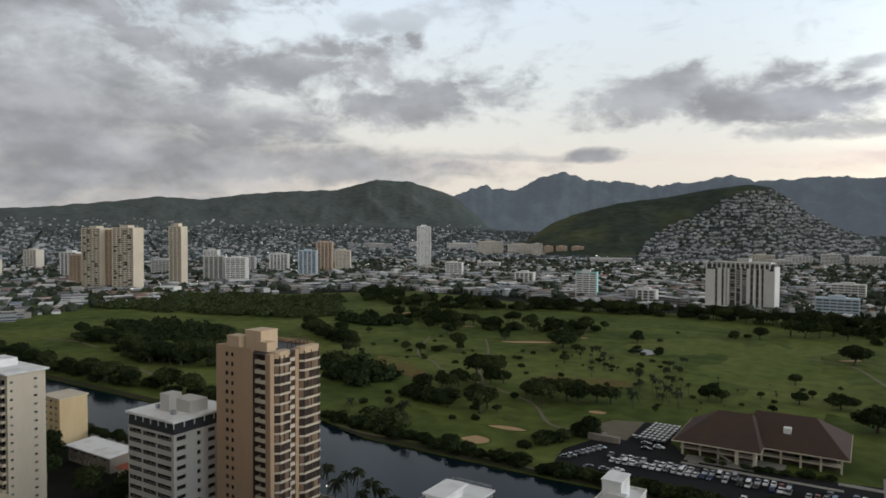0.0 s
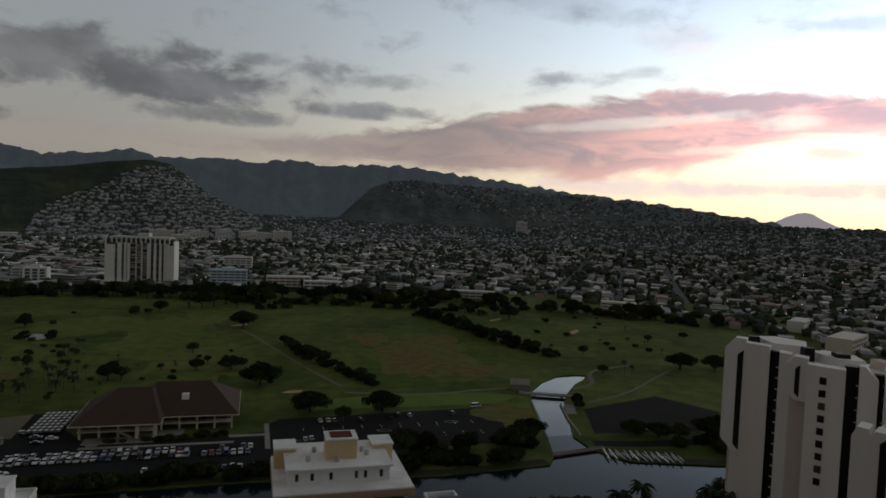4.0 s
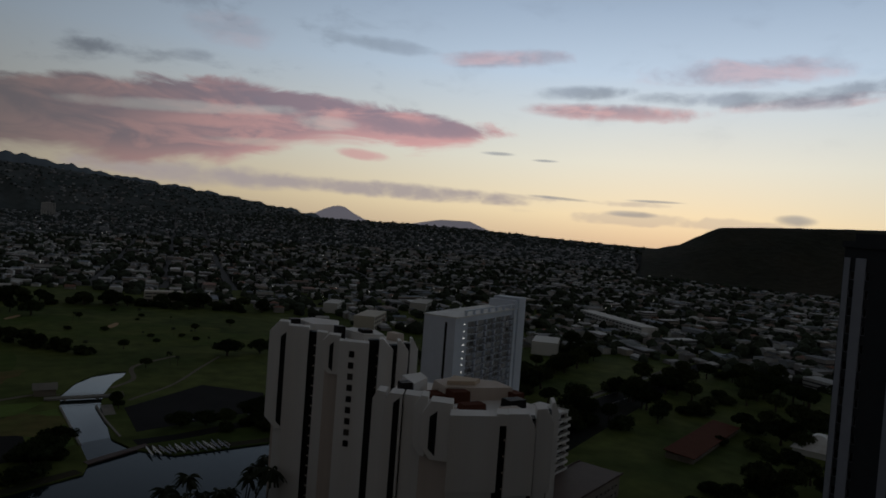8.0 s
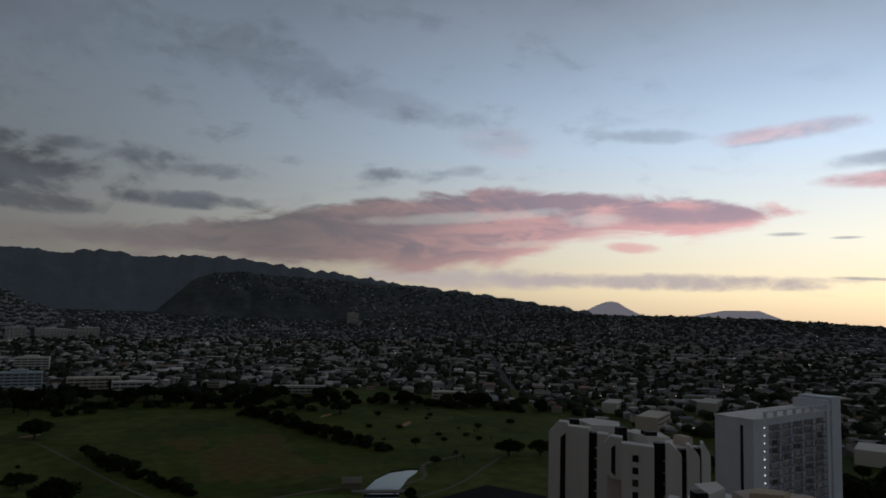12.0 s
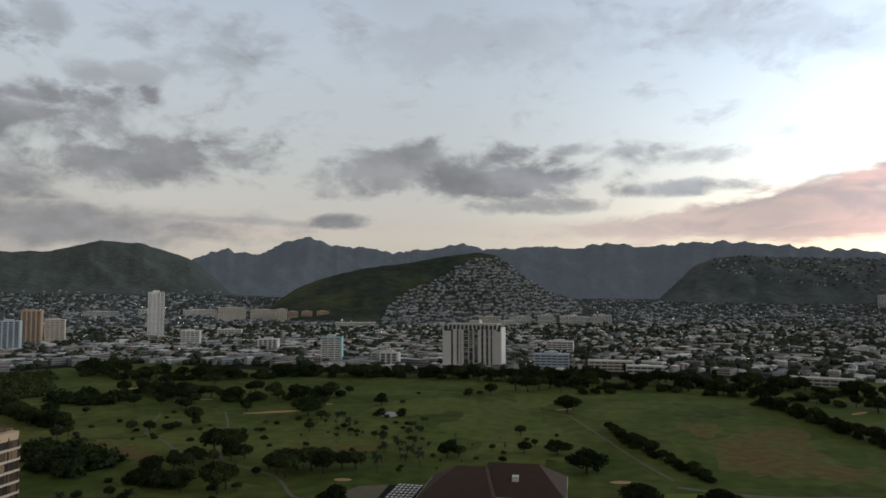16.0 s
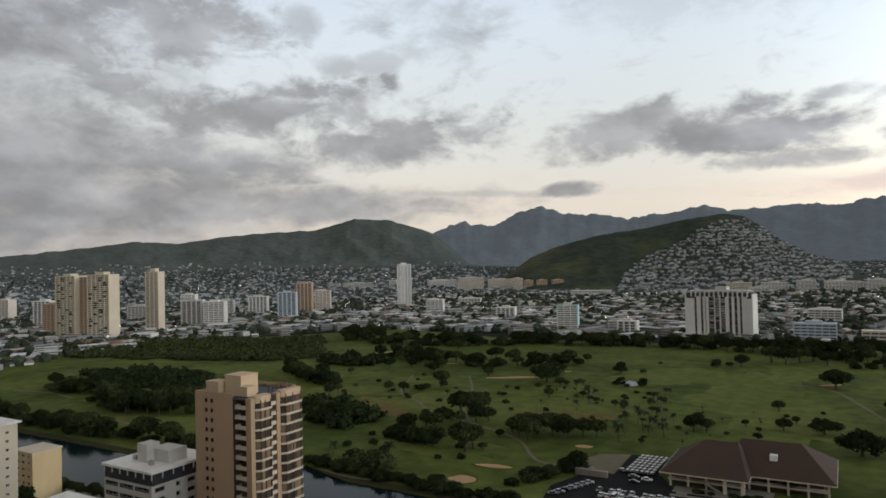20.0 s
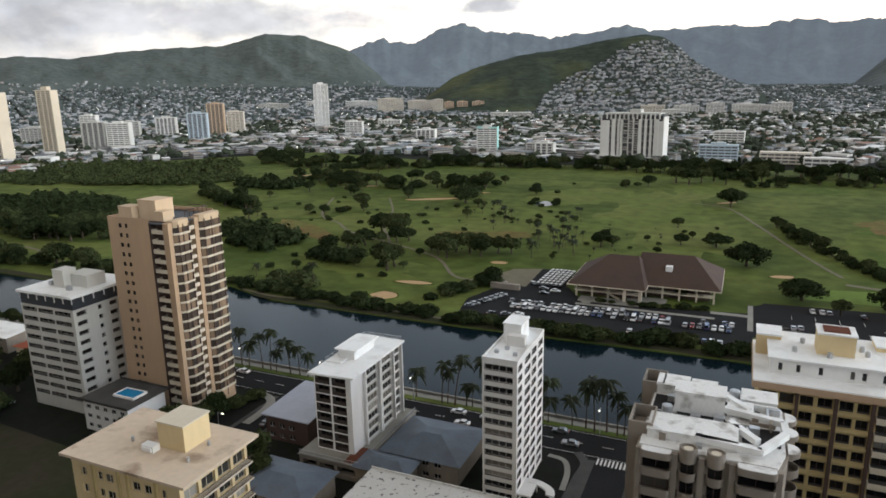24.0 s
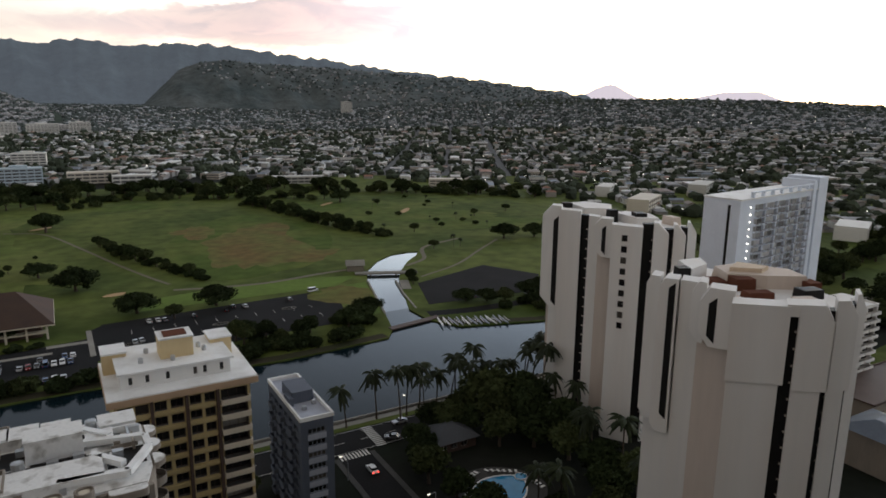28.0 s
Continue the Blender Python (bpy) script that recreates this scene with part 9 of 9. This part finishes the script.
# garden of the sculpted towers
for x, y, s in ((108, 158, 1.9), (116, 152, 2.0), (104, 150, 1.6), (112, 145, 1.7), (98, 158, 1.4), (120, 160, 1.5), (92, 155, 1.2), (100, 141, 1.2), (76, 142, 1.1), (74, 134, 1.2), (76, 124, 1.2), (78, 114, 1.2), (108, 136, 1.3), (112, 126, 1.5), (112, 114, 1.5), (106, 105, 1.3), (116, 105, 1.4), (80, 106, 1.2), (90, 102, 1.2), (118, 136, 1.5), (100, 98, 1.3), (84, 98, 1.2), (80, 152, 1.0), (97, 153, 1.2), (89, 159, 1.1), (79, 145, 0.9)):
    plant("round", x, y, s, "tower garden")
for x, y in ((118, 148), (121, 142), (122, 134), (119, 128), (115, 120), (117, 112), (110, 100), (94, 107), (91, 112), (122, 152)):
    plant("palm", x, y, random.uniform(1.1, 1.5), "tower garden")
# street trees among the towers
for x, y, s in ((-133, 146, 1.0), (-134, 138, 1.1), (-133, 130, 1.0), (-131, 152, 0.8), (-140, 126, 1.2), (-147, 121, 1.0), (-112, 118, 1.3), (-112, 110, 1.4), (-110, 100, 1.2), (-200, 118, 1.2), (-206, 128, 1.4), (-214, 138, 1.3), (-226, 132, 1.2), (-240, 140, 1.4), (-218, 158, 1.0), (-236, 164, 1.0), (-196, 112, 1.2), (-254, 132, 1.3), (-270, 140, 1.5), (-282, 148, 1.2), (-35, 128, 0.6), (36, 124, 0.9), (33, 150, 0.8), (-62, 122, 0.6), (-120, 84, 1.4), (-128, 74, 1.2), (170, 140, 1.4), (180, 128, 1.4), (190, 116, 1.3), (170, 110, 1.4), (200, 140, 1.4)):
    plant(random.choice(("round", "round", "bush")), x, y, s, "street trees")
belt(["round", "bush"], [(190, 170), (260, 190), (330, 180), (420, 160), (520, 140)], 40, 18, 1.2, 1.9, "park trees")
belt(["round", "bush"], [(180, 70), (240, 64), (300, 50), (380, 30)], 30, 16, 1.0, 1.5, "park trees")
belt(["round", "round", "bush"], [(250, 205), (330, 215), (430, 225), (560, 260)], 44, 16, 1.2, 1.9, "park trees")
belt(["round", "round", "bush"], [(230, 140), (300, 150), (380, 130), (470, 110), (560, 110)], 44, 18, 1.2, 1.9, "park trees")
belt(["round", "bush"], [(250, 40), (330, 70), (420, 70), (520, 60)], 30, 20, 1.2, 1.8, "park trees")
belt(["round", "round", "bush"], [(330, 300), (400, 290), (480, 330), (560, 360)], 40, 24, 1.2, 1.9, "park trees")
belt(["round", "bush"], [(170, 248), (195, 244), (215, 250)], 7, 3, 0.7, 1.0, "bank planting")
belt(["round"], [(-312, 171), (-260, 170), (-225, 170)], 16, 1.2, 0.6, 0.8, "street trees")
EARTH = mat("bare_earth", (0.050, 0.043, 0.030), 0.95, var=0.3, scale=0.06, fine=0.4, second=(0.034, 0.040, 0.020), spec=0.05)
strip("canal_bank", [(-1400, 226.5), (-234, 224.5)], 5.0, 0.05, EARTH, "worn earth bank along the canal", "bank")
strip("canal_bank", curve([(-205, 243.2), (-188, 238.0), (-100, 237.0), (0, 239.2), (66, 234.2), (111, 238.2)], 5), 5.0, 0.05, EARTH, "worn earth bank along the canal", "bank")
strip("canal_bank", [(141, 247), (147, 237), (180, 226), (258, 217.5)], 5.0, 0.05, EARTH, "worn earth bank along the canal", "bank")
plate("park_lawn", [(230, 20), (520, 20), (560, 160), (240, 130)], 0.0, 0.05, GRASS, "dark green park lawn")
plate("vacant_lot", [(-215, 60), (-130, 60), (-128, 108), (-200, 112)], 0.0, 0.05, EARTH, "vacant lot of rough dry grass")


def far_trees():
    """The trees at the far edges of the course, joined."""
    for name, label, pick, material, share in (("edge_tree_crowns", "dark ragged tree crowns along the far edge of the course", 1, LEAF, 0), ("edge_olive_crowns", "olive ragged tree crowns along the far edge of the course", 1, LEAF_OLIVE, 1), ("edge_tree_trunks", "dark trunks of the trees along the far edge", 0, BARK, 2)):
        verts, faces, n = [], [], 0
        rnd = random.Random(77)
        for j, (trunk, crowns, x, y, s) in enumerate(FAR_TREES):
            if share < 2 and (j * 7 % 5 < 3) == bool(share):
                rnd.uniform(0, 1)
                continue
            me = rnd.choice(crowns) if pick else trunk
            co = np.empty(len(me.vertices) * 3)
            me.vertices.foreach_get("co", co)
            a, k = rnd.uniform(0, 6.28), s * rnd.uniform(0.9, 1.15)
            co = co.reshape(-1, 3) * k
            verts.append(np.c_[co[:, 0] * math.cos(a) - co[:, 1] * math.sin(a) + x, co[:, 0] * math.sin(a) + co[:, 1] * math.cos(a) + y, co[:, 2]])
            faces += [tuple(n + i for i in p.vertices) for p in me.polygons]
            n += len(co)
        me = bpy.data.meshes.new(name)
        me.from_pydata(np.concatenate(verts).tolist(), [], faces)
        me.materials.append(material)
        single(name, me, None, label, "trees", kind="stuff")


far_trees()


# ---- vehicles ----
RUBBER = mat("tyre_rubber", (0.015, 0.015, 0.015), 0.8, var=0.1)
CAR_GLASS = mat("car_glass", (0.012, 0.013, 0.015), 0.08, var=0.1, spec=0.5)
PAINTS = {"white": mat("white_car_paint", (0.72, 0.72, 0.72), 0.25, var=0.03, spec=0.5), "silver": mat("silver_car_paint", (0.42, 0.43, 0.44), 0.28, 0.5, var=0.03, spec=0.5),
          "black": mat("black_car_paint", (0.012, 0.012, 0.014), 0.2, var=0.05, spec=0.5), "red": mat("dark_red_car_paint", (0.20, 0.02, 0.02), 0.25, var=0.05, spec=0.5),
          "grey": mat("grey_car_paint", (0.14, 0.145, 0.15), 0.25, 0.3, var=0.05, spec=0.5), "blue": mat("blue_car_paint", (0.03, 0.06, 0.14), 0.25, var=0.05, spec=0.5)}
HEADLAMP = mat("headlamp_glass", (0.75, 0.75, 0.72), 0.1, var=0.02)
TAILLAMP = mat("tail_lamp_plastic", (0.30, 0.02, 0.02), 0.3, var=0.02)


def car_shape(van=False):
    l, w, h = (4.5, 1.78, 1.45) if not van else (5.2, 1.95, 2.0)
    body, cabin, roof = Geo(), Geo(), Geo()
    side = [(-l / 2, 0.3), (l / 2, 0.3), (l / 2, 0.62), (l / 2 - 0.25, 0.82), (l * 0.2, 0.92), (-l * 0.36, 0.95), (-l / 2 + 0.1, 0.9), (-l / 2, 0.6)]
    top = [(l * 0.2, 0.92), (l * 0.06, h - 0.04), (-l * 0.24, h - 0.04), (-l * 0.36, 0.95)] if not van else [(l * 0.34, 0.9), (l * 0.24, h - 0.05), (-l * 0.46, h - 0.05), (-l * 0.48, 0.95)]
    for g, prof, half, taper in ((body, side, w / 2, 1.0), (cabin, top, w / 2 - 0.08, 0.86)):
        k = len(prof)
        hz = max(p[1] for p in prof)
        lo = min(p[1] for p in prof)
        pts = [(x, s * half * (1 - (1 - taper) * (z - lo) / (hz - lo)), z) for s in (-1, 1) for x, z in prof]
        g.solid(pts, [tuple(range(k)), tuple(range(k, 2 * k))[::-1]] + [(i, k + i, k + (i + 1) % k, (i + 1) % k) for i in range(k)])
    x0, x1 = top[2][0] - 0.05, top[1][0] + 0.05
    roof.box(x0, x1, -w * 0.4, w * 0.4, h - 0.05, h)
    return body, cabin, roof, l, w


CAR_MESHES = {}


def car(x, y, rz, colour, van=False, group="parked cars", lit=False, moving=False):
    key = (colour, van)
    if key not in CAR_MESHES:
        body, cabin, roof, l, w = car_shape(van)
        wheel = Geo()
        for i in range(10):
            a, b = 2 * math.pi * i / 10, 2 * math.pi * (i + 1) / 10
            p, q = (0.32 * math.cos(a), 0.32 * math.sin(a)), (0.32 * math.cos(b), 0.32 * math.sin(b))
            wheel.face([(p[0], -0.1, p[1]), (q[0], -0.1, q[1]), (q[0], 0.1, q[1]), (p[0], 0.1, p[1])])
            wheel.face([(0, -0.1, 0), (q[0], -0.1, q[1]), (p[0], -0.1, p[1])])
            wheel.face([(0, 0.1, 0), (p[0], 0.1, p[1]), (q[0], 0.1, q[1])])
        head, tail = Geo(), Geo()
        head.box(l / 2 - 0.12, l / 2 + 0.02, -0.19, 0.19, 0.58, 0.74)
        tail.box(-l / 2 - 0.02, -l / 2 + 0.1, -0.16, 0.16, 0.62, 0.82)
        CAR_MESHES[key] = (body.mesh("body", PAINTS[colour]), cabin.mesh("glasshouse", CAR_GLASS), roof.mesh("roof", PAINTS[colour]), wheel.mesh("wheel", RUBBER), head.mesh("headlight", HEADLAMP), tail.mesh("tail_light", TAILLAMP), l, w, tail.mesh("tail_light", LAMP_RED))
    body, cabin, roof, wheel, head, tail, l, w, glowing = CAR_MESHES[key]
    t = thing("van" if van else "car", (x, y, 0.065), f"{colour} {'van' if van else 'car'} {'driving on the street' if moving else 'parked on the asphalt'}", "van" if van else "car", group, rz)
    part("body", body, None, t)
    part("glasshouse", cabin, None, t)
    part("roof", roof, None, t)
    for dx in (-l * 0.3, l * 0.31):
        for dy in (-w / 2 + 0.09, w / 2 - 0.09):
            part("wheel", wheel, None, t, at=(dx, dy, 0.32))
    for dy in (-1, 1):
        part("headlight", head, None, t, at=(0, dy * (w / 2 - 0.31), 0))
        part("tail_light", glowing if lit else tail, None, t, at=(0, dy * (w / 2 - 0.26), 0))
    return t


random.seed(31)
SHADES = ["white"] * 11 + ["silver"] * 7 + ["grey"] * 4 + ["black"] * 4 + ["red", "blue"]
for x0, n, y, dy, skip in ((-88, 26, 264.8, 0.09, 0.06), (-88, 26, 270.2, 0.06, 0.06), (-24, 11, 265.4, 0.0, 0.25), (-10, 5, 271.5, 0.0, 0.2), (-24, 12, 250.2, 0.0, 0.45)):
    for i in range(n):
        if random.random() < skip:
            continue
        car(x0 + i * 2.62, y + dy * i * 0.3 + random.uniform(-0.3, 0.3), math.pi / 2 * random.choice((1, -1)) + random.uniform(-0.04, 0.04), random.choice(SHADES), random.random() < 0.15)
for i in range(7):
    car(-103 + i * 1.4, 258 + i * 3.2, radians(20), random.choice(SHADES))
for x, y, rz in ((-91, 252, 1.0), (-85, 253, 0.4), (-80, 254.5, 0.6), (-35, 251, 1.6), (-78, 286, 0.1), (-74, 291, 0.0), (-80, 293, 0.1)):
    car(x, y, rz, random.choice(SHADES))
for x, y in ((22, 276), (24.5, 277), (30, 300), (33.5, 300), (36, 299.5), (48, 299), (62, 301), (66, 305), (71, 303), (92, 304)):
    car(x, y, math.pi / 2 + random.uniform(-0.1, 0.1), random.choice(["white", "silver", "grey", "black", "white"]))
car(107, 314, 0.2, "white", True)
for x, y, rz, c in ((-104, 166.5, math.pi, "white"), (-93, 167, math.pi, "black"), (-70, 166.4, math.pi, "white"), (-66.5, 160.5, math.pi, "white"), (-61, 166.3, math.pi, "silver"), (-40, 166.5, math.pi, "grey"), (-36, 161, math.pi, "silver"), (-148, 166.4, math.pi, "white"), (76, 159, 2.6, "grey"), (82, 166.5, math.pi, "silver"), (96, 166.5, math.pi, "white"), (104, 160, math.pi, "grey"), (110, 166, math.pi, "white")):
    car(x, y, rz, c, group="cars on the boulevard", moving=y < 162)
for x, y, rz, c in ((-27, 112, math.pi / 2, "white"), (-20.5, 120, -math.pi / 2, "silver"), (-20.5, 127, -math.pi / 2, "grey"), (-20.5, 104, -math.pi / 2, "black"), (33, 140, 1.5, "white"), (34, 134, 1.5, "white"), (-118, 140, 1.57, "grey")):
    car(x, y, rz, c, group="cars in the side streets")
car(64.0, 146, math.pi / 2, "white", group="cars in the side streets", lit=True, moving=True)
for i in range(10):
    car(172 + i * 2.9, 268 - i * 0.9, 1.2, random.choice(SHADES), group="cars by the canoe landing") if i % 3 == 0 else None
for i in range(5):
    car(-212 + i * 3.0, 116 + 1.0 * i, 1.3, random.choice(SHADES), group="cars in the side streets")


def golf_cart():
    t = thing("golf_cart", (0, 0, -50), "white-roofed golf cart parked in a row", "golf cart", "golf carts")
    g = Geo()
    g.box(-1.15, 1.15, -0.58, 0.58, 0.25, 0.72)
    g.box(-0.9, -0.2, -0.55, 0.55, 0.72, 1.15)
    part("body", g, PAINTS["black"], t)
    g = Geo()
    g.box(-1.05, 0.85, -0.62, 0.62, 1.78, 1.86)
    part("roof", g, ROOF_WHITE, t)
    for x in (-0.95, 0.75):
        for y in (-0.55, 0.5):
            g = Geo()
            g.box(x, x + 0.05, y, y + 0.05, 0.7, 1.78)
            part("post", g, STEEL, t)
    return t


cart = golf_cart()
for i in range(6):
    for j in range(7):
        copy_thing(cart, pose(-84 + i * 2.1 + j * 0.1, 298 + j * 4.0, 0.07, 0, 0, 80))
cart.location = (-86.4, 298, 0.07)
plate("cart_yard", [(-89, 294), (-71, 297), (-74, 329), (-90, 327)], 0.0, 0.068, ASPHALT, "asphalt yard with rows of golf carts")
plate("club_court", [(-112, 298), (-89, 294), (-90, 327), (-104, 322)], 0.0, 0.064, PATH, "brown gravel court beside the clubhouse")
for x0, x1, y0, y1 in ((-104, -90, 287, 289), (-99, -97, 290, 292)):
    g = Geo()
    g.box(x0, x1, y0, y1, 0, 2.6)
    single("low_wall", g, BEIGE, "low cream wall beside the club court", "wall", kind="structure")
